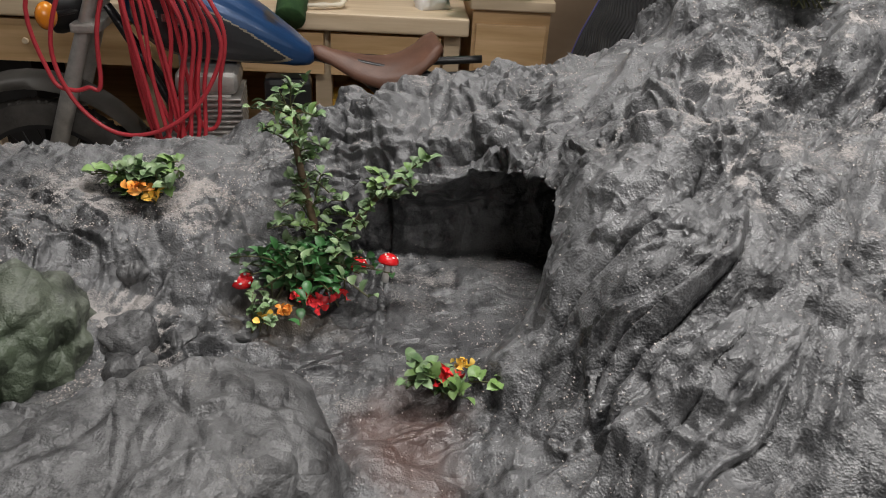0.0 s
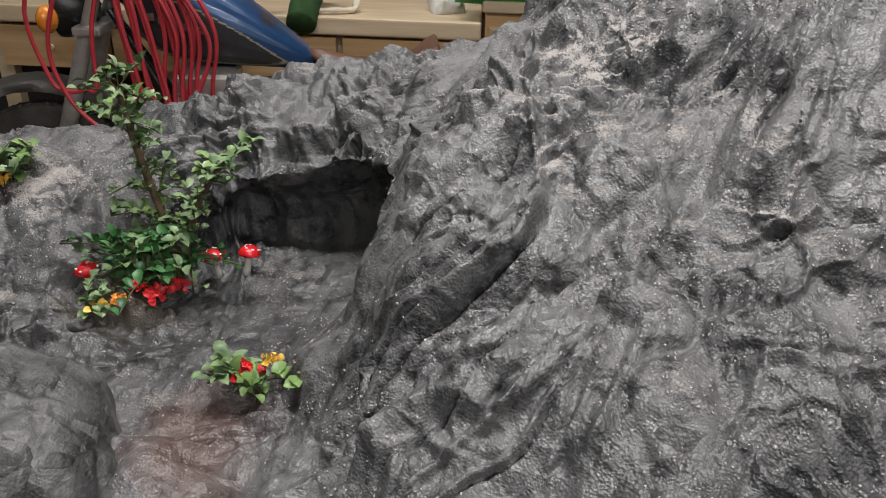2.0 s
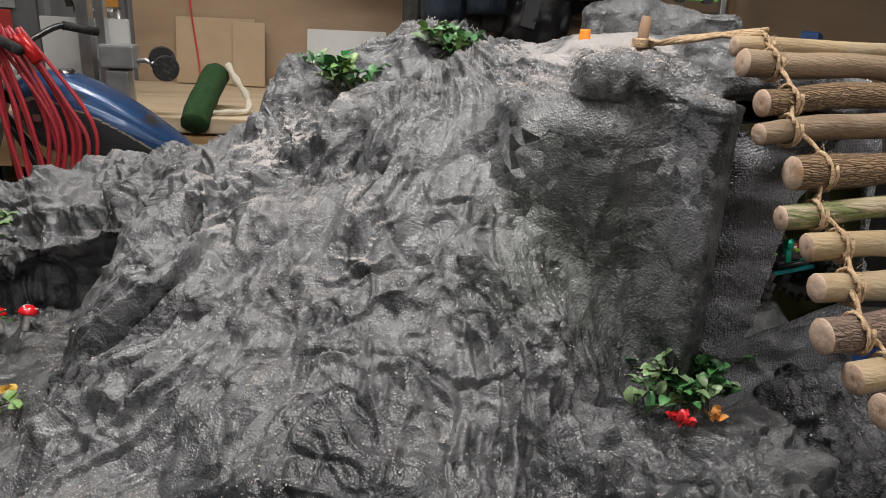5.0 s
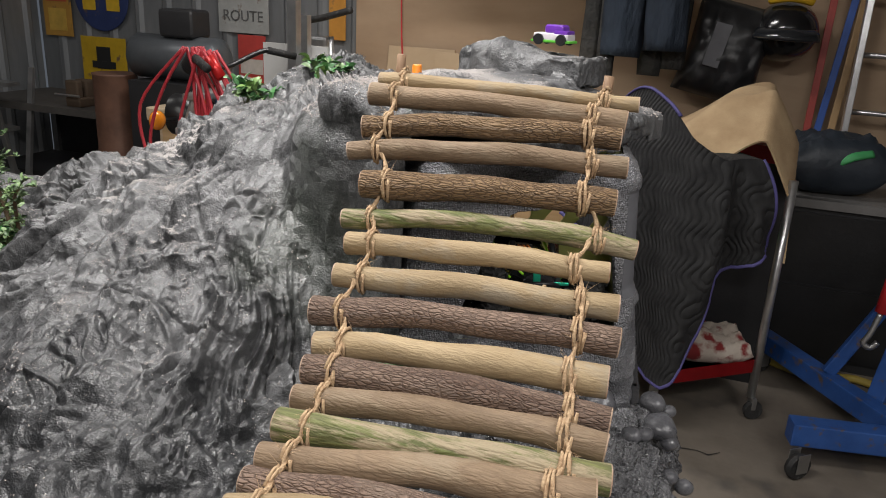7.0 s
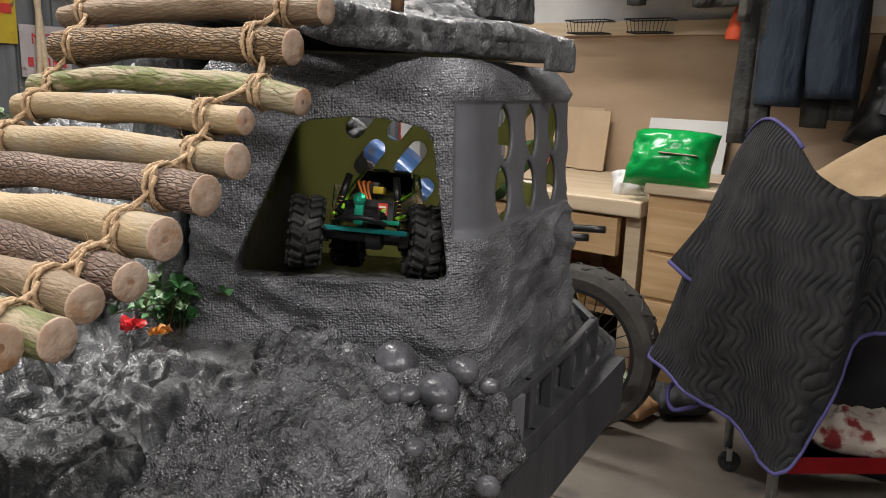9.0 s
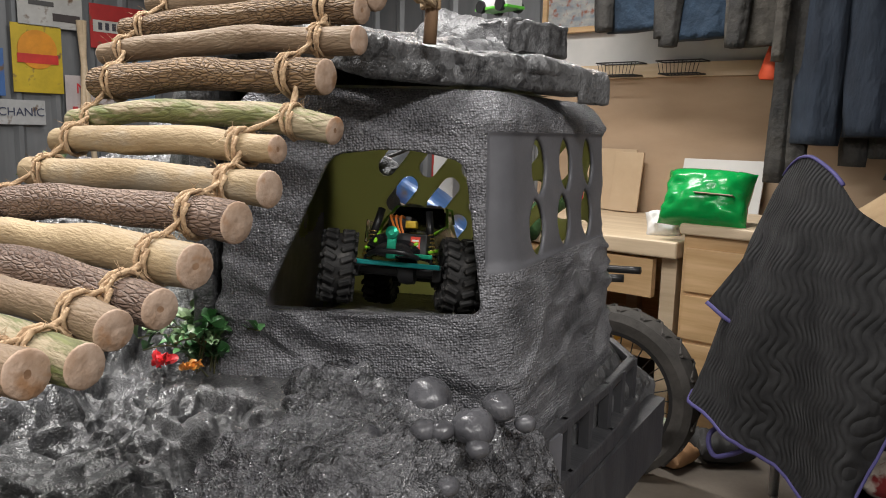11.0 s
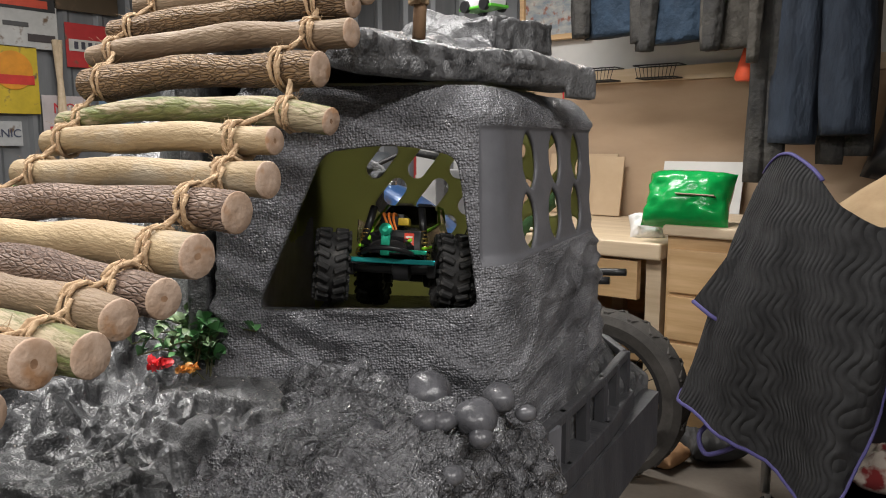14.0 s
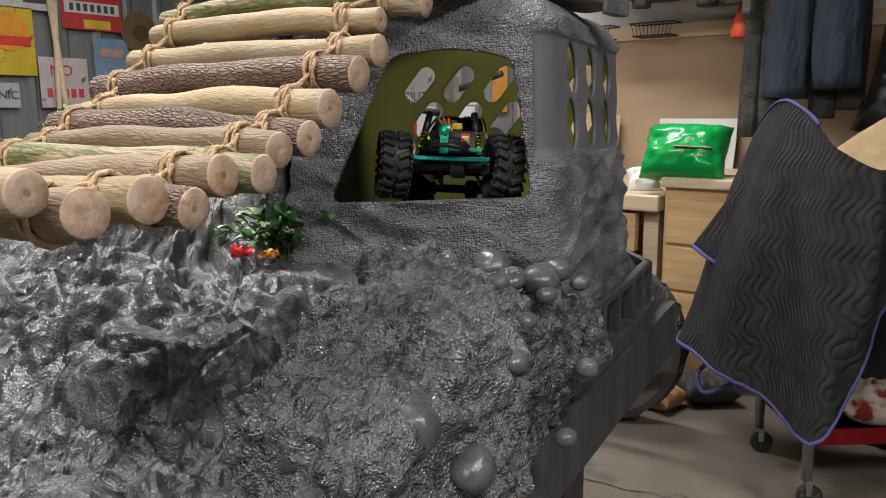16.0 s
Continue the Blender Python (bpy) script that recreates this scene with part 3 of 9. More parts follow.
# plateau with its overhanging lip, the draped wall under it, the shell over the carrier, the knobs behind
field = smin(field, rounded_box(gx, gy, gz, (0.632, 0.10, 1.406), (0.112, 0.160, 0.019), 0.016, -6), 0.05)
field = smin(field, rounded_box(gx, gy, gz, (0.54, 0.055, 1.24), (0.085, 0.11, 0.15), 0.05, -28), 0.03)
field = smin(field, rounded_box(gx, gy, gz + 0.2 * (gx - 0.72), (0.750, 0.130, 1.405), (0.105, 0.17, 0.020), 0.006, -12), 0.012)
field = smin(field, ellipsoid(gx, gy, gz, (0.345, 0.285, 1.395), (0.055, 0.05, 0.05)), 0.025)
field = smin(field, ellipsoid(gx, gy, gz, (0.20, 0.27, 1.325), (0.085, 0.06, 0.045)), 0.03)
# the sheet draped down beside the carrier's left wall
lw = (PLAN[0] - PLAN[3]).normalized()
off_wall = (gx - PLAN[3].x) * lw.y - (gy - PLAN[3].y) * lw.x
along_wall = (gx - PLAN[3].x) * lw.x + (gy - PLAN[3].y) * lw.y
drape = np.maximum(abs(off_wall - 0.014) - 0.014, np.maximum(along_wall - (PLAN[0] - PLAN[3]).length + 0.012, 0.1 - along_wall))
field = smin(field, np.maximum(drape, np.maximum(gz - 1.392, 1.04 - gz)), 0.03)
# the cave and the tunnel behind the mound's face
cave = smin(capsule(gx, gy, gz, (-0.215, 0.195, 0.995), (0.03, 0.16, 1.066), 0.102, 1.0), capsule(gx, gy, gz, (0.05, 0.165, 1.06), (0.36, 0.20, 1.10), 0.09, 0.95), 0.03)
cave = smin(cave, capsule(gx, gy, gz, (-0.10, 0.10, 1.03), (0.0, 0.12, 1.055), 0.09, 1.0), 0.03)
cave = smin(cave, capsule(gx, gy, gz, (0.36, 0.20, 1.10), (0.60, 0.16, 1.185), 0.085), 0.03)
cave = smax(cave, 1.002 + 0.06 * gx - gz, 0.012)
fe = (PLAN[1] - PLAN[0]).normalized()
inward = -((gx - PLAN[0].x) * fe.y - (gy - PLAN[0].y) * fe.x)
hollow = np.maximum(plan_distance(gx, gy) - 0.004, 1.134 - 0.27 * np.clip(inward - 0.05, 0, 0.22) - gz)
hollow = np.maximum(hollow, gz - 1.365)
field = smax(field, -cave, 0.012)
field = np.maximum(field, -hollow)
# open behind the carrier's back wall, under the roof sheet
be = (PLAN[3] - PLAN[2]).normalized()
behind = (gx - PLAN[2].x) * be.y - (gy - PLAN[2].y) * be.x
field = np.maximum(field, -np.maximum(np.maximum(-0.004 - behind, gz - 1.368), np.maximum(1.0 - gz, 0.36 - gx)))
field = np.maximum(field, np.where(gz < 1.3, (gx - 0.925) + 0.12 * (gy + 0.1), -1.0))
rock_v, rock_q = surface_net(field, corner0, STEP)
del field, cave, hollow
low_side = rock_v[rock_q].mean(1)
rock_q = rock_q[(low_side[:, 2] > 0.912)]
rock_v, rock_q = finer(rock_v, rock_q)
rock_n = normals_of(rock_v, rock_q)
inside = (abs(rock_v[:, 1] - 0.17) < 0.13) & (rock_v[:, 2] < 1.12) & (rock_v[:, 0] > -0.2)
near_cab = plan_distance(rock_v[:, 0], rock_v[:, 1])
calm = np.where((near_cab < 0.014) & (rock_v[:, 2] < 1.375), 0.04, np.where(inside, 0.4, 1.0))
calm = np.where((near_cab < 0.045) & (rock_v[:, 2] < 1.375), np.minimum(calm, 0.25), calm)
calm = np.where((rock_v[:, 2] > 1.35) & (rock_v[:, 0] > 0.64), np.minimum(calm, 0.6), calm)
draped = np.clip((rock_v[:, 0] - 0.40) / 0.07, 0, 1) * np.clip((rock_v[:, 1] + 0.14) / 0.05, 0, 1) * (rock_v[:, 2] < 1.385)
calm = calm * (1 - 0.78 * draped)
gravel = np.exp(-(((rock_v[:, 0] - 0.56) / 0.17) ** 2 + ((rock_v[:, 1] - 0.14) / 0.13) ** 2)) * (rock_v[:, 2] > 1.38)
calm = calm * (1 - 0.6 * gravel)
# the plateau and its lip lie flatter than the slopes
shelf = np.clip((rock_v[:, 2] - 1.355) / 0.02, 0, 1) * np.clip((rock_v[:, 0] - 0.42) / 0.06, 0, 1) * np.clip((0.36 - rock_v[:, 1]) / 0.05, 0, 1)
calm = calm * (1 - 0.62 * shelf)
bend = np.stack([perlin(rock_v * 6 + k * 31, 5 + k) for k in range(3)], 1)
fine_bend = np.stack([perlin(rock_v * 19 + k * 17, 15 + k) for k in range(3)], 1)
broad = rock_v + 0.03 * bend
track = np.exp(-((rock_v[:, 1] - 0.02 - 0.35 * (rock_v[:, 0] + 0.2)) / 0.09) ** 2) * (rock_v[:, 0] < 0.0)
level = 1 - 0.75 * np.clip(track, 0, 1)
loose = np.clip(0.85 + 1.5 * perlin(rock_v * 4.2, 77), 0.15, 1.6)
# folds that run down from the top of the mound, in bundles, between smoother stretches
ang = np.arctan2(broad[:, 1] - 0.22, broad[:, 0] - 0.36)
away = np.hypot(broad[:, 0] - 0.36, broad[:, 1] - 0.22)
down = np.stack([np.cos(ang) * 0.34, np.sin(ang) * 0.34, 0.22 * away + 0.14 * broad[:, 2]], 1) + 0.005 * fine_bend + 0.014 * bend
bundle = np.clip(0.30 + 1.9 * perlin(rock_v * 5.5 + 2.2, 31), 0, 1)
pucker = np.clip(0.25 + 1.9 * perlin(rock_v * 6.5 + 8.8, 37), 0, 1)
kinked = rock_v + 0.012 * bend + 0.004 * fine_bend
sheet = 0.012 * perlin(rock_v * 4.5, 2) + 0.024 * creases(broad * (6.5, 6.5, 4.5), 11)
sheet += 0.044 * (crumple(kinked * (8.0, 9.0, 4.5), 13) - 0.3)
sheet += loose * (0.024 * (crumple(kinked * (19, 15, 8) + 3.3, 17) - 0.3) - 0.017 * (crumple(kinked * (13, 17, 8) + 7.7, 19) - 0.3))
sheet += loose * (0.0075 * (0.3 - crumple(kinked * (44, 38, 20) + 1.1, 29)) + 0.009 * long_folds(kinked, 0.4 * bend, 51, 9, 0.075))
sheet += 1.25 * bundle * (0.0105 * pinch(down * 18, 101, 0.13) - 0.010 * pinch(down * 21 + 4.4, 103, 0.11) + 0.0065 * pinch(down * 42, 105, 0.13) - 0.006 * pinch(down * 47 + 1.7, 107, 0.11))
sheet += 1.1 * pucker * (0.008 * pinch(kinked * (14, 12, 6), 109, 0.09) - 0.007 * pinch(kinked * (16, 18, 8), 111, 0.08) + 0.0048 * pinch(kinked * (34, 30, 14), 113, 0.11))
sheet += 0.0008 * (crumple(kinked * (95, 85, 60), 47) - 0.3)
rock_v = rock_v + rock_n * (sheet * calm * level)[:, None]
del bend, fine_bend, broad, kinked, down, sheet
course = thing("rock_mound", (0, 0, 0.93), "crumpled grey painted rock mound with a cave for model cars", "model rock")
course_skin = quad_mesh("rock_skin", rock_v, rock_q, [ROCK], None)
course_skin.parent = course
course_skin.matrix_parent_inverse = course.matrix_world.inverted()
# ---------------- the garage ----------------
CONCRETE = surface("concrete_floor", (0.12, 0.10, 0.08), (0.22, 0.19, 0.155), scale=1.6, rough=(0.55, 0.8), bump=0.25, bump_scale=50, speck=(0.09, 0.08, 0.07), speck_scale=3.5, speck_amount=0.15)
PLY = surface("tan_fibreboard", (0.36, 0.25, 0.16), (0.45, 0.325, 0.215), scale=1.4, rough=(0.6, 0.8), bump=0.1, bump_scale=80, stretch=(1, 1, 3))
CARD = surface("cardboard", (0.44, 0.32, 0.20), (0.52, 0.39, 0.255), scale=3, rough=(0.7, 0.9), bump=0.1, bump_scale=60)
SHEET = surface("grey_steel_sheet", (0.17, 0.18, 0.19), (0.26, 0.27, 0.28), scale=2.2, rough=(0.35, 0.55), metal=0.3, bump=0.1, stretch=(3, 3, 0.5))
WHITE_WALL = surface("white_wall", (0.55, 0.55, 0.53), (0.70, 0.69, 0.67), scale=2, rough=(0.6, 0.8), bump=0.05)
PINE = surface("pine_board", (0.56, 0.425, 0.27), (0.72, 0.58, 0.41), scale=5, rough=(0.4, 0.6), bump=0.15, bump_scale=30, stretch=(0.35, 4, 4))
BEECH = surface("varnished_drawer_wood", (0.50, 0.31, 0.14), (0.68, 0.46, 0.25), scale=6, rough=(0.35, 0.5), bump=0.1, bump_scale=30, stretch=(0.3, 3, 4))
CEIL = plain("ceiling_paint", (0.34, 0.32, 0.30), 0.8)
BACK_WALL = surface("grey_back_wall", (0.20, 0.20, 0.20), (0.28, 0.275, 0.27), scale=2, rough=(0.6, 0.8), bump=0.05)
DARK = plain("dark_clutter", (0.022, 0.022, 0.024), 0.5)
STEEL = plain("worn_steel", (0.42, 0.42, 0.42), 0.35, 0.9)
ALU = plain("aluminium", (0.62, 0.62, 0.62), 0.3, 0.9)
NORTH, WEST, EAST, SOUTH, HIGH = 3.7, -4.05, 3.6, -3.6, 2.75


def structure(name, bm, m, label=""):
    ob = part(name, bm, m)
    return tagged(ob, label, "", "", "structure")


structure("floor", boxed(WEST, EAST, SOUTH, NORTH, -0.1, 0), CONCRETE, "worn tan concrete garage floor with cracks")
structure("wall_north", boxed(-1.34, EAST, NORTH, NORTH + 0.1, 0, 1.65), PLY, "tan fibreboard wall above the workbench")
structure("wall_north_upper", boxed(-1.34, EAST, NORTH, NORTH + 0.1, 1.73, HIGH), WHITE_WALL, "white upper wall")
structure("trim", boxed(-1.34, EAST, NORTH - 0.025, NORTH + 0.1, 1.651, 1.729), PINE, "pine rail along the wall")
structure("wall_south", boxed(WEST, EAST, SOUTH - 0.1, SOUTH, 0, HIGH), BACK_WALL)
structure("wall_east", boxed(EAST, EAST + 0.1, SOUTH, NORTH, 0, HIGH), BACK_WALL)
structure("ceiling", boxed(WEST, EAST, SOUTH, NORTH, HIGH, HIGH + 0.1), CEIL)


def corrugated(name, a, b, z0, z1, label):
    """A sheet steel wall with trapezoid ribs between two plan points."""
    a, b = Vector(a), Vector(b)
    d = (b - a)
    L = d.length
    d.normalize()
    n = Vector((-d.y, d.x))
    prof = []
    s = 0.0
    while s < L:
        for off, dep in ((0.0, 0.0), (0.16, 0.0), (0.185, 0.022), (0.215, 0.022), (0.24, 0.0)):
            if s + off <= L:
                prof.append((s + off, dep))
        s += 0.25
    prof.append((L, 0.0))
    bm = bmesh.new()
    front = [[bm.verts.new((*(a + d * s - n * (dep + 0.0)), z)) for s, dep in prof] for z in (z0, z1)]
    back = [[bm.verts.new((*(a + d * s + n * 0.06), z)) for s, dep in prof] for z in (z0, z1)]
    for k in range(len(prof) - 1):
        bm.faces.new((front[0][k], front[0][k + 1], front[1][k + 1], front[1][k]))
        bm.faces.new((back[0][k + 1], back[0][k], back[1][k], back[1][k + 1]))
    bmesh.ops.recalc_face_normals(bm, faces=bm.faces)
    return structure(name, bm, SHEET, label)


corrugated("wall_north_steel", (WEST, NORTH + 0.02), (-1.345, NORTH + 0.02), 0, HIGH, "grey ribbed steel wall hung with signs")
corrugated("wall_west", (WEST, SOUTH), (WEST, NORTH), 0, HIGH, "grey ribbed steel wall hung with signs")
TUBE_GLOW = bpy.data.materials.new("tube_glow")
TUBE_GLOW.use_nodes = True
TUBE_GLOW.node_tree.nodes["Principled BSDF"].inputs["Emission Color"].default_value = (1, 0.95, 0.88, 1)
TUBE_GLOW.node_tree.nodes["Principled BSDF"].inputs["Emission Strength"].default_value = 3.0
# housings for the assumed lamps, never in view
for x, y, z, length, watts, turn in LAMPS:
    fixture = thing("ceiling_lamp", (x, y, HIGH), "assumed white tube lamp on the unseen ceiling", "lamp", "ceiling lamps", turn=turn)
    bm = bmesh.new()
    add_box(bm, (length + 0.06, 0.12, 0.05), pose(0, 0, -0.03), 0.008)
    part("housing", bm, WHITE_WALL, fixture)
    bm = bmesh.new()
    add_tube(bm, [(-length / 2, 0, -0.075), (length / 2, 0, -0.075)], 0.013, 10)
    part("tube", bm, TUBE_GLOW, fixture, smooth=True)
# floor cracks
CRACK = plain("crack_shadow_dirt", (0.03, 0.027, 0.024), 0.9)
for n, (cx, cy, tx, ty) in enumerate(((0.15, 1.50, 1.15, 1.75), (0.9, 1.3, 2.4, 1.5))):
    rngc = random.Random(70 + n)
    bm = bmesh.new()
    prev = None
    for k in range(26):
        t = k / 25
        p = Vector((cx + (tx - cx) * t, cy + (ty - cy) * t + rngc.uniform(-0.02, 0.02), 0.0035))
        w = rngc.uniform(0.001, 0.004)
        pair = (bm.verts.new(p + Vector((0, w, 0))), bm.verts.new(p - Vector((0, w, 0))))
        if prev:
            bm.faces.new((prev[0], prev[1], pair[1], pair[0]))
        prev = pair
    ob = part("floor_crack", bm, CRACK)
    tagged(ob, "dark crack in the concrete floor", "", "", "structure")
# ---------------- the board that carries the course ----------------
BOARD_PAINT = surface("dark_board_paint", (0.035, 0.035, 0.039), (0.075, 0.075, 0.079), scale=5, rough=(0.4, 0.6), bump=0.25, bump_scale=40, stretch=(1, 6, 1))
PLASTIC = surface("grey_painted_plastic", (0.11, 0.111, 0.122), (0.17, 0.171, 0.185), scale=9, rough=(0.38, 0.55), bump=0.15, bump_scale=300, deep=0.001)
OLIVE = surface("olive_plastic", (0.27, 0.28, 0.11), (0.32, 0.33, 0.14), scale=4, rough=(0.4, 0.5), bump=0.05, bump_scale=200, deep=0.001)
# thin plastic lets light through
on = OLIVE.node_tree
thru = on.nodes.new("ShaderNodeBsdfTranslucent")
thru.inputs["Color"].default_value = (0.70, 0.71, 0.38, 1)
both = on.nodes.new("ShaderNodeMixShader")
both.inputs[0].default_value = 0.55
on.links.new(on.nodes["Principled BSDF"].outputs[0], both.inputs[1])
on.links.new(thru.outputs[0], both.inputs[2])
on.links.new(both.outputs[0], on.nodes["Material Output"].inputs[0])


def cloth_paint(name, dark, light):
    """Painted burlap: brush streaks over a woven ground, worn shiny in patches."""
    m = surface(name, dark, light, scale=12, rough=(0.26, 0.44), bump=0, stretch=(1, 1, 2.2), detail=10.0)
    nt = m.node_tree
    ns, ln = nt.nodes, nt.links
    bsdf = ns["Principled BSDF"]
    bsdf.inputs["Specular IOR Level"].default_value = 0.7
    tc = ns.new("ShaderNodeTexCoord")
    heights = []
    turned = ns.new("ShaderNodeMapping")
    turned.inputs["Rotation"].default_value = (0.0, 0.10, 0.6)
    ln.new(tc.outputs["Object"], turned.inputs[0])
    threads = ns.new("ShaderNodeTexVoronoi")
    threads.inputs["Scale"].default_value, threads.inputs["Randomness"].default_value = 380.0, 0.55
    ln.new(turned.outputs[0], threads.inputs["Vector"])
    tops = ns.new("ShaderNodeMapRange")
    tops.inputs["From Min"].default_value, tops.inputs["From Max"].default_value = 0.15, 0.75
    tops.inputs["To Min"].default_value, tops.inputs["To Max"].default_value = 1.35, 0.55
    ln.new(threads.outputs["Distance"], tops.inputs["Value"])
    tint = ns.new("ShaderNodeHueSaturation")
    ln.new(bsdf.inputs["Base Color"].links[0].from_socket, tint.inputs["Color"])
    ln.new(tops.outputs[0], tint.inputs["Value"])
    ln.new(tint.outputs[0], bsdf.inputs["Base Color"])
    for scale, stretch, amount, kind in ((380.0, (1, 1, 1), -0.0030, "threads"), (150.0, (1.2, 1.2, 2.0), 0.0050, "FBM"), (30.0, (0.7, 0.7, 2.2), 0.0030, "RIDGED_MULTIFRACTAL"), (90.0, (1, 1, 1.6), 0.0012, "RIDGED_MULTIFRACTAL")):
        if kind == "threads":
            source = threads.outputs["Distance"]
        else:
            mp = ns.new("ShaderNodeMapping")
            mp.inputs["Scale"].default_value, mp.inputs["Rotation"].default_value = stretch, (0.0, 0.12, 0.6)
            ln.new(tc.outputs["Object"], mp.inputs[0])
            n = ns.new("ShaderNodeTexNoise")
            n.noise_type, n.normalize = kind, kind == "FBM"
            n.inputs["Scale"].default_value, n.inputs["Detail"].default_value = scale, 4.0
            ln.new(mp.outputs[0], n.inputs["Vector"])
            source = n.outputs["Fac"]
        k = ns.new("ShaderNodeMath")
        k.operation = "MULTIPLY"
        k.inputs[1].default_value = amount
        ln.new(source, k.inputs[0])
        if heights:
            add = ns.new("ShaderNodeMath")
            ln.new(heights[-1], add.inputs[0])
            ln.new(k.outputs[0], add.inputs[1])
            heights.append(add.outputs[0])
        else:
            heights.append(k.outputs[0])
    bp = ns.new("ShaderNodeBump")
    bp.inputs["Strength"].default_value, bp.inputs["Distance"].default_value = 1.0, 1.0
    ln.new(heights[-1], bp.inputs["Height"])
    ln.new(bp.outputs[0], bsdf.inputs["Normal"])
    return m


CLOTH_PAINT = cloth_paint("painted_cloth", (0.085, 0.086, 0.094), (0.33, 0.33, 0.35))
board = thing("course_board", (0, 0, 0), "dark grey painted board table under the rock course", "table")
bm = bmesh.new()
outline = [(-1.08, -0.62), (0.985, -0.62), (0.962, -0.1), (0.872, 0.54), (-1.08, 0.60)]
low = [bm.verts.new((x, y, 0.838)) for x, y in outline]
high = [bm.verts.new((x, y, 0.925)) for x, y in outline]
bm.faces.new(list(reversed(low)))
bm.faces.new(high)
for i in range(5):
    j = (i + 1) % 5
    bm.faces.new((low[i], low[j], high[j], high[i]))
part("board_top", bm, BOARD_PAINT, board)
for lx, ly in ((-0.95, -0.5), (0.8, -0.5), (-0.95, 0.48), (0.72, 0.42)):
    part("leg", boxed(lx - 0.035, lx + 0.035, ly - 0.035, ly + 0.035, 0, 0.838), BOARD_PAINT, board)

# ---------------- carrier cab with a window, an upturned pet carrier painted over ----------------


def rounded_plan(corners, radii, step=0.004):
    """The closed outline with rounded corners as points, outward normals and the run along it, and where each straight begins."""
    pts, nrm, starts = [], [], []
    n = len(corners)
    for i in range(n):
        a, b, c = corners[i - 1], corners[i], corners[(i + 1) % n]
        d0, d1 = (b - a).normalized(), (c - b).normalized()
        half = math.acos(max(-1, min(1, d0.dot(d1)))) / 2
        cut = radii[i] * math.tan(half)
        n0 = Vector((d0.y, -d0.x))
        n1 = Vector((d1.y, -d1.x))
        centre = b - d0 * cut - n0 * radii[i]
        k = max(3, int(radii[i] * 2 * half / step))
        for j in range(k + 1):
            m = n0.lerp(n1, j / k).normalized()
            pts.append(centre + m * radii[i])
            nrm.append(m)
        p0, p1 = b + d1 * cut, c
        d2 = (corners[(i + 2) % n] - c).normalized()
        half2 = math.acos(max(-1, min(1, d1.dot(d2)))) / 2
        end = c - d1 * radii[(i + 1) % n] * math.tan(half2)
        run = (end - p0).length
        k = max(1, int(run / step))
        starts.append((len(pts), cut))
        for j in range(1, k):
            pts.append(p0 + d1 * (run * j / k))
            nrm.append(n1)
    return np.array(pts), np.array(nrm), starts


RADII = (0.03, 0.055, 0.05, 0.04)
plan_p, plan_n, plan_s = rounded_plan(PLAN, RADII)
plan_p, plan_n = np.vstack([plan_p, plan_p[:1]]), np.vstack([plan_n, plan_n[:1]])
run = np.r_[0, np.cumsum(np.linalg.norm(np.diff(plan_p, axis=0), axis=1))]
RUN0 = [run[s] - cut for s, cut in plan_s]  # the run at each corner point, if it were sharp: front, right, back, left


def pill(u, z, u0, z0, length, r, lean):
    c, s = math.cos(radians(lean)), math.sin(radians(lean))
    a = np.clip((u - u0) * s + (z - z0) * c, -length / 2 + r, length / 2 - r)
    return np.sqrt((u - u0 - a * s) ** 2 + (z - z0 - a * c) ** 2) - r


def leaf_hole(u, z, u0, z0, h, w, lean):
    """A pointed oval, h high and w wide, leaning by degrees."""
    c, s = math.cos(radians(lean)), math.sin(radians(lean))
    a, b = (u - u0) * c - (z - z0) * s, (u - u0) * s + (z - z0) * c
    r = (h * h / 4 + w * w / 4) / w
    return np.maximum(np.sqrt((a - (r - w / 2)) ** 2 + b ** 2), np.sqrt((a + (r - w / 2)) ** 2 + b ** 2)) - r


def half_planes(u, z, corners):
    d = None
    for (u0, z0), (u1, z1) in zip(corners, corners[1:] + corners[:1]):
        k = math.hypot(u1 - u0, z1 - z0)
        e = ((u - u0) * (z1 - z0) - (z - z0) * (u1 - u0)) / k
        d = e if d is None else smax(d, e, 0.012)
    return d


su = 0.0035
us, zs2, ds = np.arange(-0.02, run[-1] + 0.02, su), np.arange(0.94, 1.366, su), np.arange(-0.012, 0.0161, 0.002)
U, Z, D = us[:, None, None], zs2[None, :, None], ds[None, None, :]
front, right, back = RUN0[0], RUN0[1], RUN0[2]
window = half_planes(U, Z, [(front + 0.043, 1.139), (front + 0.266, 1.146), (front + 0.243, 1.292), (front + 0.185, 1.305), (front + 0.112, 1.296)])
holes = window
for i in range(4):
    for row, z0 in enumerate((1.286, 1.222)):
        holes = np.minimum(holes, leaf_hole(U, Z, right + 0.104 + 0.092 * i - 0.010 * row, z0, 0.062, 0.046, -12))
length_back = (PLAN[3] - PLAN[2]).length
for i in range(6):
    for row, z0 in enumerate((1.280, 1.226, 1.172)):
        holes = np.minimum(holes, pill(U, Z, back + length_back - (0.148 + 0.0625 * i + 0.012 * row), z0, 0.062, 0.0135, -38))
bare = np.minimum(np.minimum(U - front - 0.268, right + 0.42 - U), np.minimum(Z - 1.187 + 0.02 * (U - right - 0.2), 1.322 - Z))
bare = np.clip(bare / 0.003, 0, 1) + (U > back + 0.06) * 1.0
outer = 0.0035 * (1 - np.clip(bare, 0, 1))
wall_f = np.maximum(np.maximum(D - 0.003 - outer, -0.003 - D), -holes)
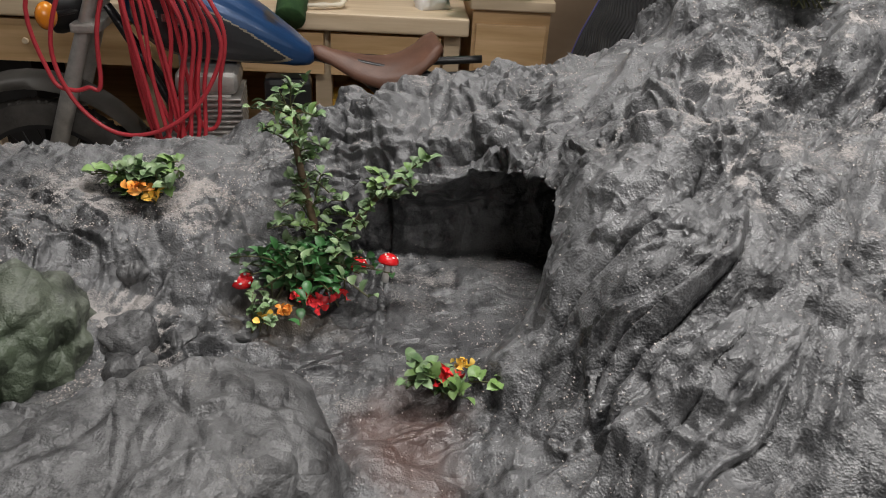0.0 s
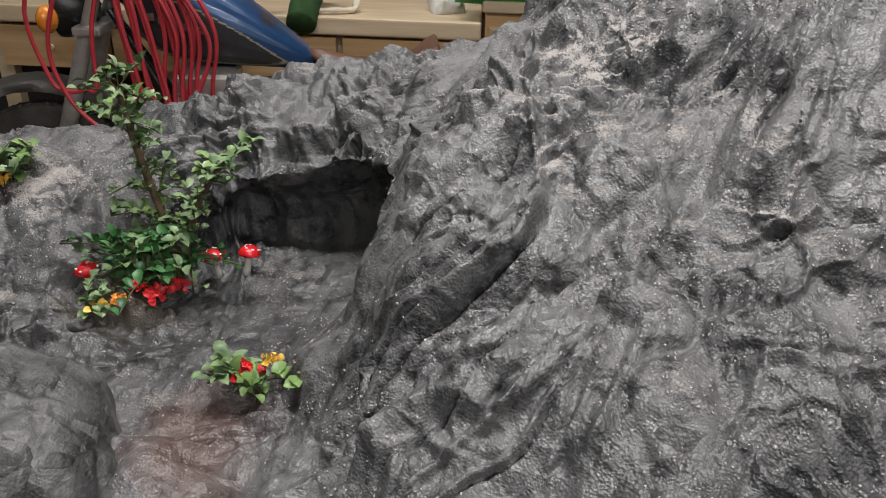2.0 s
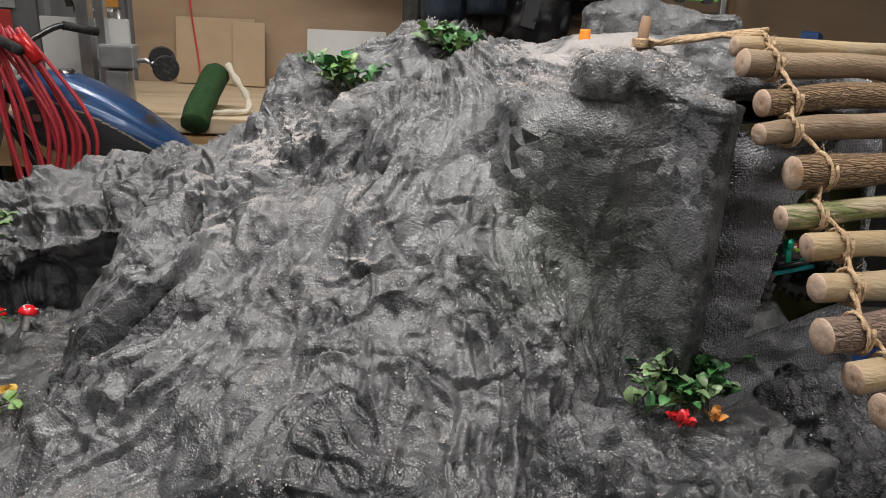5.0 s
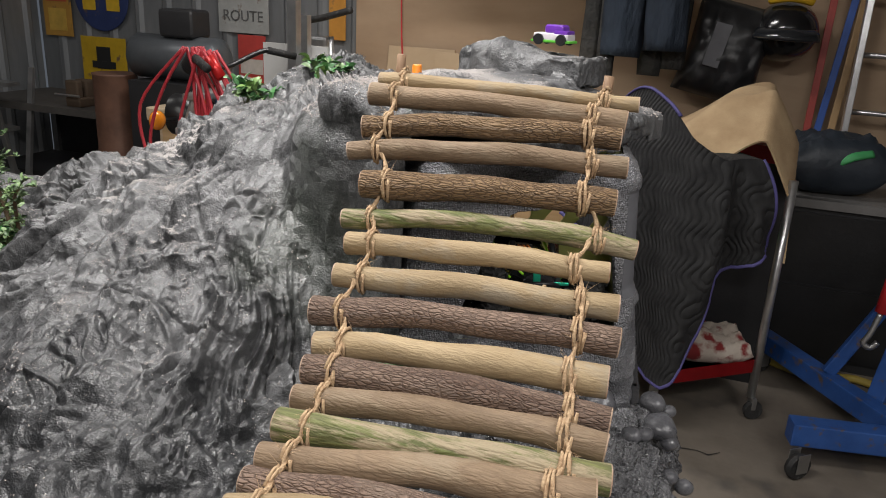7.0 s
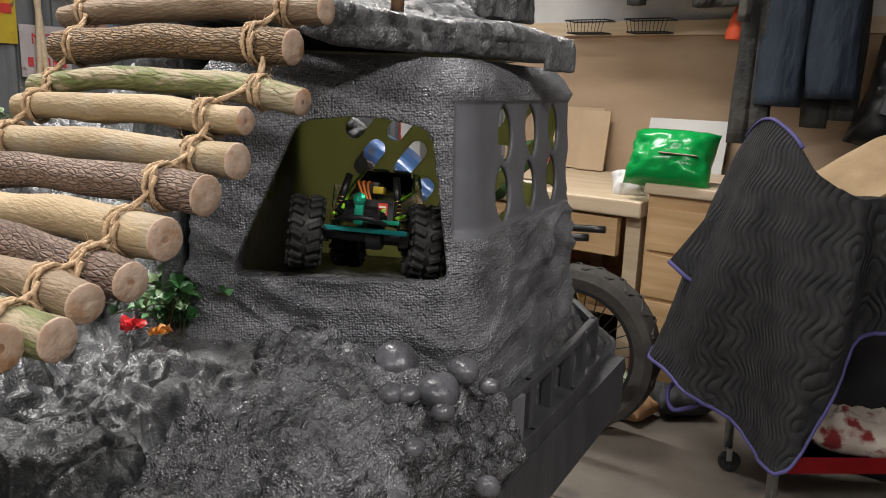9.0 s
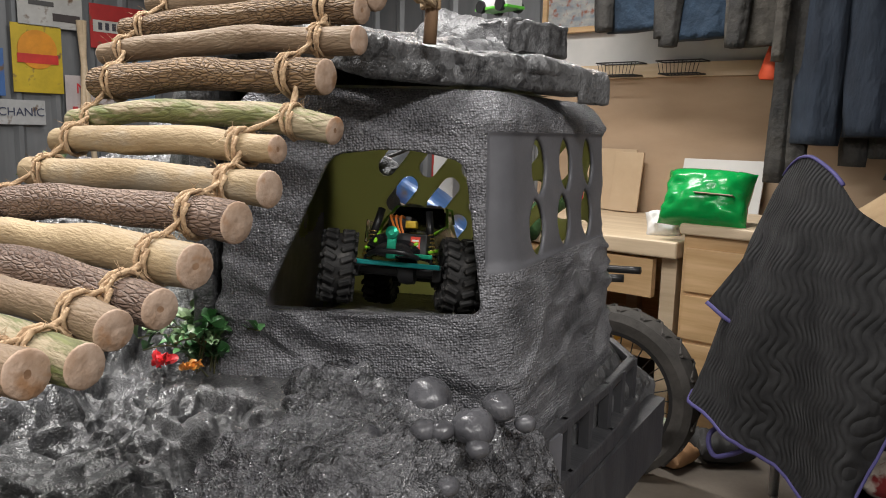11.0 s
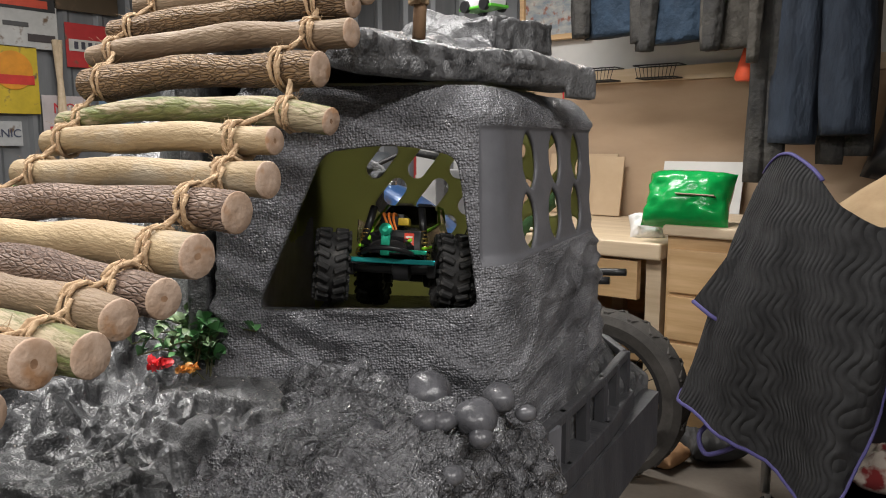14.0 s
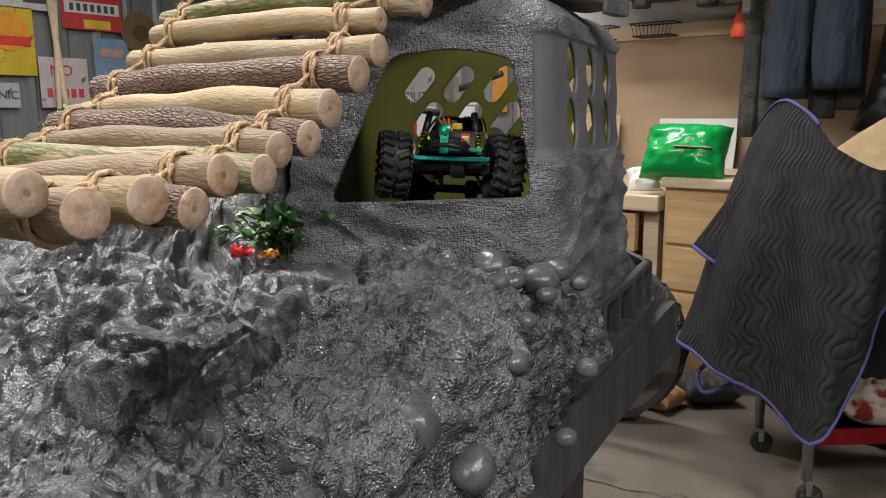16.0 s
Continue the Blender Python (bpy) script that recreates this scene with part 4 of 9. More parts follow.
wall_v, wall_q = surface_net(wall_f.astype(np.float32), np.array((us[0], zs2[0], ds[0])), np.array((su, su, 0.002)))
wall_d = wall_v[:, 2].copy()
uu = np.mod(wall_v[:, 0], run[-1])
base_xy = np.stack([np.interp(uu, run, plan_p[:, k]) for k in (0, 1)], 1)
nor_xy = np.stack([np.interp(uu, run, plan_n[:, k]) for k in (0, 1)], 1)
nor_xy /= np.linalg.norm(nor_xy, axis=1, keepdims=True)
zz = wall_v[:, 1]
inset = 0.07 * (zz - 1.05) + np.where(zz > 1.318, 0.05 - np.sqrt(np.maximum(0.05 ** 2 - (zz - 1.318) ** 2, 0)), 0)
wob = np.stack([base_xy[:, 0], base_xy[:, 1], zz], 1)
sag = wob + 0.02 * np.stack([perlin(wob * 9 + 13 * k, 66 + k) for k in range(3)], 1)
apron = np.clip((1.19 - zz) / 0.03, 0, 1)
cloth = (0.004 * perlin(wob * (12, 12, 20), 61) + (0.0025 + 0.004 * apron) * pinch(sag * (5, 5, 26) + (0, 0, 9) * wob[:, :1], 62, 0.2) + 0.002 * pinch(sag * (22, 22, 30), 63, 0.2)) * (wall_d > 0.002)
on_bare = (uu > front + 0.264) & (uu < right + 0.424) & (zz > 1.183 - 0.02 * (uu - right - 0.2)) & (zz < 1.326)
cloth = np.where(on_bare, 0.0, cloth)
xy = base_xy + nor_xy * (wall_d - inset + cloth)[:, None]
carrier = thing("carrier_cab", (0.72, 0.15, 0.93), "pet carrier painted dark grey with a cut window and vent holes", "carrier")
wall3 = np.stack([xy[:, 0], xy[:, 1], zz], 1) - (0.72, 0.15, 0.93)
mid_d, mid_z, mid_u = wall_d[wall_q].mean(1), zz[wall_q].mean(1), np.mod(wall_v[:, 0][wall_q].mean(1), run[-1])
isbare = ((mid_z > 1.187) & (mid_z < 1.322) & (mid_u > front + 0.268) & (mid_u < right + 0.42))
kind_of = np.where(mid_u > RUN0[3] - 0.03, np.where(mid_d < -0.0015, 1, 0), np.where((mid_d < -0.0015) | ((mid_u > back + 0.02) & (mid_u < RUN0[3] - 0.03)), 1, np.where(isbare, 2, 0)))
mid3 = wall3[wall_q].mean(1)
ragged = 0.255 + 0.05 * perlin(mid3 * 24, 91) - 0.25 * np.clip(mid_u - RUN0[3] - 0.12, 0, 1)
kind_of = np.where((mid_d < -0.0015) & (mid_u > RUN0[3] - 0.01) & (mid3[:, 2] < ragged), 3, kind_of)
PRIMER = surface("mauve_grey_primer", (0.30, 0.28, 0.32), (0.46, 0.43, 0.48), scale=20, rough=(0.6, 0.8), bump=0.5, bump_scale=30, deep=0.01)
quad_mesh("shell", wall3, wall_q[:, ::-1], [CLOTH_PAINT, OLIVE, PLASTIC, PRIMER], carrier, pick=kind_of)
bm = bmesh.new()
rim = [bm.verts.new((*(Vector(p) - Vector(n) * 0.044 - Vector((0.72, 0.15))), 1.3645 - 0.93)) for p, n in list(zip(plan_p, plan_n))[:-1:3]]
bm.faces.new(rim)
bmesh.ops.bisect_plane(bm, geom=list(bm.verts) + list(bm.edges) + list(bm.faces), plane_co=(0, 0.14, 0), plane_no=(0.3, 1, 0), clear_outer=True)
part("roof", bm, PLASTIC, carrier)
# the flange under it: two rails joined by ribs, open between
rail_at = [(0.922, 0.045), (0.906, 0.17), (0.885, 0.31), (0.858, 0.44), (0.80, 0.50)]
for z0, w, h in ((0.938, 0.030, 0.026), (1.004, 0.012, 0.012)):
    bm = bmesh.new()
    for (ax, ay), (bx, by) in zip(rail_at, rail_at[1:]):
        d = Vector((bx - ax, by - ay, 0))
        add_box(bm, (d.length + 0.012, w, h), pose((ax + bx) / 2 - 0.72, (ay + by) / 2 - 0.15, z0 - 0.93, 0, 0, math.degrees(math.atan2(d.y, d.x))), 0.003)
    part("flange_rail", bm, BOARD_PAINT, carrier)
for i in range(7):
    t = i / 6 * 3.0
    k = min(int(t), 2)
    p = Vector(rail_at[k]).lerp(Vector(rail_at[k + 1]), t - k)
    part("flange_rib", boxed(p.x - 0.726, p.x - 0.713, p.y - 0.155, p.y - 0.145, 0.0, 0.078), BOARD_PAINT, carrier)
part("flange_plate", boxed(0.905 - 0.72, 0.921 - 0.72, 0.05 - 0.15, 0.14 - 0.15, 0.0, 0.075), PLASTIC, carrier)

# ---------------- foam lava slope with bubbles ----------------
gx, gy, gz, corner1 = grid(0.70, 1.03, -0.42, 0.12, 0.90, 1.16, 0.0036)
f1 = rounded_box(gx, gy, gz, (0.872, -0.115, 0.990), (0.100, 0.115, 0.092), 0.055, 6)
f1 = smin(f1, rounded_box(gx, gy, gz, (0.905, -0.245, 0.975), (0.095, 0.105, 0.072), 0.05, 0), 0.05)
f1 = smin(f1, ellipsoid(gx, gy, gz, (0.80, -0.06, 1.05), (0.085, 0.05, 0.045)), 0.03)
f1 = smin(f1, ellipsoid(gx, gy, gz, (0.93, 0.0, 1.0), (0.05, 0.085, 0.055)), 0.03)
f1 = smin(f1, ellipsoid(gx, gy, gz, (0.80, -0.19, 0.99), (0.07, 0.08, 0.05)), 0.03)
f1 = np.maximum(f1, 0.915 - gz)
foam_v, foam_q = surface_net(f1.astype(np.float32), corner1, 0.0036)
foam_n = normals_of(foam_v, foam_q)
fw = foam_v + 0.012 * np.stack([fbm(foam_v * 25 + k * 17, 2, 71 + k) for k in range(3)], 1)
foam_v = foam_v + foam_n * (0.016 * fbm(foam_v * 14, 3, 81) + 0.020 * (crumple(fw * 26, 83) - 0.3) + 0.012 * creases(fw * 48, 85, True) + 0.006 * (crumple(fw * 85, 86) - 0.3))[:, None]
foam = thing("foam_slope", (0.87, -0.12, 0.925), "glossy black foam slope with bubbles under the window", "model rock")
quad_mesh("foam_skin", foam_v - (0.87, -0.12, 0.925), foam_q, [FOAM], foam)
BUBBLE = surface("bubble_paint", (0.06, 0.06, 0.066), (0.11, 0.11, 0.118), scale=30, rough=(0.2, 0.36), bump=0.4, bump_scale=120, deep=0.003)
bubbles = [(0.879, -0.035, 1.106, 0.020), (0.953, -0.064, 1.106, 0.018), (0.966, -0.078, 1.096, 0.010), (0.925, -0.092, 1.104, 0.011), (0.938, -0.088, 1.105, 0.010),
           (0.939, -0.008, 1.104, 0.015), (0.958, 0.004, 1.09, 0.010), (0.885, -0.118, 1.096, 0.011), (0.83, -0.105, 1.09, 0.012), (0.843, -0.062, 1.10, 0.010), (0.960, -0.272, 1.034, 0.030), (0.925, -0.282, 1.042, 0.018),
           (0.995, -0.24, 1.0, 0.018), (0.985, -0.315, 0.985, 0.022), (1.002, -0.103, 0.976, 0.010), (0.90, -0.32, 1.015, 0.02), (0.785, -0.035, 1.108, 0.009), (0.99, -0.04, 1.02, 0.011), (0.985, -0.165, 1.06, 0.012), (0.972, -0.12, 1.082, 0.009)]
for i, (bx, by, bz, br) in enumerate(bubbles):
    bm = bmesh.new()
    bmesh.ops.create_icosphere(bm, subdivisions=3, radius=br)
    for v in bm.verts:
        v.co *= 1 + 0.3 * noise.noise(v.co * 45 + Vector((i * 3.1, 0, 0)))
        v.co.z *= 0.85
    bmesh.ops.translate(bm, vec=(bx - 0.87, by + 0.12, bz - 0.925 - 0.022), verts=bm.verts)
    part("bubble", bm, BUBBLE, foam, smooth=True, sharp=180)

# ---------------- loose boulders ----------------


def boulder(name, label, centre, radii, turn, seed, material, folds=0.016, blocky=False):
    step = min(0.0052, max(radii) / 16)
    span = max(radii) * 1.3
    x, y, z, c0 = grid(-span, span, -span, span, -radii[2] * 1.3, radii[2] * 1.3, step)
    f = ellipsoid(x, y, z, (0, 0, 0), radii)
    f = smax(f, rounded_box(x, y, z, (0, 0, 0), (radii[0] * 0.93, radii[1] * 0.9, radii[2] * 0.86), 0.02, 20 + seed), 0.02)
    if blocky:
        f = rounded_box(x, y, z, (0, 0, 0), (radii[0] * 0.95, radii[1] * 0.95, radii[2] * 0.92), 0.018, 0)
    v, q = surface_net(f.astype(np.float32), c0, step)
    v, q = finer(v, q)
    n = normals_of(v, q)
    bent = np.stack([perlin(v * 7 + k * 9 + seed, seed + k) for k in range(3)], 1)
    w = v + 0.02 * bent
    lift = 0.028 * perlin(v * 6 + seed, seed) + 2.2 * folds * (crumple(w * (9, 10, 7) + seed, seed) - 0.3) + 1.1 * folds * (crumple(w * (22, 19, 15) + seed, seed + 5) - 0.3)
    lift += folds * (0.6 * pinch(w * (9, 12, 5), seed + 21, 0.12) - 0.6 * pinch(w * (13, 10, 6), seed + 23, 0.10) + 0.5 * long_folds(v, 0.5 * bent, seed, 6, 0.05, 8.0))
    lift += 0.45 * folds * (0.3 - crumple(w * (48, 42, 34), seed + 9)) + 0.12 * folds * (crumple(w * (100, 90, 75), seed + 11) - 0.3)
    v = v + n * lift[:, None]
    ob = quad_mesh(name, v, q, [material])
    ob.matrix_world = pose(*centre, 0, 0, turn)
    return tagged(ob, label, "boulder", "boulders by the track")


boulder("boulder", "green-grey mossy painted boulder beside the sandy ledge", (-0.60, 0.03, 0.995), (0.105, 0.09, 0.085), 15, 3, ROCK_GREEN, 0.012)
boulder("boulder", "low flat grey boulder in front of the track", (-0.385, -0.165, 0.985), (0.165, 0.12, 0.078), 12, 8, ROCK_BOULDER, 0.0065)
boulder("boulder", "dark wet grey boulder at the lower edge", (-0.53, -0.09, 0.955), (0.09, 0.07, 0.055), -20, 14, ROCK_BOULDER, 0.012)
boulder("boulder", "rounded dark rock below the flower bed", (0.665, -0.262, 0.992), (0.140, 0.105, 0.080), -8, 30, ROCK_DARK, 0.013)
boulder("boulder", "flat grey rock block on the plateau", (0.678, 0.315, 1.436), (0.118, 0.07, 0.036), -14, 36, ROCK, 0.006, True)
for i, (at, size, turn) in enumerate((((-0.478, 0.150, 1.030), (0.044, 0.032, 0.013), 10), ((-0.440, 0.148, 1.018), (0.040, 0.030, 0.012), -18), ((-0.452, 0.140, 0.998), (0.050, 0.034, 0.014), 4), ((-0.402, 0.132, 0.998), (0.036, 0.028, 0.014), 30),
                                     ((-0.497, 0.060, 0.985), (0.040, 0.030, 0.020), -25), ((-0.470, 0.035, 0.975), (0.030, 0.026, 0.018), 40), ((-0.425, 0.075, 0.985), (0.040, 0.022, 0.014), 60), ((-0.372, 0.085, 0.985), (0.034, 0.024, 0.014), -10))):
    boulder("stone", "flat dark slate-grey rock wedged by the sandy ledge", at, size, turn, 50 + 3 * i, ROCK_BOULDER, 0.008, True)
# ---------------- log bridge ----------------
END = surface("cut_wood", (0.34, 0.225, 0.15), (0.50, 0.375, 0.29), scale=75, rough=(0.7, 0.9), bump=0.5, bump_scale=260, deep=0.002, speck=(0.34, 0.19, 0.10), speck_scale=60, speck_amount=0.2)


def bark(name, low, high, furrow, blotch, scale, stretch, relief, crack=0.5, ridged=1.0, streak=0.45):
    """Bark: streaked colour, dark furrows along the branch or cracks round it, blotches where it is rubbed off."""
    m = surface(name, low, high, scale=55, rough=(0.6, 0.9), bump=0, stretch=(0.16, 1, 1), vary=0.1)
    nt = m.node_tree
    ns, ln = nt.nodes, nt.links
    bsdf = ns["Principled BSDF"]
    col = bsdf.inputs["Base Color"].links[0].from_socket
    tc = ns.new("ShaderNodeTexCoord")
    info = ns.new("ShaderNodeObjectInfo")
    shift = ns.new("ShaderNodeVectorMath")
    shift.operation = "ADD"
    ln.new(tc.outputs["Object"], shift.inputs[0])
    ln.new(info.outputs["Random"], shift.inputs[1])
    wob = ns.new("ShaderNodeTexNoise")
    wob.inputs["Scale"].default_value, wob.inputs["Detail"].default_value = 70.0, 2.0
    ln.new(shift.outputs[0], wob.inputs["Vector"])
    bent = ns.new("ShaderNodeMix")
    bent.data_type, bent.blend_type = "RGBA", "LINEAR_LIGHT"
    bent.inputs["Factor"].default_value = 0.0016
    ln.new(shift.outputs[0], bent.inputs["A"])
    ln.new(wob.outputs["Color"], bent.inputs["B"])
    mp = ns.new("ShaderNodeMapping")
    mp.inputs["Scale"].default_value = stretch
    ln.new(bent.outputs["Result"], mp.inputs[0])
    v = ns.new("ShaderNodeTexVoronoi")
    v.feature = "DISTANCE_TO_EDGE"
    v.inputs["Scale"].default_value = scale
    ln.new(mp.outputs[0], v.inputs["Vector"])
    edge = ns.new("ShaderNodeMapRange")
    edge.inputs["From Max"].default_value = 0.16
    edge.inputs["To Min"].default_value, edge.inputs["To Max"].default_value = crack, 0.0
    ln.new(v.outputs["Distance"], edge.inputs["Value"])
    dark = ns.new("ShaderNodeMix")
    dark.data_type = "RGBA"
    ln.new(edge.outputs[0], dark.inputs["Factor"])
    ln.new(col, dark.inputs["A"])
    dark.inputs["B"].default_value = (*furrow, 1)
    spot = ns.new("ShaderNodeTexNoise")
    spot.inputs["Scale"].default_value, spot.inputs["Detail"].default_value, spot.inputs["Roughness"].default_value = 22.0 if streak > 0.2 else 75.0, 7.0, 0.7
    ms = ns.new("ShaderNodeMapping")
    ms.inputs["Scale"].default_value = (streak, 1, 1)
    ln.new(shift.outputs[0], ms.inputs[0])
    ln.new(ms.outputs[0], spot.inputs["Vector"])
    sr = ns.new("ShaderNodeMapRange")
    sr.inputs["From Min"].default_value, sr.inputs["From Max"].default_value, sr.inputs["To Max"].default_value = 0.52 if streak > 0.2 else 0.47, 0.64 if streak > 0.2 else 0.56, 0.75 if streak > 0.2 else 0.9
    ln.new(spot.outputs["Fac"], sr.inputs["Value"])
    mix = ns.new("ShaderNodeMix")
    mix.data_type = "RGBA"
    ln.new(sr.outputs[0], mix.inputs["Factor"])
    ln.new(dark.outputs["Result"], mix.inputs["A"])
    mix.inputs["B"].default_value = (*blotch, 1)
    ln.new(mix.outputs["Result"], bsdf.inputs["Base Color"])
    fine = ns.new("ShaderNodeTexNoise")
    fine.inputs["Scale"].default_value, fine.inputs["Detail"].default_value = 420.0, 4.0
    mf = ns.new("ShaderNodeMapping")
    mf.inputs["Scale"].default_value = (0.3, 1, 1)
    ln.new(shift.outputs[0], mf.inputs[0])
    ln.new(mf.outputs[0], fine.inputs["Vector"])
    cut = ns.new("ShaderNodeMath")
    cut.operation = "MINIMUM"
    cut.inputs[1].default_value = 0.25
    ln.new(v.outputs["Distance"], cut.inputs[0])
    low_v = ns.new("ShaderNodeMath")
    low_v.operation = "MULTIPLY"
    low_v.inputs[1].default_value = ridged
    ln.new(cut.outputs[0], low_v.inputs[0])
    h = ns.new("ShaderNodeMath")
    h.operation = "MULTIPLY_ADD"
    h.inputs[1].default_value = 0.3
    ln.new(fine.outputs["Fac"], h.inputs[0])
    ln.new(low_v.outputs[0], h.inputs[2])
    bp = ns.new("ShaderNodeBump")
    bp.inputs["Strength"].default_value, bp.inputs["Distance"].default_value = relief, 0.006
    ln.new(h.outputs[0], bp.inputs["Height"])
    ln.new(bp.outputs[0], bsdf.inputs["Normal"])
    return m


BARKS = {
    "tan": bark("tan_bark", (0.150, 0.099, 0.056), (0.273, 0.194, 0.123), (0.088, 0.055, 0.033), (0.255, 0.198, 0.132), 330, (0.14, 1, 1), 0.6, 0.3, 0.3),
    "brown": bark("ridged_brown_bark", (0.150, 0.088, 0.042), (0.282, 0.180, 0.092), (0.044, 0.023, 0.011), (0.211, 0.136, 0.070), 430, (0.15, 1, 1), 1.0, 0.8, 0.9),
    "green": bark("green_bark", (0.088, 0.110, 0.026), (0.194, 0.194, 0.075), (0.053, 0.051, 0.022), (0.317, 0.255, 0.167), 190, (0.06, 1, 1), 0.8, 0.5, 0.4, 0.13),
    "pale": bark("pale_bark", (0.238, 0.167, 0.086), (0.361, 0.273, 0.158), (0.150, 0.097, 0.053), (0.290, 0.246, 0.180), 340, (0.12, 1, 1), 0.6, 0.2, 0.12),
    "dark": bark("dark_scaly_bark", (0.132, 0.081, 0.058), (0.255, 0.176, 0.130), (0.044, 0.026, 0.019), (0.176, 0.128, 0.095), 360, (0.3, 1, 1), 1.0, 0.65, 0.8),
}
HEART = surface("wood_heart", (0.20, 0.11, 0.06), (0.36, 0.22, 0.13), scale=90, rough=(0.7, 0.9), bump=0.3, bump_scale=260, deep=0.001)
ROPE = surface("jute_rope", (0.30, 0.19, 0.105), (0.54, 0.39, 0.24), scale=160, rough=(0.8, 0.95), bump=0.8, bump_scale=500, deep=0.002)
# left end, right end, radius, bark
LOGS = [
    ((0.620, -0.115, 1.445), (0.885, -0.085, 1.440), 0.0080, "pale"),
    ((0.620, -0.138, 1.432), (0.877, -0.105, 1.423), 0.0115, "tan"),
    ((0.628, -0.171, 1.405), (0.876, -0.121, 1.411), 0.0112, "brown"),
    ((0.622, -0.191, 1.382), (0.887, -0.134, 1.386), 0.0105, "tan"),
    ((0.647, -0.210, 1.354), (0.883, -0.162, 1.357), 0.0132, "brown"),
    ((0.636, -0.228, 1.323), (0.908, -0.176, 1.321), 0.0098, "green"),
    ((0.651, -0.247, 1.306), (0.891, -0.212, 1.307), 0.0108, "pale"),
    ((0.651, -0.271, 1.281), (0.905, -0.231, 1.281), 0.0118, "pale"),
    ((0.645, -0.302, 1.257), (0.912, -0.262, 1.264), 0.0128, "dark"),
    ((0.661, -0.325, 1.236), (0.910, -0.290, 1.240), 0.0130, "pale"),
    ((0.667, -0.356, 1.226), (0.918, -0.317, 1.219), 0.0133, "dark"),
    ((0.670, -0.378, 1.212), (0.920, -0.344, 1.214), 0.0115, "tan"),
    ((0.672, -0.405, 1.203), (0.928, -0.364, 1.201), 0.0126, "green"),
    ((0.672, -0.429, 1.186), (0.922, -0.390, 1.200), 0.0128, "tan"),
    ((0.672, -0.450, 1.179), (0.932, -0.419, 1.185), 0.0125, "dark"),
    ((0.675, -0.478, 1.176), (0.930, -0.445, 1.193), 0.0118, "pale"),
    ((0.675, -0.507, 1.172), (0.930, -0.478, 1.188), 0.0135, "tan"),
    ((0.678, -0.535, 1.176), (0.930, -0.504, 1.201), 0.0118, "pale"),
]
bridge = thing("log_bridge", (0.75, -0.25, 1.1), "hanging bridge of cut branches tied with jute rope", "bridge")
B0 = Vector((0.75, -0.25, 1.1))
rng = random.Random(4)
tie_points = {0: [], 1: []}
for i, (a, b, r, kind) in enumerate(LOGS):
    a, b = Vector(a), Vector(b)
    d = (b - a)
    axis = d.normalized()
    side = axis.cross(Vector((0, 0, 1))).normalized()
    up = side.cross(axis)
    bow, lift = rng.uniform(-0.005, 0.005), rng.uniform(0.001, 0.006)
    if kind == "green" and i == 5:
        lift = 0.010
    pts, rad = [], []
    for k in range(15):
        t = k / 14
        s = math.sin(math.pi * t)
        pts.append(a + d * t + side * (bow * s + 0.0012 * math.sin(9 * t + i)) + up * (lift * s + 0.001 * math.sin(13 * t + 2 * i)))
        rad.append(r * (1.0 + 0.05 * math.sin(7 * t + i * 1.7) + 0.04 * math.cos(17 * t + i) - 0.08 * (0.5 - t) * (1 if i % 2 else -1)))
    bm = bmesh.new()
    sides = 18
    rings = add_tube(bm, [p - B0 for p in pts], rad, sides, caps=False)
    for ring_i, ring in enumerate(rings):
        mid = pts[ring_i] - B0
        for k, v in enumerate(ring):
            w = noise.noise(Vector((k * 0.7, ring_i * 0.5, i * 9.0)))
            v.co = mid + (v.co - mid) * (1 + 0.045 * w)
    for ring, flip in ((rings[0], True), (rings[-1], False)):
        mid = sum((v.co for v in ring), Vector()) / sides
        inner = [bm.verts.new(mid + (v.co - mid) * 0.93 + axis * (0.0012 if not flip else -0.0012)) for v in ring]
        core = bm.verts.new(mid + axis * (0.0002 if not flip else -0.0002))
        heart = [bm.verts.new(mid + (v.co - mid) * (0.17 + 0.02 * math.sin(0.7 * n + i)) + axis * (0.0006 if not flip else -0.0006)) for n, v in enumerate(ring)]
        for k in range(sides):
            j = (k + 1) % sides
            q = (ring[k], ring[j], inner[j], inner[k])
            f = bm.faces.new(q if not flip else q[::-1])
            f.material_index = 1
            q = (inner[k], inner[j], heart[j], heart[k])
            f = bm.faces.new(q if not flip else q[::-1])
            f.material_index = 1
            t3 = (heart[k], heart[j], core)
            f = bm.faces.new(t3 if not flip else t3[::-1])
            f.material_index = 2 if i % 4 in (1, 2) else 1
    for knot in range(rng.randint(0, 2)):
        t = rng.uniform(0.2, 0.85)
        p = a + d * t + up * r * 0.86 + side * rng.uniform(-0.4, 0.4) * r
        add_tube(bm, [p - B0, p + up * r * 0.22 - B0], [r * 0.26, r * 0.15], 7, mat=0)
    words = {"tan": "smooth tan bark branch", "brown": "ridged brown bark branch", "green": "green striped bark branch", "pale": "peeled pale branch", "dark": "dark scaly bark branch"}
    part("log", bm, [BARKS[kind], END, HEART], bridge, words[kind], smooth=True, sharp=50)
    for s, t in ((0, 0.10), (1, 0.875)):
        k = t * 14
        lo = int(k)
        p = pts[lo].lerp(pts[lo + 1], k - lo)
        tie_points[s].append((p, r, axis, side, up))
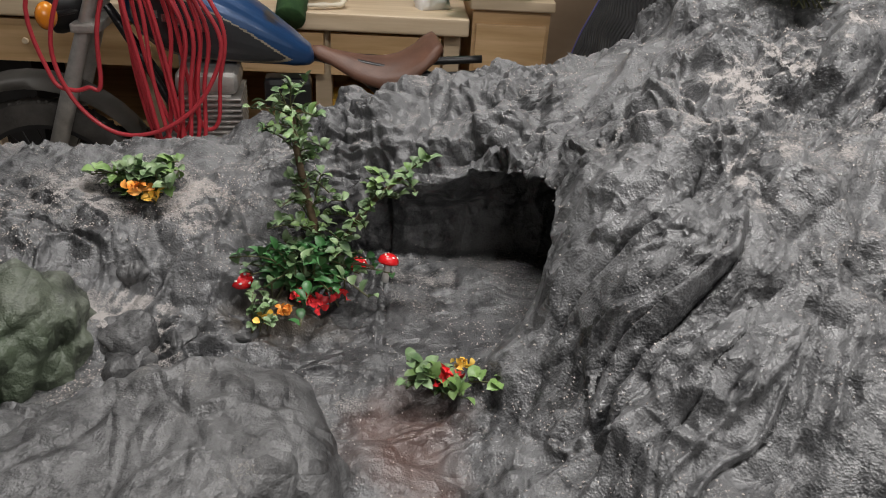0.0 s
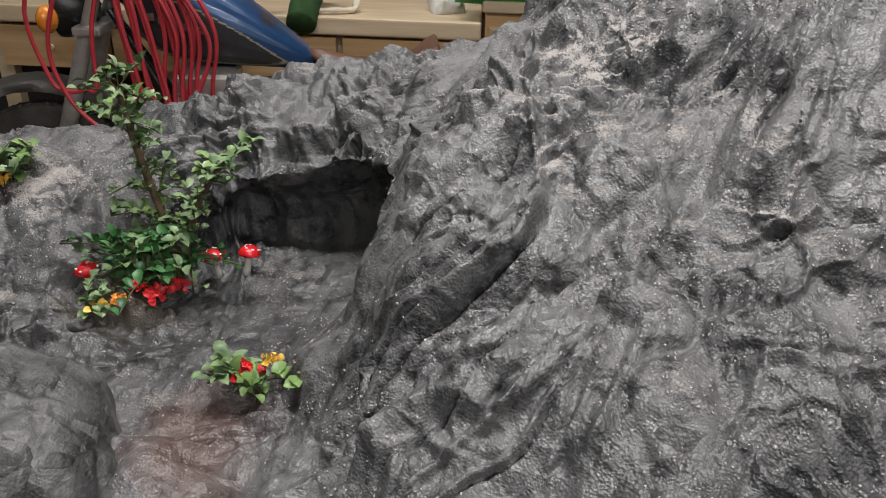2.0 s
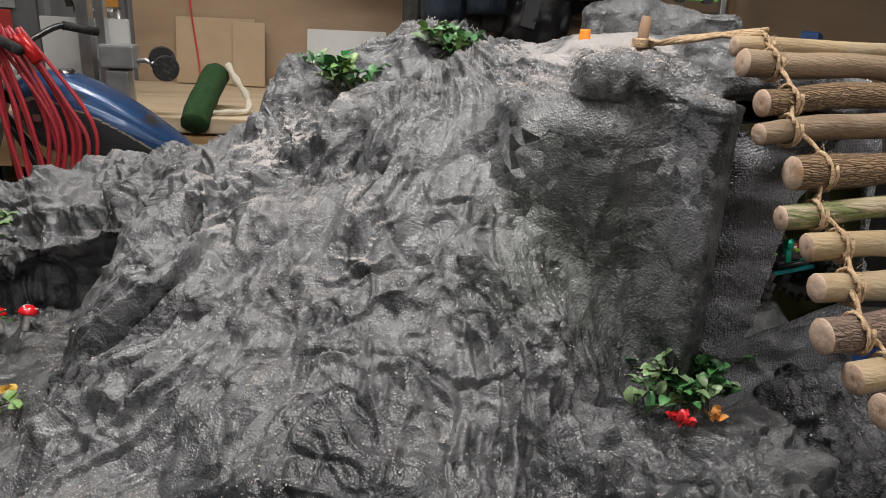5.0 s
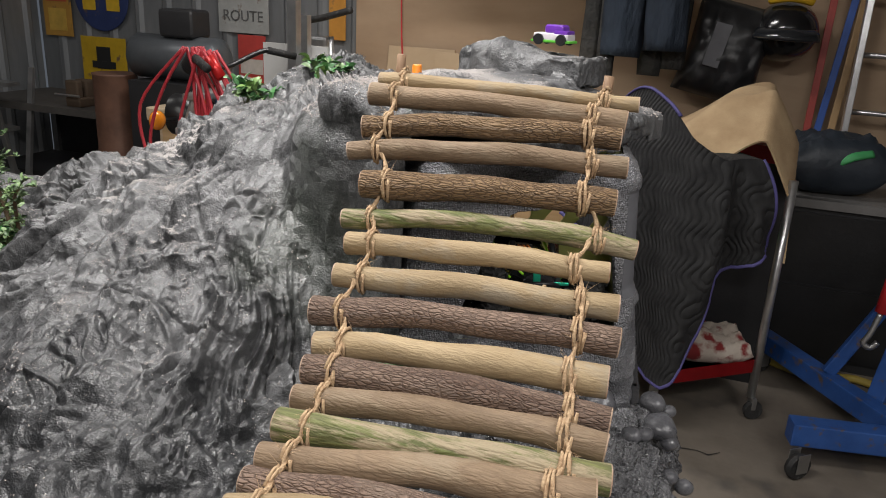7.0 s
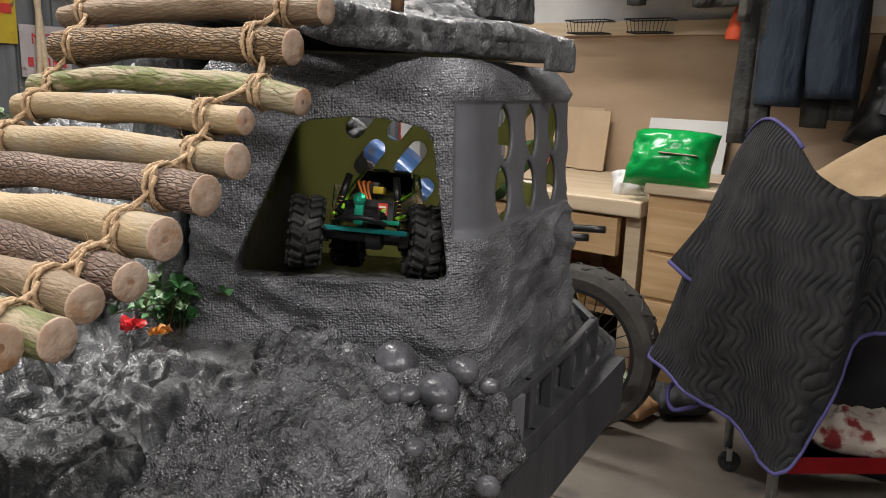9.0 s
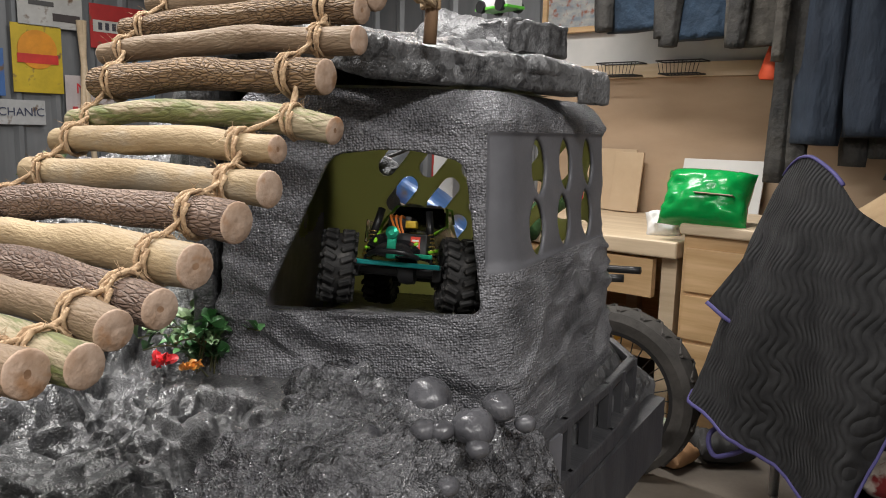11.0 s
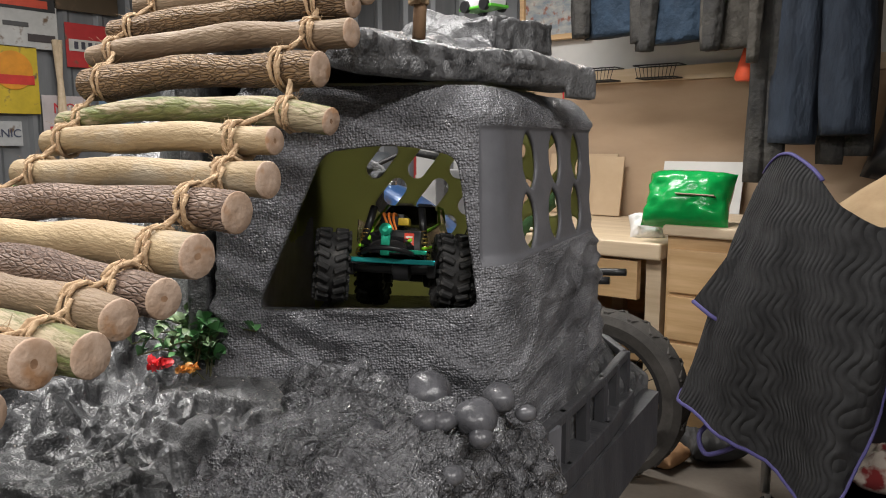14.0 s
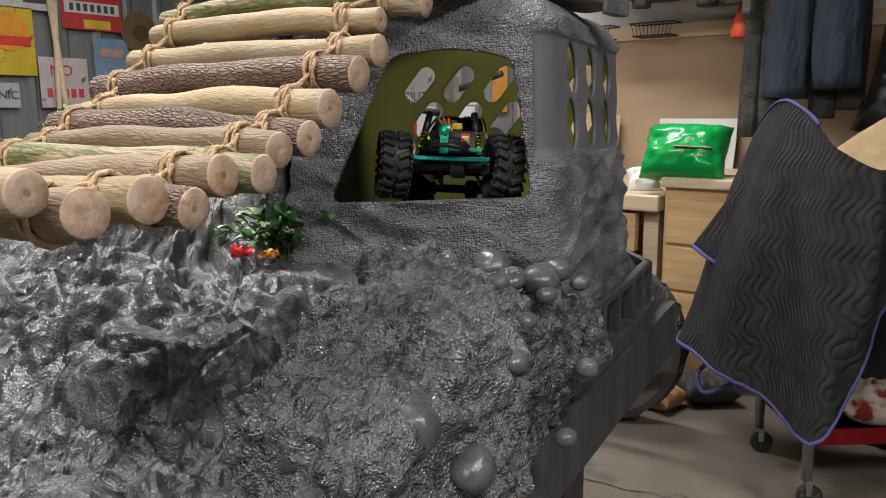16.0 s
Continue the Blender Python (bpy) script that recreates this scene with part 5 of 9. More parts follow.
for s in (0, 1):
    for i, (p, r, axis, side, up) in enumerate(tie_points[s]):
        bm = bmesh.new()
        turns = 3 if s else 2
        loop = []
        for k in range(turns * 12 + 1):
            ang = 2 * math.pi * k / 12 + 0.6
            w = r * 1.06 + 0.0016 + 0.0008 * math.sin(k * 1.3)
            loop.append(p + (side * math.cos(ang) + up * math.sin(ang)) * w + axis * (0.0036 * (k / 12 - turns / 2) + 0.0010 * math.sin(k * 0.9)) - B0)
        add_tube(bm, loop, [0.0015 + 0.0004 * math.sin(k * 2.1 + i) for k in range(len(loop))], 6)
        if i + 1 < len(tie_points[s]):
            q, r2 = tie_points[s][i + 1][:2]
            for strand in (-1, 1):
                path = []
                for k in range(9):
                    t = k / 8
                    c = p.lerp(q, t) + up * ((r + 0.002) * (1 - t) + (r2 + 0.002) * t) * 0.75
                    ang = t * 7 + strand
                    path.append(c + axis * 0.0019 * math.cos(ang) * strand + side * 0.0019 * math.sin(ang) * strand - B0)
                add_tube(bm, path, 0.0016, 6)
        for hair in range(28):
            h0 = p + (side * rng.uniform(-1, 1) + up * rng.uniform(-0.2, 1)).normalized() * (r + 0.003) + axis * rng.uniform(-0.006, 0.006)
            h1 = h0 + Vector((rng.uniform(-1, 1), rng.uniform(-1, 1), rng.uniform(-0.6, 1))) * rng.uniform(0.004, 0.011)
            add_tube(bm, [h0 - B0, h1 - B0], [0.00022, 0.0001], 3, caps=False)
        part("rope_lashing", bm, ROPE, bridge, smooth=True, sharp=80)
# posts and rope ends on the plateau
POST = surface("cut_post_wood", (0.16, 0.09, 0.05), (0.32, 0.20, 0.11), scale=40, rough=(0.6, 0.8), bump=0.4, bump_scale=120, stretch=(1, 1, 0.2))
for (px_, py_, z0, z1), lab in (((0.577, 0.030, 1.405, 1.462), "short brown stick post holding the bridge rope"), ((0.838, 0.005, 1.40, 1.458), "short reddish stick post holding the bridge rope")):
    bm = bmesh.new()
    add_tube(bm, [(0, 0, z0), (0.001, 0.001, (z0 + z1) / 2), (0.003, 0.0, z1)], [0.0062, 0.006, 0.0056], 10)
    ob = part("rope_post", bm, [POST], None, smooth=True, sharp=50)
    ob.location = (px_, py_, 0)
    tagged(ob, lab, "post", "bridge posts")
for (px_, py_), tie in (((0.577, 0.030), tie_points[0]), ((0.838, 0.005), tie_points[1])):
    bm = bmesh.new()
    q = tie[0][0]
    for strand in range(4):
        path = [(px_ + 0.008 * math.cos(k), py_ + 0.008 * math.sin(k), 1.432 + 0.002 * strand) for k in np.arange(0.0, 6.3, 0.6)]
        path += [(px_ + (q.x - px_) * t + 0.004 * math.sin(9 * t + strand), py_ + (q.y - py_) * t, 1.434 + (q.z + 0.012 - 1.434) * t + 0.003 * math.cos(7 * t + strand)) for t in (0.2, 0.4, 0.6, 0.8, 1.0)]
        add_tube(bm, path, 0.002, 6)
    ob = part("rope_end", bm, ROPE, None, smooth=True, sharp=80)
    tagged(ob, "jute rope wound round a stick post on the plateau", "rope", "bridge ropes")
PEG = plain("orange_plastic", (0.85, 0.25, 0.02), 0.4)
bm = bmesh.new()
add_lathe(bm, [(0.0075, 0.0), (0.0078, 0.004), (0.0068, 0.006), (0.0068, 0.022), (0.0060, 0.024)], 14)
ob = part("gate_peg", bm, PEG, None, smooth=True)
ob.location = (0.544, 0.169, 1.415)
tagged(ob, "small bright orange plastic peg on the gravel plateau", "peg")
# ---------------- plants and mushrooms ----------------


def leaf_paint(name, a, b):
    m = surface(name, a, b, scale=60, rough=(0.35, 0.5), bump=0.15, bump_scale=200, deep=0.001)
    nt = m.node_tree
    bsdf = nt.nodes["Principled BSDF"]
    geo = nt.nodes.new("ShaderNodeNewGeometry")
    hsv = nt.nodes.new("ShaderNodeHueSaturation")
    mr = nt.nodes.new("ShaderNodeMapRange")
    mr.inputs["To Min"].default_value, mr.inputs["To Max"].default_value = 0.65, 1.35
    nt.links.new(geo.outputs["Random Per Island"], mr.inputs["Value"])
    nt.links.new(mr.outputs[0], hsv.inputs["Value"])
    src = bsdf.inputs["Base Color"].links[0].from_socket
    nt.links.new(src, hsv.inputs["Color"])
    nt.links.new(hsv.outputs[0], bsdf.inputs["Base Color"])
    return m


LEAF_BRIGHT = leaf_paint("bright_leaf", (0.04, 0.13, 0.04), (0.085, 0.22, 0.075))
LEAF_GREY = leaf_paint("grey_green_leaf", (0.07, 0.14, 0.055), (0.22, 0.30, 0.15))
LEAF_DARK = leaf_paint("dark_leaf", (0.018, 0.08, 0.02), (0.045, 0.15, 0.04))
LEAF_LIME = leaf_paint("lime_leaf", (0.09, 0.17, 0.04), (0.19, 0.29, 0.10))
STEM = surface("plastic_stem", (0.05, 0.06, 0.02), (0.11, 0.10, 0.04), scale=50, rough=(0.5, 0.7), bump=0.2)
TWIG = surface("twig_bark", (0.10, 0.065, 0.04), (0.22, 0.15, 0.09), scale=70, rough=(0.7, 0.9), bump=0.6, bump_scale=180)
RED_PETAL = leaf_paint("red_petal", (0.55, 0.015, 0.02), (0.85, 0.05, 0.06))
ORANGE_PETAL = leaf_paint("orange_petal", (0.75, 0.25, 0.02), (0.9, 0.45, 0.12))
YELLOW_PETAL = leaf_paint("yellow_petal", (0.75, 0.42, 0.03), (0.9, 0.62, 0.15))


def add_leaf(bm, base, way, up, length, width, cup=0.25):
    """One small oval leaf, cupped and bent."""
    way = way.normalized()
    side = way.cross(up)
    side = side.normalized() if side.length > 1e-4 else way.orthogonal().normalized()
    n = side.cross(way)
    rows = ((0.0, 0.12, 0.0), (0.3, 0.85, 0.10), (0.62, 1.0, 0.10), (0.88, 0.6, 0.02))
    grid_v = []
    for t, w, h in rows:
        c = base + way * length * t + n * length * h
        grid_v.append([bm.verts.new(c - side * width * w / 2 + n * width * cup * w), bm.verts.new(c), bm.verts.new(c + side * width * w / 2 + n * width * cup * w)])
    tip = bm.verts.new(base + way * length - n * length * 0.05)
    for r0, r1 in zip(grid_v, grid_v[1:]):
        for k in (0, 1):
            bm.faces.new((r0[k], r0[k + 1], r1[k + 1], r1[k]))
    bm.faces.new((grid_v[-1][0], grid_v[-1][1], tip))
    bm.faces.new((grid_v[-1][1], grid_v[-1][2], tip))


def any_way(rng, lift=0.4):
    return Vector((rng.gauss(0, 1), rng.gauss(0, 1), abs(rng.gauss(lift, 0.6)))).normalized()


def add_flower(bm, c, r, rng, petals=18):
    for k in range(petals):
        add_leaf(bm, c + Vector((rng.gauss(0, r * 0.35), rng.gauss(0, r * 0.35), rng.uniform(0, r * 0.4))), any_way(rng, 0.7), any_way(rng), r * rng.uniform(0.6, 1.0), r * rng.uniform(0.45, 0.7), 0.3)


def bush(label, centre, spread, leaves, size, mats, flowers=(), seed=0, group="small plants", height=0.03):
    """Sprigs of small leaves round a root, and flower heads."""
    rng = random.Random(seed)
    plant = thing("small_plant", centre, label, "plant", group)
    by_mat = [bmesh.new() for _ in mats]
    stems = bmesh.new()
    sprigs = max(4, leaves // 9)
    for s in range(sprigs):
        root = Vector((rng.gauss(0, spread[0] * 0.4), rng.gauss(0, spread[1] * 0.4), -0.004))
        way = any_way(rng, 0.8)
        tip = Vector((rng.gauss(0, spread[0]), rng.gauss(0, spread[1]), rng.uniform(0.25, 1.0) * height))
        path = [root, root.lerp(tip, 0.5) + Vector((0, 0, height * 0.35)), tip]
        pts = smooth_path(path, 4)
        add_tube(stems, pts, 0.0009, 5)
        bm = by_mat[rng.randrange(len(mats))]
        for k in range(9):
            t = 0.25 + 0.75 * k / 8
            p = pts[min(int(t * (len(pts) - 1)), len(pts) - 1)]
            w = any_way(rng, 0.35)
            add_leaf(bm, p, w, Vector((0, 0, 1)) + 0.5 * any_way(rng), size * rng.uniform(0.7, 1.15), size * rng.uniform(0.5, 0.75))
    part("stem", stems, STEM, plant, smooth=True)
    for bm, m in zip(by_mat, mats):
        part("foliage", bm, m, plant, smooth=True, sharp=180)
    for (fx, fy, fz), r, m, lab in flowers:
        bm = bmesh.new()
        add_flower(bm, Vector((fx, fy, fz)), r, rng)
        part("flower", bm, m, plant, lab, smooth=True, sharp=180)
    return plant


bush("leafy green plastic plant with yellow flowers on the sandy ledge", (-0.487, 0.195, 1.088), (0.024, 0.02), 230, 0.019, [LEAF_GREY, LEAF_LIME, LEAF_GREY], [((0.0, -0.024, 0.026), 0.017, ORANGE_PETAL, "orange flower head"), ((0.012, -0.022, 0.014), 0.013, YELLOW_PETAL, "yellow flower head")], 1, height=0.05)
bush("low plastic plant with a red flower beside the track", (-0.142, -0.035, 0.995), (0.024, 0.018), 90, 0.019, [LEAF_GREY, LEAF_LIME], [((0.004, -0.010, 0.022), 0.015, RED_PETAL, "red flower head"), ((0.022, 0.012, 0.024), 0.010, YELLOW_PETAL, "yellow flower head")], 2)
bush("dense green undergrowth with red and orange flowers round the tree", (-0.30, 0.128, 1.003), (0.046, 0.03), 380, 0.017, [LEAF_BRIGHT, LEAF_DARK, LEAF_GREY], [((0.018, -0.036, 0.008), 0.014, RED_PETAL, "red flower head"), ((0.040, -0.020, 0.012), 0.015, RED_PETAL, "red flower head"), ((0.0, -0.028, 0.014), 0.011, RED_PETAL, "red flower head"), ((-0.012, -0.046, 0.004), 0.013, ORANGE_PETAL, "orange flower head"), ((-0.035, -0.052, 0.002), 0.012, YELLOW_PETAL, "yellow flower head")], 3, height=0.07)
bush("grey-green plastic leaves in a rock fold", (-0.345, 0.075, 0.995), (0.020, 0.014), 50, 0.013, [LEAF_GREY], [], 4)
bush("bright green leafy tuft on the mound's shoulder", (0.251, 0.198, 1.352), (0.027, 0.02), 110, 0.02, [LEAF_LIME, LEAF_GREY, LEAF_BRIGHT], [], 5)
bush("pale green leafy tuft beside the plateau", (0.387, 0.203, 1.398), (0.025, 0.018), 90, 0.02, [LEAF_GREY, LEAF_LIME, LEAF_BRIGHT], [], 6)
bush("green plant with a red and an orange flower below the bridge", (0.635, -0.105, 1.072), (0.036, 0.021), 300, 0.018, [LEAF_BRIGHT, LEAF_DARK, LEAF_GREY], [((-0.018, -0.038, 0.008), 0.014, RED_PETAL, "red flower head"), ((0.020, -0.030, 0.010), 0.011, ORANGE_PETAL, "orange flower head")], 7, height=0.055)
bush("few dry leaves stuck in a rock crease", (0.095, -0.155, 1.092), (0.010, 0.008), 18, 0.010, [LEAF_DARK], [((0.018, -0.006, 0.004), 0.007, ORANGE_PETAL, "dry orange leaf")], 8, height=0.012)

# the little tree
rng = random.Random(12)
tree = thing("small_tree", (-0.292, 0.165, 1.005), "little tree of a cut twig with plastic boxwood leaves", "tree")
bm = bmesh.new()
trunk_pts = smooth_path([(0.012, 0, -0.01), (0.006, -0.002, 0.06), (-0.004, -0.006, 0.115), (-0.012, -0.012, 0.17), (-0.017, -0.015, 0.222)], 4)
add_tube(bm, trunk_pts, [0.0052 - 0.0018 * i / (len(trunk_pts) - 1) for i in range(len(trunk_pts))], 9)
part("trunk", bm, TWIG, tree, smooth=True, sharp=60)
bm = bmesh.new()
limb = smooth_path([(0.014, -0.002, 0.0), (0.035, -0.012, 0.055), (0.062, -0.035, 0.11), (0.088, -0.055, 0.148), (0.105, -0.06, 0.165)], 4)
add_tube(bm, limb, [0.0044 - 0.0022 * i / (len(limb) - 1) for i in range(len(limb))], 8)
part("limb", bm, TWIG, tree, smooth=True, sharp=60)
bm = bmesh.new()
limb2 = smooth_path([(0.012, 0, 0.01), (0.03, -0.02, 0.03), (0.055, -0.03, 0.042), (0.075, -0.035, 0.04)], 3)
add_tube(bm, limb2, 0.0018, 6)
part("limb", bm, TWIG, tree, smooth=True, sharp=60)
twigs = bmesh.new()
crowns = [bmesh.new(), bmesh.new(), bmesh.new()]
for s in range(64):
    if s < 46:
        base = trunk_pts[rng.randrange(3, len(trunk_pts))]
    else:
        base = limb[rng.randrange(len(limb) // 3, len(limb))]
    way = Vector((rng.gauss(0, 1), rng.gauss(0, 0.8), rng.gauss(0.25, 0.5))).normalized()
    reach = rng.uniform(0.022, 0.055) if s < 46 else rng.uniform(0.015, 0.04)
    pts = smooth_path([base, base + way * reach * 0.5 + Vector((0, 0, 0.004)), base + way * reach], 4)
    add_tube(twigs, pts, 0.0009, 5)
    for k in range(8):
        p = pts[min(len(pts) - 1, 2 + k)] if 2 + k < len(pts) else pts[-1]
        add_leaf(crowns[rng.choice((0, 0, 1, 2))], p, any_way(rng, 0.2), Vector((0, 0, 1)) + 0.6 * any_way(rng), rng.uniform(0.008, 0.017), rng.uniform(0.006, 0.011))
part("twig", twigs, STEM, tree, smooth=True)
for bm, m in zip(crowns, (LEAF_GREY, LEAF_LIME, LEAF_GREY)):
    part("foliage", bm, m, tree, smooth=True, sharp=180)

MUSH_RED = surface("mushroom_red", (0.55, 0.008, 0.012), (0.72, 0.02, 0.025), scale=30, rough=(0.2, 0.35), bump=0.1, coat=0.4)
MUSH_WHITE = plain("mushroom_white", (0.8, 0.78, 0.74), 0.5)
for i, (mx, my, mz, k, tilt) in enumerate(((-0.372, 0.128, 1.005, 1.15, 12), (-0.238, 0.178, 1.000, 1.1, -6), (-0.205, 0.183, 1.002, 1.1, 14))):
    mush = thing("mushroom", (mx, my, mz), "tiny glossy red toadstool with white dots beside the tree", "mushroom", "toadstools")
    mush.rotation_euler = (radians(tilt), radians(tilt * 0.6), i)
    cap_r, h = 0.0125 * k, 0.018 * k
    part("stalk", lathe([(0.0045 * k, -0.006), (0.0040 * k, 0.006), (0.0036 * k, h)], 12), MUSH_WHITE, mush, "white stalk", smooth=True)
    cap = part("cap", lathe([(0.0005, h + 0.0105 * k), (cap_r * 0.45, h + 0.0095 * k), (cap_r * 0.8, h + 0.0062 * k), (cap_r, h + 0.001), (cap_r * 0.93, h - 0.001), (cap_r * 0.4, h)][::-1], 20), MUSH_RED, mush, "red cap", smooth=True, sharp=70)
    rngm = random.Random(40 + i)
    for d in range(9):
        a, e = d * 2.4, 0.25 + 1.0 * ((d * 0.37) % 1)
        p = Vector((math.cos(a) * math.sin(e) * cap_r * 0.93, math.sin(a) * math.sin(e) * cap_r * 0.93, h + 0.0095 * k * math.cos(e) + 0.0004))
        bmd = bmesh.new()
        bmesh.ops.create_icosphere(bmd, subdivisions=1, radius=0.0021 * k)
        bmesh.ops.scale(bmd, vec=(1, 1, 0.5), verts=bmd.verts)
        bmesh.ops.translate(bmd, vec=p, verts=bmd.verts)
        part("dot", bmd, MUSH_WHITE, cap, smooth=True, sharp=180)

# grit strewn over the mound and the ledge
rng = np.random.RandomState(5)
up_v = normals_of(rock_v, rock_q)
weight = np.clip(up_v[:, 2] - 0.35, 0, 1) * np.clip(0.45 + fbm(rock_v * 9 + 3, 3, 91), 0.02, 1) ** 2
weight *= np.where(rock_v[:, 0] < -0.36, 3.0, 1.0) * (rock_v[:, 2] > 0.97) * np.where((rock_v[:, 0] > 0.42) & (rock_v[:, 2] > 1.38), 4.0, 1.0) * (plan_distance(rock_v[:, 0], rock_v[:, 1]) > -0.01 + 0 * rock_v[:, 0]) + (rock_v[:, 2] > 1.39) * 0.3 * np.clip(up_v[:, 2], 0, 1)
pick_v = rng.choice(len(rock_v), 30000, p=weight / weight.sum())
octa = np.array([(1, 0, 0), (-1, 0, 0), (0, 1, 0), (0, -1, 0), (0, 0, 1), (0, 0, -1)], float)
tri = np.array([(0, 2, 4), (2, 1, 4), (1, 3, 4), (3, 0, 4), (2, 0, 5), (1, 2, 5), (3, 1, 5), (0, 3, 5)])
size_g = rng.uniform(0.0005, 0.0014, (30000, 1, 1)) * rng.uniform(0.6, 1.3, (30000, 1, 3))
spin = rng.uniform(0, 6.28, (30000, 1))
o = octa[None] * size_g
ox = o[:, :, 0] * np.cos(spin) - o[:, :, 2] * np.sin(spin)
oz = o[:, :, 0] * np.sin(spin) + o[:, :, 2] * np.cos(spin)
pos = rock_v[pick_v] + rng.normal(0, 0.0012, (30000, 3)) * (1, 1, 0)
grit_v = (np.stack([ox, o[:, :, 1], oz], 2) + pos[:, None, :]).reshape(-1, 3)
grit_f = (tri[None] + 6 * np.arange(30000)[:, None, None]).reshape(-1, 3)
GRIT = surface("pale_grit", (0.30, 0.26, 0.24), (0.55, 0.50, 0.47), scale=300, rough=(0.6, 0.9), bump=0)
me = bpy.data.meshes.new("grit")
me.from_pydata(grit_v.tolist(), [], grit_f.tolist())
tagged(finish("grit", me, GRIT, smooth=False), "pale pinkish grit strewn over the grey rock", "grit", "", "stuff")
# ---------------- model crawler in the window ----------------
RUBBER = surface("tyre_rubber", (0.012, 0.012, 0.012), (0.03, 0.029, 0.028), scale=60, rough=(0.6, 0.85), bump=0.3, bump_scale=160, speck=(0.08, 0.075, 0.07), speck_scale=60, speck_amount=0.15)
BLACK_PL = plain("black_plastic", (0.014, 0.014, 0.015), 0.4)
BLACK_SHINY = plain("black_lexan", (0.01, 0.01, 0.011), 0.18, coat=0.5)
LIME = plain("lime_tape", (0.25, 0.62, 0.02), 0.45)
TEAL = plain("teal_anodised", (0.02, 0.30, 0.30), 0.3, 0.8)
GOLD = plain("gold_shock", (0.72, 0.50, 0.16), 0.28, 0.9)
SILVER = plain("silver_bolt", (0.7, 0.68, 0.62), 0.25, 1.0)
ORANGE_WIRE = plain("orange_wire", (0.75, 0.20, 0.03), 0.5)
RED_PL = plain("red_aluminium", (0.6, 0.02, 0.02), 0.35, 0.3)
GLASSY = plain("smoked_window", (0.02, 0.022, 0.026), 0.1, coat=0.8)
GREY_MESH = plain("grey_vent", (0.45, 0.46, 0.47), 0.4, 0.5)


def lug_mesh(name, size, bevel):
    bm = bmesh.new()
    add_box(bm, size, None, bevel, 1)
    me = bpy.data.meshes.new(name)
    bm.to_mesh(me)
    bm.free()
    me.materials.append(RUBBER)
    return me


TREAD_LUG = lug_mesh("tread_lug", (0.0062, 0.0135, 0.0058), 0.0012)
SIDE_LUG = lug_mesh("side_lug", (0.0045, 0.0035, 0.0105), 0.0009)


def crawler_wheel(parent, at, steer, side):
    """A lugged tyre, its axle along y, with a beaded rim on the outer side."""
    R, w = 0.0385, 0.034
    bm = bmesh.new()
    prof = [(0.0215, -w / 2 + 0.003), (0.030, -w / 2), (0.0345, -w / 2 + 0.003), (0.0352, 0), (0.0345, w / 2 - 0.003), (0.030, w / 2), (0.0215, w / 2 - 0.003), (0.020, 0)]
    add_lathe(bm, prof, 36, pose(0, 0, 0, 90, 0, 0), closed=True)
    n = 19
    lugs = []
    for k in range(n):
        a = 360 * k / n
        for s in (-1, 1):
            turn_l = pose(0, 0, 0, 0, a + (4.7 if s > 0 else 0), 0)
            lugs.append((TREAD_LUG, turn_l @ pose(0, s * 0.0085, 0.0365, 0, 0, s * 24)))
            lugs.append((SIDE_LUG, turn_l @ pose(0, s * 0.0172, 0.0322)))
    tyre = part("tyre", bm, RUBBER, parent, "black lugged rubber tyre", smooth=True, sharp=30)
    tyre.matrix_local = pose(*at, 0, 0, steer)
    for me, m in lugs:
        ob = new(me.name, me)
        ob.parent = tyre
        ob.matrix_local = m
    bm = bmesh.new()
    add_lathe(bm, [(0.0218, -0.012), (0.0218, 0.012), (0.0205, 0.0125), (0.0165, 0.010), (0.0155, 0.002), (0.009, 0.0005), (0.0065, 0.004), (0.0035, 0.0045)], 30, pose(0, 0, 0, -90 * side, 0, 0))
    part("rim", bm, BLACK_PL, tyre, "black rim", smooth=True)
    for k in range(14):
        a = 2 * math.pi * k / 14
        bm = bmesh.new()
        add_lathe(bm, [(0.0013, 0.0), (0.0012, 0.0012), (0.0006, 0.0015)], 8, pose(0.0188 * math.cos(a), side * 0.0122, 0.0188 * math.sin(a), -90 * side, 0, 0))
        part("bolt", bm, SILVER, tyre, "silver bead bolt")
    return tyre


car = new("model_crawler")
car.matrix_world = pose(0.774, 0.030, 1.1375, -2, -13, -60) @ pose(-0.105, 0, 0)
tagged(car, "black model rock crawler with lime stripes and teal links", "model car")
FX, RX, AZ = 0.105, -0.100, 0.0385
for x, steer in ((FX, 16), (RX, 0)):
    for s in (-1, 1):
        crawler_wheel(car, (x, s * 0.064, AZ), steer, s)
    bm = bmesh.new()
    add_tube(bm, [(x, -0.05, AZ), (x, -0.02, AZ), (x, 0.02, AZ), (x, 0.05, AZ)], [0.0055, 0.006, 0.006, 0.0055], 10)
    add_lathe(bm, [(0.004, -0.011), (0.0125, -0.008), (0.0135, 0.0), (0.0125, 0.008), (0.004, 0.011)], 16, pose(x, 0.012, AZ, 90, 0, 0))
    for s in (-1, 1):
        add_box(bm, (0.014, 0.010, 0.018), pose(x, s * 0.044, AZ), 0.002)
    part("axle", bm, BLACK_PL, car, smooth=True)
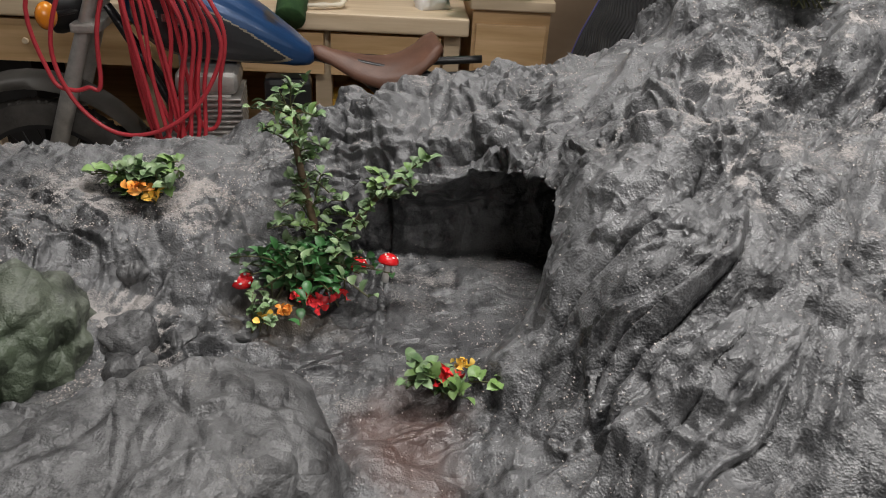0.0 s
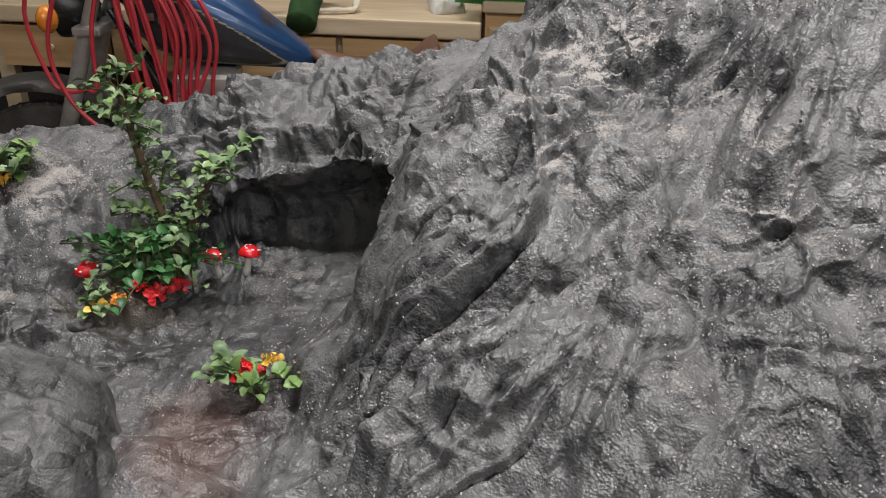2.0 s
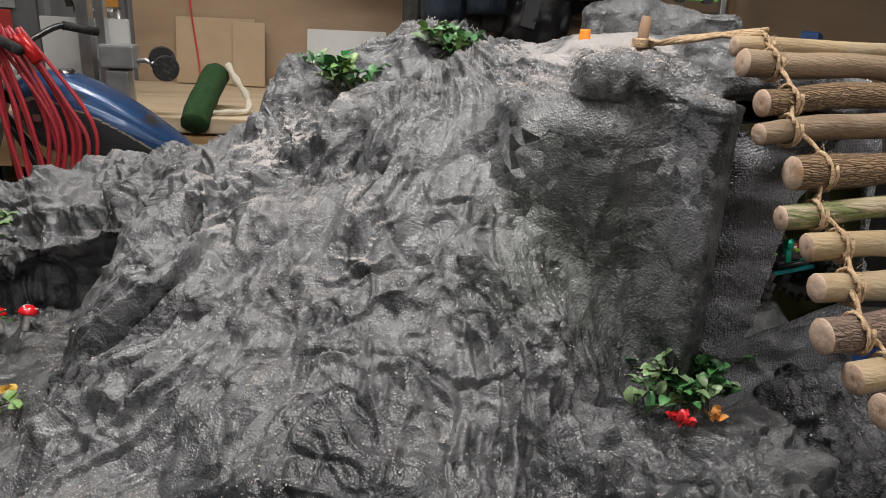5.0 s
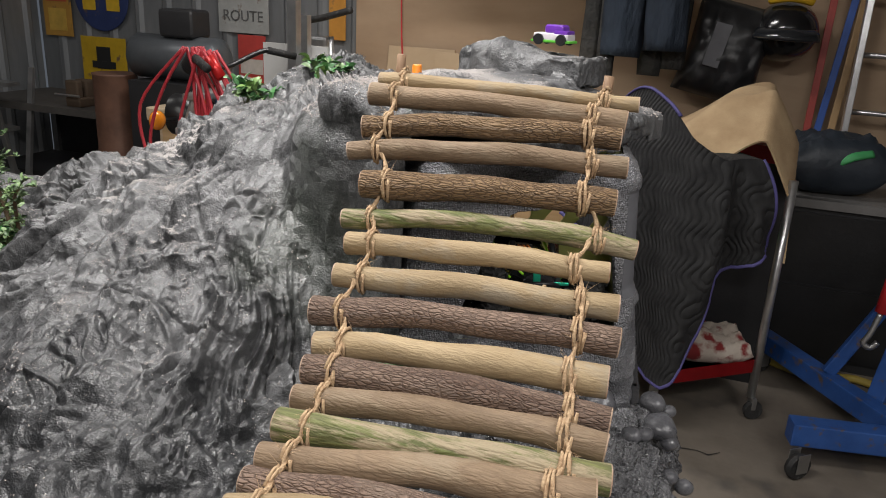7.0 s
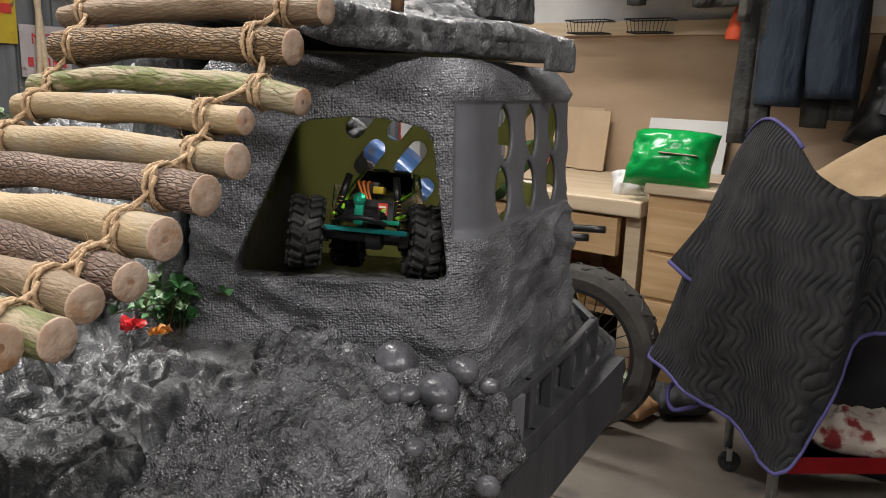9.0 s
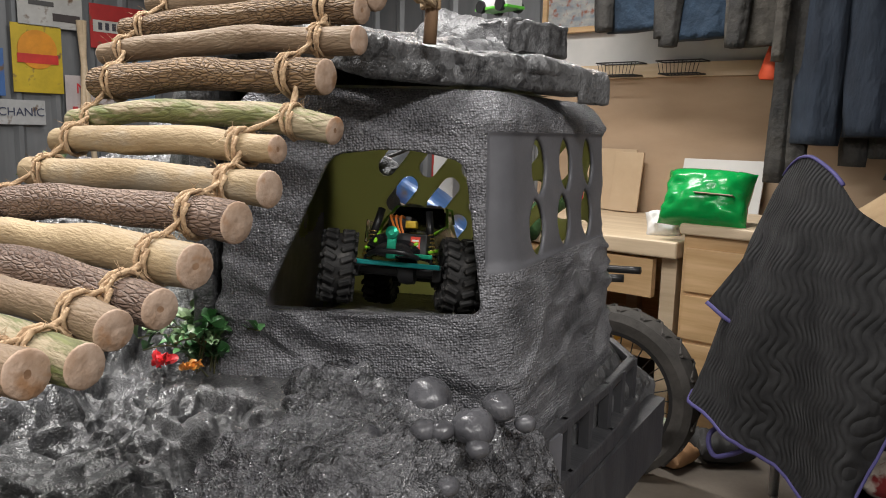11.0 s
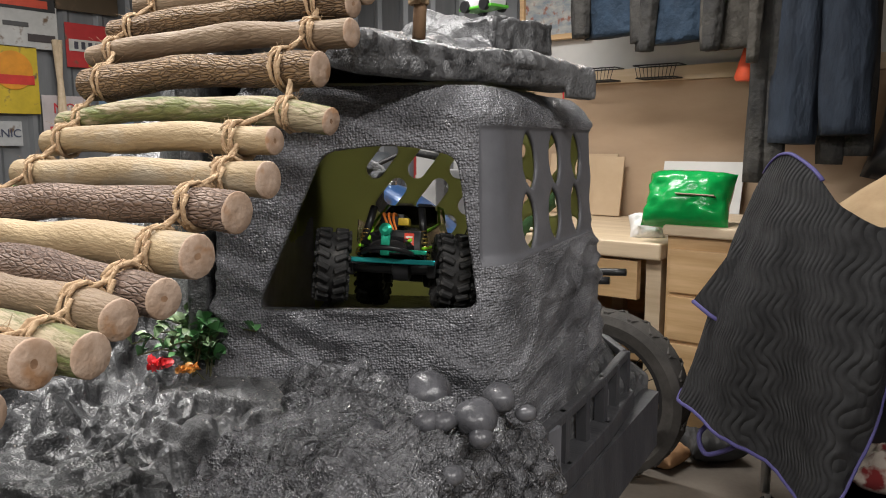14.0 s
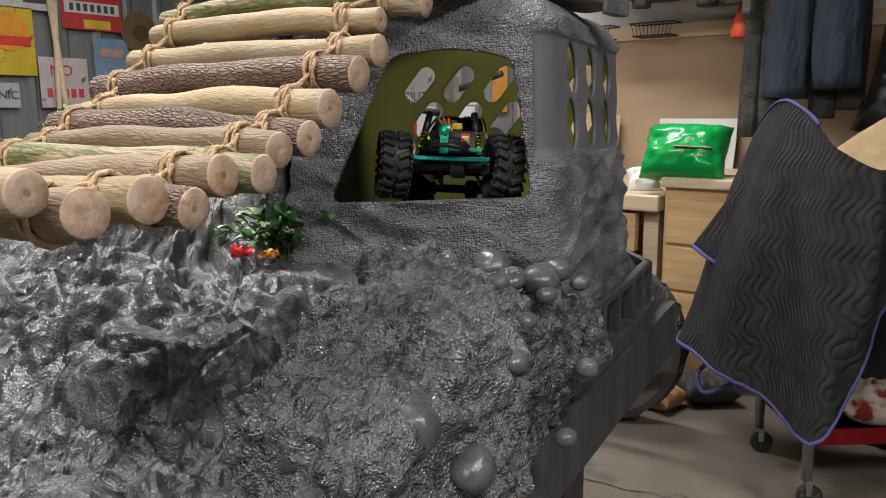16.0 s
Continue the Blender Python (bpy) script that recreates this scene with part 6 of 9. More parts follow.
# steering gear across the front axle
bm = bmesh.new()
add_box(bm, (0.007, 0.098, 0.0052), pose(FX + 0.019, 0, AZ + 0.006), 0.001)
part("steering_link", bm, TEAL, car, "teal anodised steering link")
bm = bmesh.new()
add_box(bm, (0.006, 0.040, 0.0045), pose(FX + 0.020, 0.020, AZ + 0.016), 0.001)
add_box(bm, (0.0055, 0.010, 0.030), pose(FX + 0.022, -0.003, AZ + 0.026), 0.002)
add_lathe(bm, [(0.0065, -0.003), (0.0065, 0.003), (0.003, 0.0045)], 14, pose(FX + 0.024, -0.003, AZ + 0.038, 0, 90, 0))
part("servo_horn", bm, plain("green_anodised", (0.02, 0.36, 0.22), 0.3, 0.7), car, "green anodised servo horn")
bm = bmesh.new()
add_box(bm, (0.022, 0.044, 0.026), pose(FX + 0.004, 0.010, AZ + 0.026), 0.0015)
part("servo", bm, BLACK_PL, car)
bm = bmesh.new()
add_box(bm, (0.0006, 0.010, 0.018), pose(FX + 0.0155, 0.020, AZ + 0.027))
part("servo_label", bm, plain("red_label", (0.7, 0.06, 0.03), 0.5), car, "small red printed label")
for k in range(3):
    bm = bmesh.new()
    add_box(bm, (0.0004, 0.007, 0.0018), pose(FX + 0.0161, 0.020, AZ + 0.022 + 0.005 * k))
    part("label_bar", bm, MUSH_WHITE, car)
for s in (-1, 1):
    for x0, x1 in ((FX - 0.01, 0.02), (RX + 0.01, -0.02)):
        bm = bmesh.new()
        add_tube(bm, [(x0, s * 0.030, AZ), (x1, s * 0.022, AZ + 0.012)], 0.0024, 8)
        part("lower_link", bm, TEAL, car, "teal suspension link", smooth=True)
for x, lean in ((FX, -0.016), (RX, 0.018)):
    for s in (-1, 1):
        a, b = Vector((x, s * 0.036, AZ + 0.008)), Vector((x + lean, s * 0.026, AZ + 0.066))
        bm = bmesh.new()
        add_tube(bm, [a, a.lerp(b, 0.45)], 0.0016, 8)
        add_tube(bm, [a.lerp(b, 0.45), b], 0.0042, 10)
        shock = part("shock", bm, BLACK_PL, car, smooth=True)
        bm = bmesh.new()
        coil = []
        d = (b - a).normalized()
        u = d.orthogonal().normalized()
        v = d.cross(u)
        for k in range(60):
            t = k / 59
            coil.append(a.lerp(b, 0.05 + 0.5 * t) + (u * math.cos(t * 44) + v * math.sin(t * 44)) * 0.0043)
        add_tube(bm, coil, 0.0008, 5)
        part("spring", bm, GOLD, shock, "gold coil spring", smooth=True)
bm = bmesh.new()
for s in (-1, 1):
    add_box(bm, (0.17, 0.004, 0.016), pose(0, s * 0.019, AZ + 0.030), 0.001)
for x in (-0.06, 0.0, 0.06):
    add_box(bm, (0.012, 0.040, 0.010), pose(x, 0, AZ + 0.030), 0.001)
add_box(bm, (0.05, 0.036, 0.022), pose(0.045, 0, AZ + 0.036), 0.002)
part("chassis", bm, BLACK_PL, car)
bm = bmesh.new()
add_box(bm, (0.030, 0.026, 0.016), pose(0.062, -0.008, AZ + 0.053), 0.001)
part("speed_control", bm, BLACK_PL, car)
bm = bmesh.new()
add_box(bm, (0.012, 0.012, 0.008), pose(0.078, 0.006, AZ + 0.052), 0.001)
part("connector", bm, plain("yellow_plastic", (0.8, 0.55, 0.03), 0.45), car, "yellow battery plug")
for k in range(3):
    bm = bmesh.new()
    add_tube(bm, smooth_path([(0.05, -0.01 + 0.006 * k, AZ + 0.052), (0.085, -0.016 + 0.006 * k, AZ + 0.060), (0.105, -0.008 + 0.004 * k, AZ + 0.048), (0.108, 0.002 + 0.003 * k, AZ + 0.030)], 5), 0.0014, 6)
    part("wire", bm, ORANGE_WIRE, car, "orange servo wire", smooth=True)
# body shell: hood, cab with windows, tail
sections = [(0.128, 0.020, 0.046, 0.060), (0.110, 0.033, 0.044, 0.070), (0.060, 0.040, 0.036, 0.080), (0.030, 0.043, 0.034, 0.088), (-0.005, 0.042, 0.034, 0.112), (-0.045, 0.041, 0.034, 0.116), (-0.075, 0.040, 0.038, 0.104), (-0.110, 0.034, 0.050, 0.082), (-0.128, 0.030, 0.056, 0.076)]
bm = bmesh.new()
rings = []
for x, hw, z0, z1 in sections:
    top_w = hw * (0.70 if z1 > 0.1 else 0.82)
    prof = [(-hw, z0), (-hw, z0 + (z1 - z0) * 0.55), (-top_w, z1 - 0.003), (-top_w * 0.6, z1), (top_w * 0.6, z1), (top_w, z1 - 0.003), (hw, z0 + (z1 - z0) * 0.55), (hw, z0)]
    rings.append([bm.verts.new((x, y, z + 0.006)) for y, z in prof])
for a, b in zip(rings, rings[1:]):
    for k in range(7):
        bm.faces.new((a[k], a[k + 1], b[k + 1], b[k]))
bm.faces.new(rings[0][::-1])
bm.faces.new(rings[-1])
bmesh.ops.recalc_face_normals(bm, faces=bm.faces)
body = part("body", bm, BLACK_SHINY, car, "glossy black body shell", smooth=True, sharp=20)
for s in (-1, 1):
    bm = bmesh.new()
    add_tube(bm, [(0.126, s * 0.021, 0.066), (0.030, s * 0.0375, 0.0955), (-0.004, s * 0.0305, 0.119), (-0.045, s * 0.030, 0.123), (-0.078, s * 0.029, 0.110)], 0.0017, 6)
    add_tube(bm, [(0.112, s * 0.0338, 0.060), (0.028, s * 0.0437, 0.072), (-0.030, s * 0.0425, 0.062), (-0.078, s * 0.0405, 0.072)], 0.0017, 6)
    part("stripe", bm, LIME, body, "lime green stripe", smooth=True)
    bm = slab_from([(0.020, 0.074), (-0.045, 0.070), (-0.042, 0.104), (-0.008, 0.104)], 0.001, pose(0, s * 0.0428, 0.0, -14 * s, 0, 0))
    part("side_window", bm, GLASSY, body)
    bm = bmesh.new()
    for k in range(4):
        add_box(bm, (0.002, 0.0004, 0.008), pose(0.006 - 0.006 * k, s * 0.0442, 0.066))
    part("lettering_bars", bm, plain("red_print", (0.55, 0.02, 0.06), 0.4), body, "illegible red lettering")
bm = bmesh.new()
a, b, c, d = (0.029, -0.033, 0.0965), (0.029, 0.033, 0.0965), (-0.003, 0.027, 0.1195), (-0.003, -0.027, 0.1195)
vs = [bm.verts.new(p) for p in (a, b, c, d)]
bm.faces.new(vs)
bmesh.ops.solidify(bm, geom=list(bm.faces), thickness=0.0008)
part("windscreen", bm, GLASSY, body, "smoked windscreen")
for k in (-1, 1):
    bm = bmesh.new()
    add_box(bm, (0.026, 0.020, 0.0016), pose(-0.025, k * 0.0125, 0.1232, 0, 3, 0), 0.0006)
    for i in range(5):
        for j in range(4):
            add_box(bm, (0.003, 0.003, 0.0022), pose(-0.035 + 0.005 * i, k * 0.0125 - 0.0066 + 0.0044 * j, 0.1234))
    part("roof_vent", bm, GREY_MESH, body, "pale grey roof vent")
bm = bmesh.new()
add_box(bm, (0.020, 0.030, 0.006), pose(-0.122, 0, 0.086, 0, -25, 0), 0.0015)
part("tail_panel", bm, GREY_MESH, body)
bm = bmesh.new()
add_tube(bm, smooth_path([(0.128, -0.026, 0.052), (0.142, -0.012, 0.056), (0.142, 0.012, 0.056), (0.128, 0.026, 0.052)], 4), 0.0028, 8)
part("bumper", bm, BLACK_PL, car, "black front bumper", smooth=True)

# ---------------- tiny toy car on the rock block ----------------
toy = thing("toy_car", (0.712, 0.292, 1.4725), "tiny purple, white and green toy car on the rock block", "toy car", turn=168)
TP, TW, TG = plain("toy_purple", (0.16, 0.04, 0.42), 0.3, coat=0.4), plain("toy_white", (0.7, 0.66, 0.7), 0.35), plain("toy_green", (0.12, 0.5, 0.05), 0.35)
bm = bmesh.new()
add_box(bm, (0.056, 0.030, 0.012), pose(0, 0, 0.012), 0.004, 3)
part("body", bm, TW, toy, "white lower body", smooth=True)
bm = bmesh.new()
add_box(bm, (0.030, 0.026, 0.013), pose(-0.004, 0, 0.0235), 0.005, 3)
add_box(bm, (0.022, 0.029, 0.008), pose(-0.016, 0, 0.018), 0.003, 2)
part("cabin", bm, TP, toy, "purple cabin", smooth=True)
bm = bmesh.new()
add_box(bm, (0.062, 0.032, 0.004), pose(0, 0, 0.006), 0.0015)
part("chassis", bm, TG, toy, "green chassis")
for x in (-0.018, 0.018):
    for s in (-1, 1):
        bm = bmesh.new()
        add_lathe(bm, [(0.003, -0.003), (0.0078, -0.003), (0.0082, 0), (0.0078, 0.003), (0.003, 0.003)], 16, pose(x, s * 0.0155, 0.0085, 90, 0, 0))
        part("wheel", bm, BLACK_PL, toy, "black wheel", smooth=True)
# ---------------- workbench and what lies on it ----------------
bench = thing("workbench", (-1.0, 3.15, 0), "long pine workbench with drawers against the wall", "workbench")
BX, BY = -1.0, 3.15
bm = bmesh.new()
add_box(bm, (2.17, 1.09, 0.075), pose(-1.02 - BX, 3.135 - BY, 0.828), 0.012, 3)
part("worktop", bm, PINE, bench)
part("back_rail", boxed(-2.1 - BX, 0.05 - BX, 3.62 - BY, 3.66 - BY, 0.0, 0.79), BEECH, bench)
for lx in (-2.06, -1.3, -0.56, 0.0):
    for ly in (2.72, 3.58):
        part("leg", boxed(lx - BX - 0.035, lx - BX + 0.035, ly - BY - 0.035, ly - BY + 0.035, 0, 0.79), PINE, bench)
for k in range(4):
    x0 = -2.02 + 0.50 * k
    d = part("drawer_front", boxed(x0 - BX, x0 + 0.47 - BX, 2.618 - BY, 2.66 - BY, 0.60, 0.775), BEECH, bench)
    bm = bmesh.new()
    add_lathe(bm, [(0.006, 0), (0.006, 0.012), (0.014, 0.018), (0.012, 0.026)], 12, pose(x0 + 0.235 - BX, 2.618 - BY, 0.69, 90, 0, 0))
    part("knob", bm, PINE, d, smooth=True)
part("lower_shelf", boxed(-2.05 - BX, 0.02 - BX, 2.75 - BY, 3.6 - BY, 0.28, 0.31), BEECH, bench)
cab = thing("drawer_unit", (0.245, 2.945, 0), "varnished wooden drawer unit with a pine top", "cabinet")
cab.scale = (1, 1, 1.055)
part("carcass", boxed(-0.165, 0.165, -0.31, 0.32, 0.0, 0.855), BEECH, cab)
bm = bmesh.new()
add_box(bm, (0.36, 0.68, 0.045), pose(0, 0.0, 0.878), 0.012, 3)
part("top", bm, PINE, cab, smooth=True)
for z0, z1 in ((0.62, 0.80), (0.42, 0.605), (0.21, 0.405), (0.03, 0.195)):
    bm = bmesh.new()
    add_box(bm, (0.30, 0.02, z1 - z0), pose(0, -0.318, (z0 + z1) / 2), 0.004)
    part("drawer_front", bm, BEECH, cab)


def pillow(name, size, m, material, label, category, seed=0, crease=0.12, seam=True, group=""):
    """A filled bag: a pillow form with gathered ends and folds."""
    bm = bmesh.new()
    bmesh.ops.create_grid(bm, x_segments=26, y_segments=18, size=0.5)
    lowv = {}
    for v in list(bm.verts):
        lowv[v] = bm.verts.new(v.co)
    for f in list(bm.faces):
        bm.faces.new([lowv[v] for v in reversed(f.verts)])
    for v, w in lowv.items():
        u, t = v.co.x * 2, v.co.y * 2
        b = max(0.0, (1 - abs(u) ** 3.5)) ** 0.5 * max(0.0, (1 - abs(t) ** 3.0)) ** 0.5
        pinch = 1 - 0.10 * (1 - abs(t)) * abs(u) ** 4
        q = Vector((u * 3, t * 3, seed))
        fold = crease * (noise.noise(q * 1.2) + 0.5 * noise.noise(q * 3.1)) * (0.3 + 0.7 * abs(u) ** 2)
        x, y = u * size[0] / 2 * pinch, t * size[1] / 2
        v.co = Vector((x, y, size[2] * (0.5 + 0.5 * b + fold * b)))
        w.co = Vector((x, y, size[2] * (0.5 - 0.5 * b)))
    bmesh.ops.remove_doubles(bm, verts=bm.verts, dist=0.0005)
    ob = part(name, bm, material, None, smooth=True, sharp=60)
    ob.matrix_world = m
    return tagged(ob, label, category, group)


GREEN_BAG = surface("green_plastic_bag", (0.0, 0.28, 0.05), (0.01, 0.42, 0.09), scale=5, rough=(0.14, 0.3), bump=0.4, bump_scale=14, deep=0.01)
bag = pillow("plastic_bag", (0.38, 0.26, 0.22), pose(0.135, 2.80, 1.0, 62, 0, 2), GREEN_BAG, "shiny green plastic bag standing on the bench top", "bag", 3, 0.2)
bm = bmesh.new()
add_box(bm, (0.16, 0.004, 0.05), pose(0.06, -0.02, 0.215, 14, 4, 0), 0.001)
part("label_patch", bm, plain("pink_print", (0.6, 0.35, 0.3), 0.4), bag, "pale pink printed patch")
bm = bmesh.new()
add_lathe(bm, [(0.001, 0.001), (0.028, 0.0), (0.028, 0.002)], 18, pose(0.06, -0.105, 0.15, 62, 0, 0))
part("badge", bm, plain("lime_print", (0.35, 0.6, 0.05), 0.4), bag, "lime printed badge")
pillow("paper_bag", (0.16, 0.14, 0.12), pose(-0.12, 2.86, 0.867, 50, 0, 30), plain("white_paper", (0.75, 0.74, 0.72), 0.6), "crumpled white paper bag on the bench", "bag", 9, 0.3)


def leaning_board(name, x0, x1, z0, z1, y0, y1, material, label):
    """A flat panel whose foot stands at y0 and whose head leans at y1."""
    bm = bmesh.new()
    h = z1 - z0
    tilt = math.degrees(math.atan2(y1 - y0, h))
    add_box(bm, (x1 - x0, 0.012, h), pose((x0 + x1) / 2, (y0 + y1) / 2, (z0 + z1) / 2, -tilt, 0, 0), 0.002)
    return tagged(part(name, bm, material), label, "panel")


leaning_board("white_panel", -0.345, 0.10, 0.869, 1.20, 3.58, 3.66, WHITE_WALL, "white board leaning on the wall behind the bench")
leaning_board("cardboard_sheet", -1.09, -0.64, 0.869, 1.235, 3.62, 3.675, CARD, "pale cardboard sheet leaning on the fibreboard wall")
leaning_board("cardboard_sheet", -0.76, -0.58, 0.869, 1.22, 3.58, 3.64, CARD, "narrow cardboard sheet leaning behind the bench")
CLOTH_GREEN = surface("dark_green_felt", (0.012, 0.045, 0.012), (0.03, 0.08, 0.02), scale=30, rough=(0.85, 1.0), bump=0.4, bump_scale=200)
roll = thing("felt_roll", (-0.70, 2.62, 0.87), "rolled dark green felt leaning on the bench edge", "cloth roll")
bm = bmesh.new()
rings = add_tube(bm, smooth_path([(0.022, -0.075, -0.03), (0.025, 0.0, 0.025), (0.03, 0.12, 0.085), (0.04, 0.26, 0.15)], 5), 0.062, 22)
for i, ring in enumerate(rings):
    c = sum((v.co for v in ring), Vector()) / len(ring)
    for k, v in enumerate(ring):
        v.co = c + (v.co - c) * (1 + 0.10 * noise.noise(Vector((k * 0.5, i * 0.35, 4.0))))
part("roll", bm, CLOTH_GREEN, roll, smooth=True, sharp=60)
COTTON = plain("cream_cotton", (0.66, 0.60, 0.48), 0.9)
bm = bmesh.new()
add_tube(bm, smooth_path([(-0.600, 2.86, 1.07), (-0.535, 2.76, 1.01), (-0.485, 2.73, 0.945), (-0.475, 2.70, 0.888), (-0.53, 2.66, 0.884), (-0.63, 2.63, 0.884)], 6), [0.016 + 0.004 * math.sin(1.3 * k) for k in range(31)], 8, squash=0.6)
tagged(part("cotton_strap", bm, COTTON, smooth=True), "cream cotton strap hanging beside the felt roll", "strap")
box_y = thing("parts_box", (-0.42, 2.82, 0.31), "yellow cardboard parts box on the lower shelf", "box")
bm = bmesh.new()
add_box(bm, (0.24, 0.2, 0.15), pose(0, 0, 0.075), 0.004)
part("carton", bm, plain("yellow_card", (0.62, 0.36, 0.05), 0.7), box_y)
part("lid_tape", boxed(-0.02, 0.02, -0.101, 0.101, 0.151, 0.153), CARD, box_y)
for k, (bx, col) in enumerate(((0.0, (0.55, 0.05, 0.05)), (-0.06, (0.5, 0.25, 0.1)), (-0.12, (0.12, 0.12, 0.14)))):
    tin = thing("tin", (bx, 2.78, 0.31), "small paint tin standing on the lower shelf", "tin", "paint tins")
    part("can", lathe([(0.026, 0), (0.026, 0.11), (0.024, 0.114)], 18), plain("tin_paint", col, 0.35), tin, smooth=True)
    part("lid", lathe([(0.023, 0.114), (0.025, 0.116), (0.025, 0.12), (0.02, 0.121)], 18), STEEL, tin, smooth=True)
# white machine with a caster beside the bench
rig = thing("tool_rig", (-1.12, 2.58, 0), "white panel rig on an aluminium post with a black wheel", "machine")
part("post", boxed(-0.03, 0.02, -0.02, 0.03, 0, 1.55), ALU, rig)
part("post", boxed(0.05, 0.085, -0.02, 0.02, 0, 1.42), ALU, rig)
part("panel", boxed(-0.22, 0.16, 0.05, 0.065, 0.62, 1.27), WHITE_WALL, rig)
bm = bmesh.new()
add_box(bm, (0.15, 0.08, 0.10), pose(0.13, 0.0, 1.12), 0.01)
add_box(bm, (0.10, 0.06, 0.16), pose(0.12, 0.0, 0.98), 0.008)
part("bracket", bm, plain("grey_casting", (0.4, 0.4, 0.4), 0.4, 0.5), rig)
for s in (0, 1):
    bm = bmesh.new()
    add_lathe(bm, [(0.02, -0.012), (0.052, -0.012), (0.057, 0), (0.052, 0.012), (0.02, 0.012)], 22, pose(0.325 - 0.02 * s, 0.02 * s, 1.075 + 0.035 * s, 90, 0, 25))
    part("wheel", bm, RUBBER, rig, smooth=True)
bm = bmesh.new()
add_tube(bm, [(0.15, 0, 1.10), (0.24, 0, 1.105), (0.325, 0, 1.075)], 0.012, 8)
part("wheel_arm", bm, ALU, rig, smooth=True)
bm = bmesh.new()
add_tube(bm, smooth_path([(-1.02, 3.675, 1.655), (-1.0, 3.66, 1.3), (-0.96, 3.62, 1.0), (-0.93, 3.55, 0.87), (-0.85, 3.5, 0.852)], 6), 0.005, 6)
RED_CORD = plain("red_cord", (0.62, 0.03, 0.04), 0.4)
tagged(part("wall_cord", bm, RED_CORD, smooth=True), "thin red cord hanging down the wall", "cord")

# ---------------- motorcycle ----------------
bike = thing("motorcycle", (-0.7, 1.95, 0), "old blue motorcycle with a brown saddle parked behind the course", "motorcycle")
MO = Vector((-0.7, 1.95, 0))
REAR, FRONT = Vector((0.05, 2.08, 0.325)), Vector((-1.44, 1.90, 0.335))
fwd = (FRONT - REAR)
fwd.z = 0
fwd.normalize()
lat = Vector((-fwd.y, fwd.x, 0))
yaw_b = math.degrees(math.atan2(fwd.y, fwd.x))
BLUE = surface("blue_metallic_paint", (0.015, 0.05, 0.14), (0.025, 0.085, 0.22), scale=4, rough=(0.25, 0.4), metal=0.2, bump=0.0, coat=0.35, speck=(0.05, 0.05, 0.06), speck_scale=9, speck_amount=0.1)
TANK_BLACK = plain("black_tank_panel", (0.035, 0.038, 0.042), 0.35, coat=0.2)
GOLD_LINE = plain("beige_pinstripe", (0.34, 0.30, 0.22), 0.4)
CHROME = plain("dull_chrome", (0.6, 0.6, 0.6), 0.22, 1.0)
CAST = surface("cast_aluminium", (0.42, 0.41, 0.39), (0.62, 0.60, 0.57), scale=20, rough=(0.35, 0.6), metal=0.7, bump=0.3, bump_scale=120)
LEATHER = surface("brown_leather", (0.10, 0.045, 0.028), (0.17, 0.08, 0.05), scale=10, rough=(0.4, 0.6), bump=0.4, bump_scale=140, deep=0.002)
FRAME_BLK = plain("black_frame", (0.015, 0.015, 0.016), 0.35)


def bike_at(s, l, z):
    """A place on the motorcycle: s metres ahead of the rear axle, l to its left, z up."""
    return REAR + fwd * s + lat * l + Vector((0, 0, z - REAR.z)) - MO


OLD_RUBBER = surface("dusty_tyre_rubber", (0.035, 0.032, 0.029), (0.085, 0.078, 0.07), scale=9, rough=(0.7, 0.95), bump=0.3, bump_scale=120)


def bike_wheel(s, r, width, name):
    m = Matrix.Translation(bike_at(s, 0, r)) @ pose(0, 0, 0, 0, 0, yaw_b) @ pose(0, 0, 0, 90, 0, 0)
    bm = bmesh.new()
    w = width / 2
    add_lathe(bm, [(r - 0.085, -w * 0.75), (r - 0.04, -w), (r - 0.012, -w * 0.8), (r, 0), (r - 0.012, w * 0.8), (r - 0.04, w), (r - 0.085, w * 0.75)], 48, m, closed=True)
    tyre = part("tyre", bm, OLD_RUBBER, bike, "worn dusty motorcycle tyre", smooth=True, sharp=40)
    tread = lug_mesh("tread_block", (0.018, 0.012, w * 1.35), 0.002)
    tread.materials[0] = OLD_RUBBER
    for k in range(44):
        ob = new("tread_block", tread)
        ob.parent = tyre
        ob.matrix_local = m @ pose(0, 0, 0, 0, 0, 360 * k / 44) @ pose(r - 0.0105, 0, 0, 24 if k % 2 else -24, 0, 0)
    bm = bmesh.new()
    add_lathe(bm, [(r - 0.10, -w * 0.72), (r - 0.075, -w * 0.75), (r - 0.075, w * 0.75), (r - 0.10, w * 0.72)], 40, m, closed=True)
    add_lathe(bm, [(0.02, -0.06), (0.05, -0.05), (0.05, 0.05), (0.02, 0.06)], 20, m)
    for k in range(30):
        a = 2 * math.pi * k / 30
        p0 = m @ Vector((0.045 * math.cos(a + 0.5), 0.045 * math.sin(a + 0.5), 0.035 * (1 if k % 2 else -1)))
        p1 = m @ Vector(((r - 0.09) * math.cos(a), (r - 0.09) * math.sin(a), 0))
        add_tube(bm, [p0, p1], 0.0025, 4, caps=False)
    part("rim", bm, FRAME_BLK, tyre, "spoked rim", smooth=True, sharp=40)
    return tyre


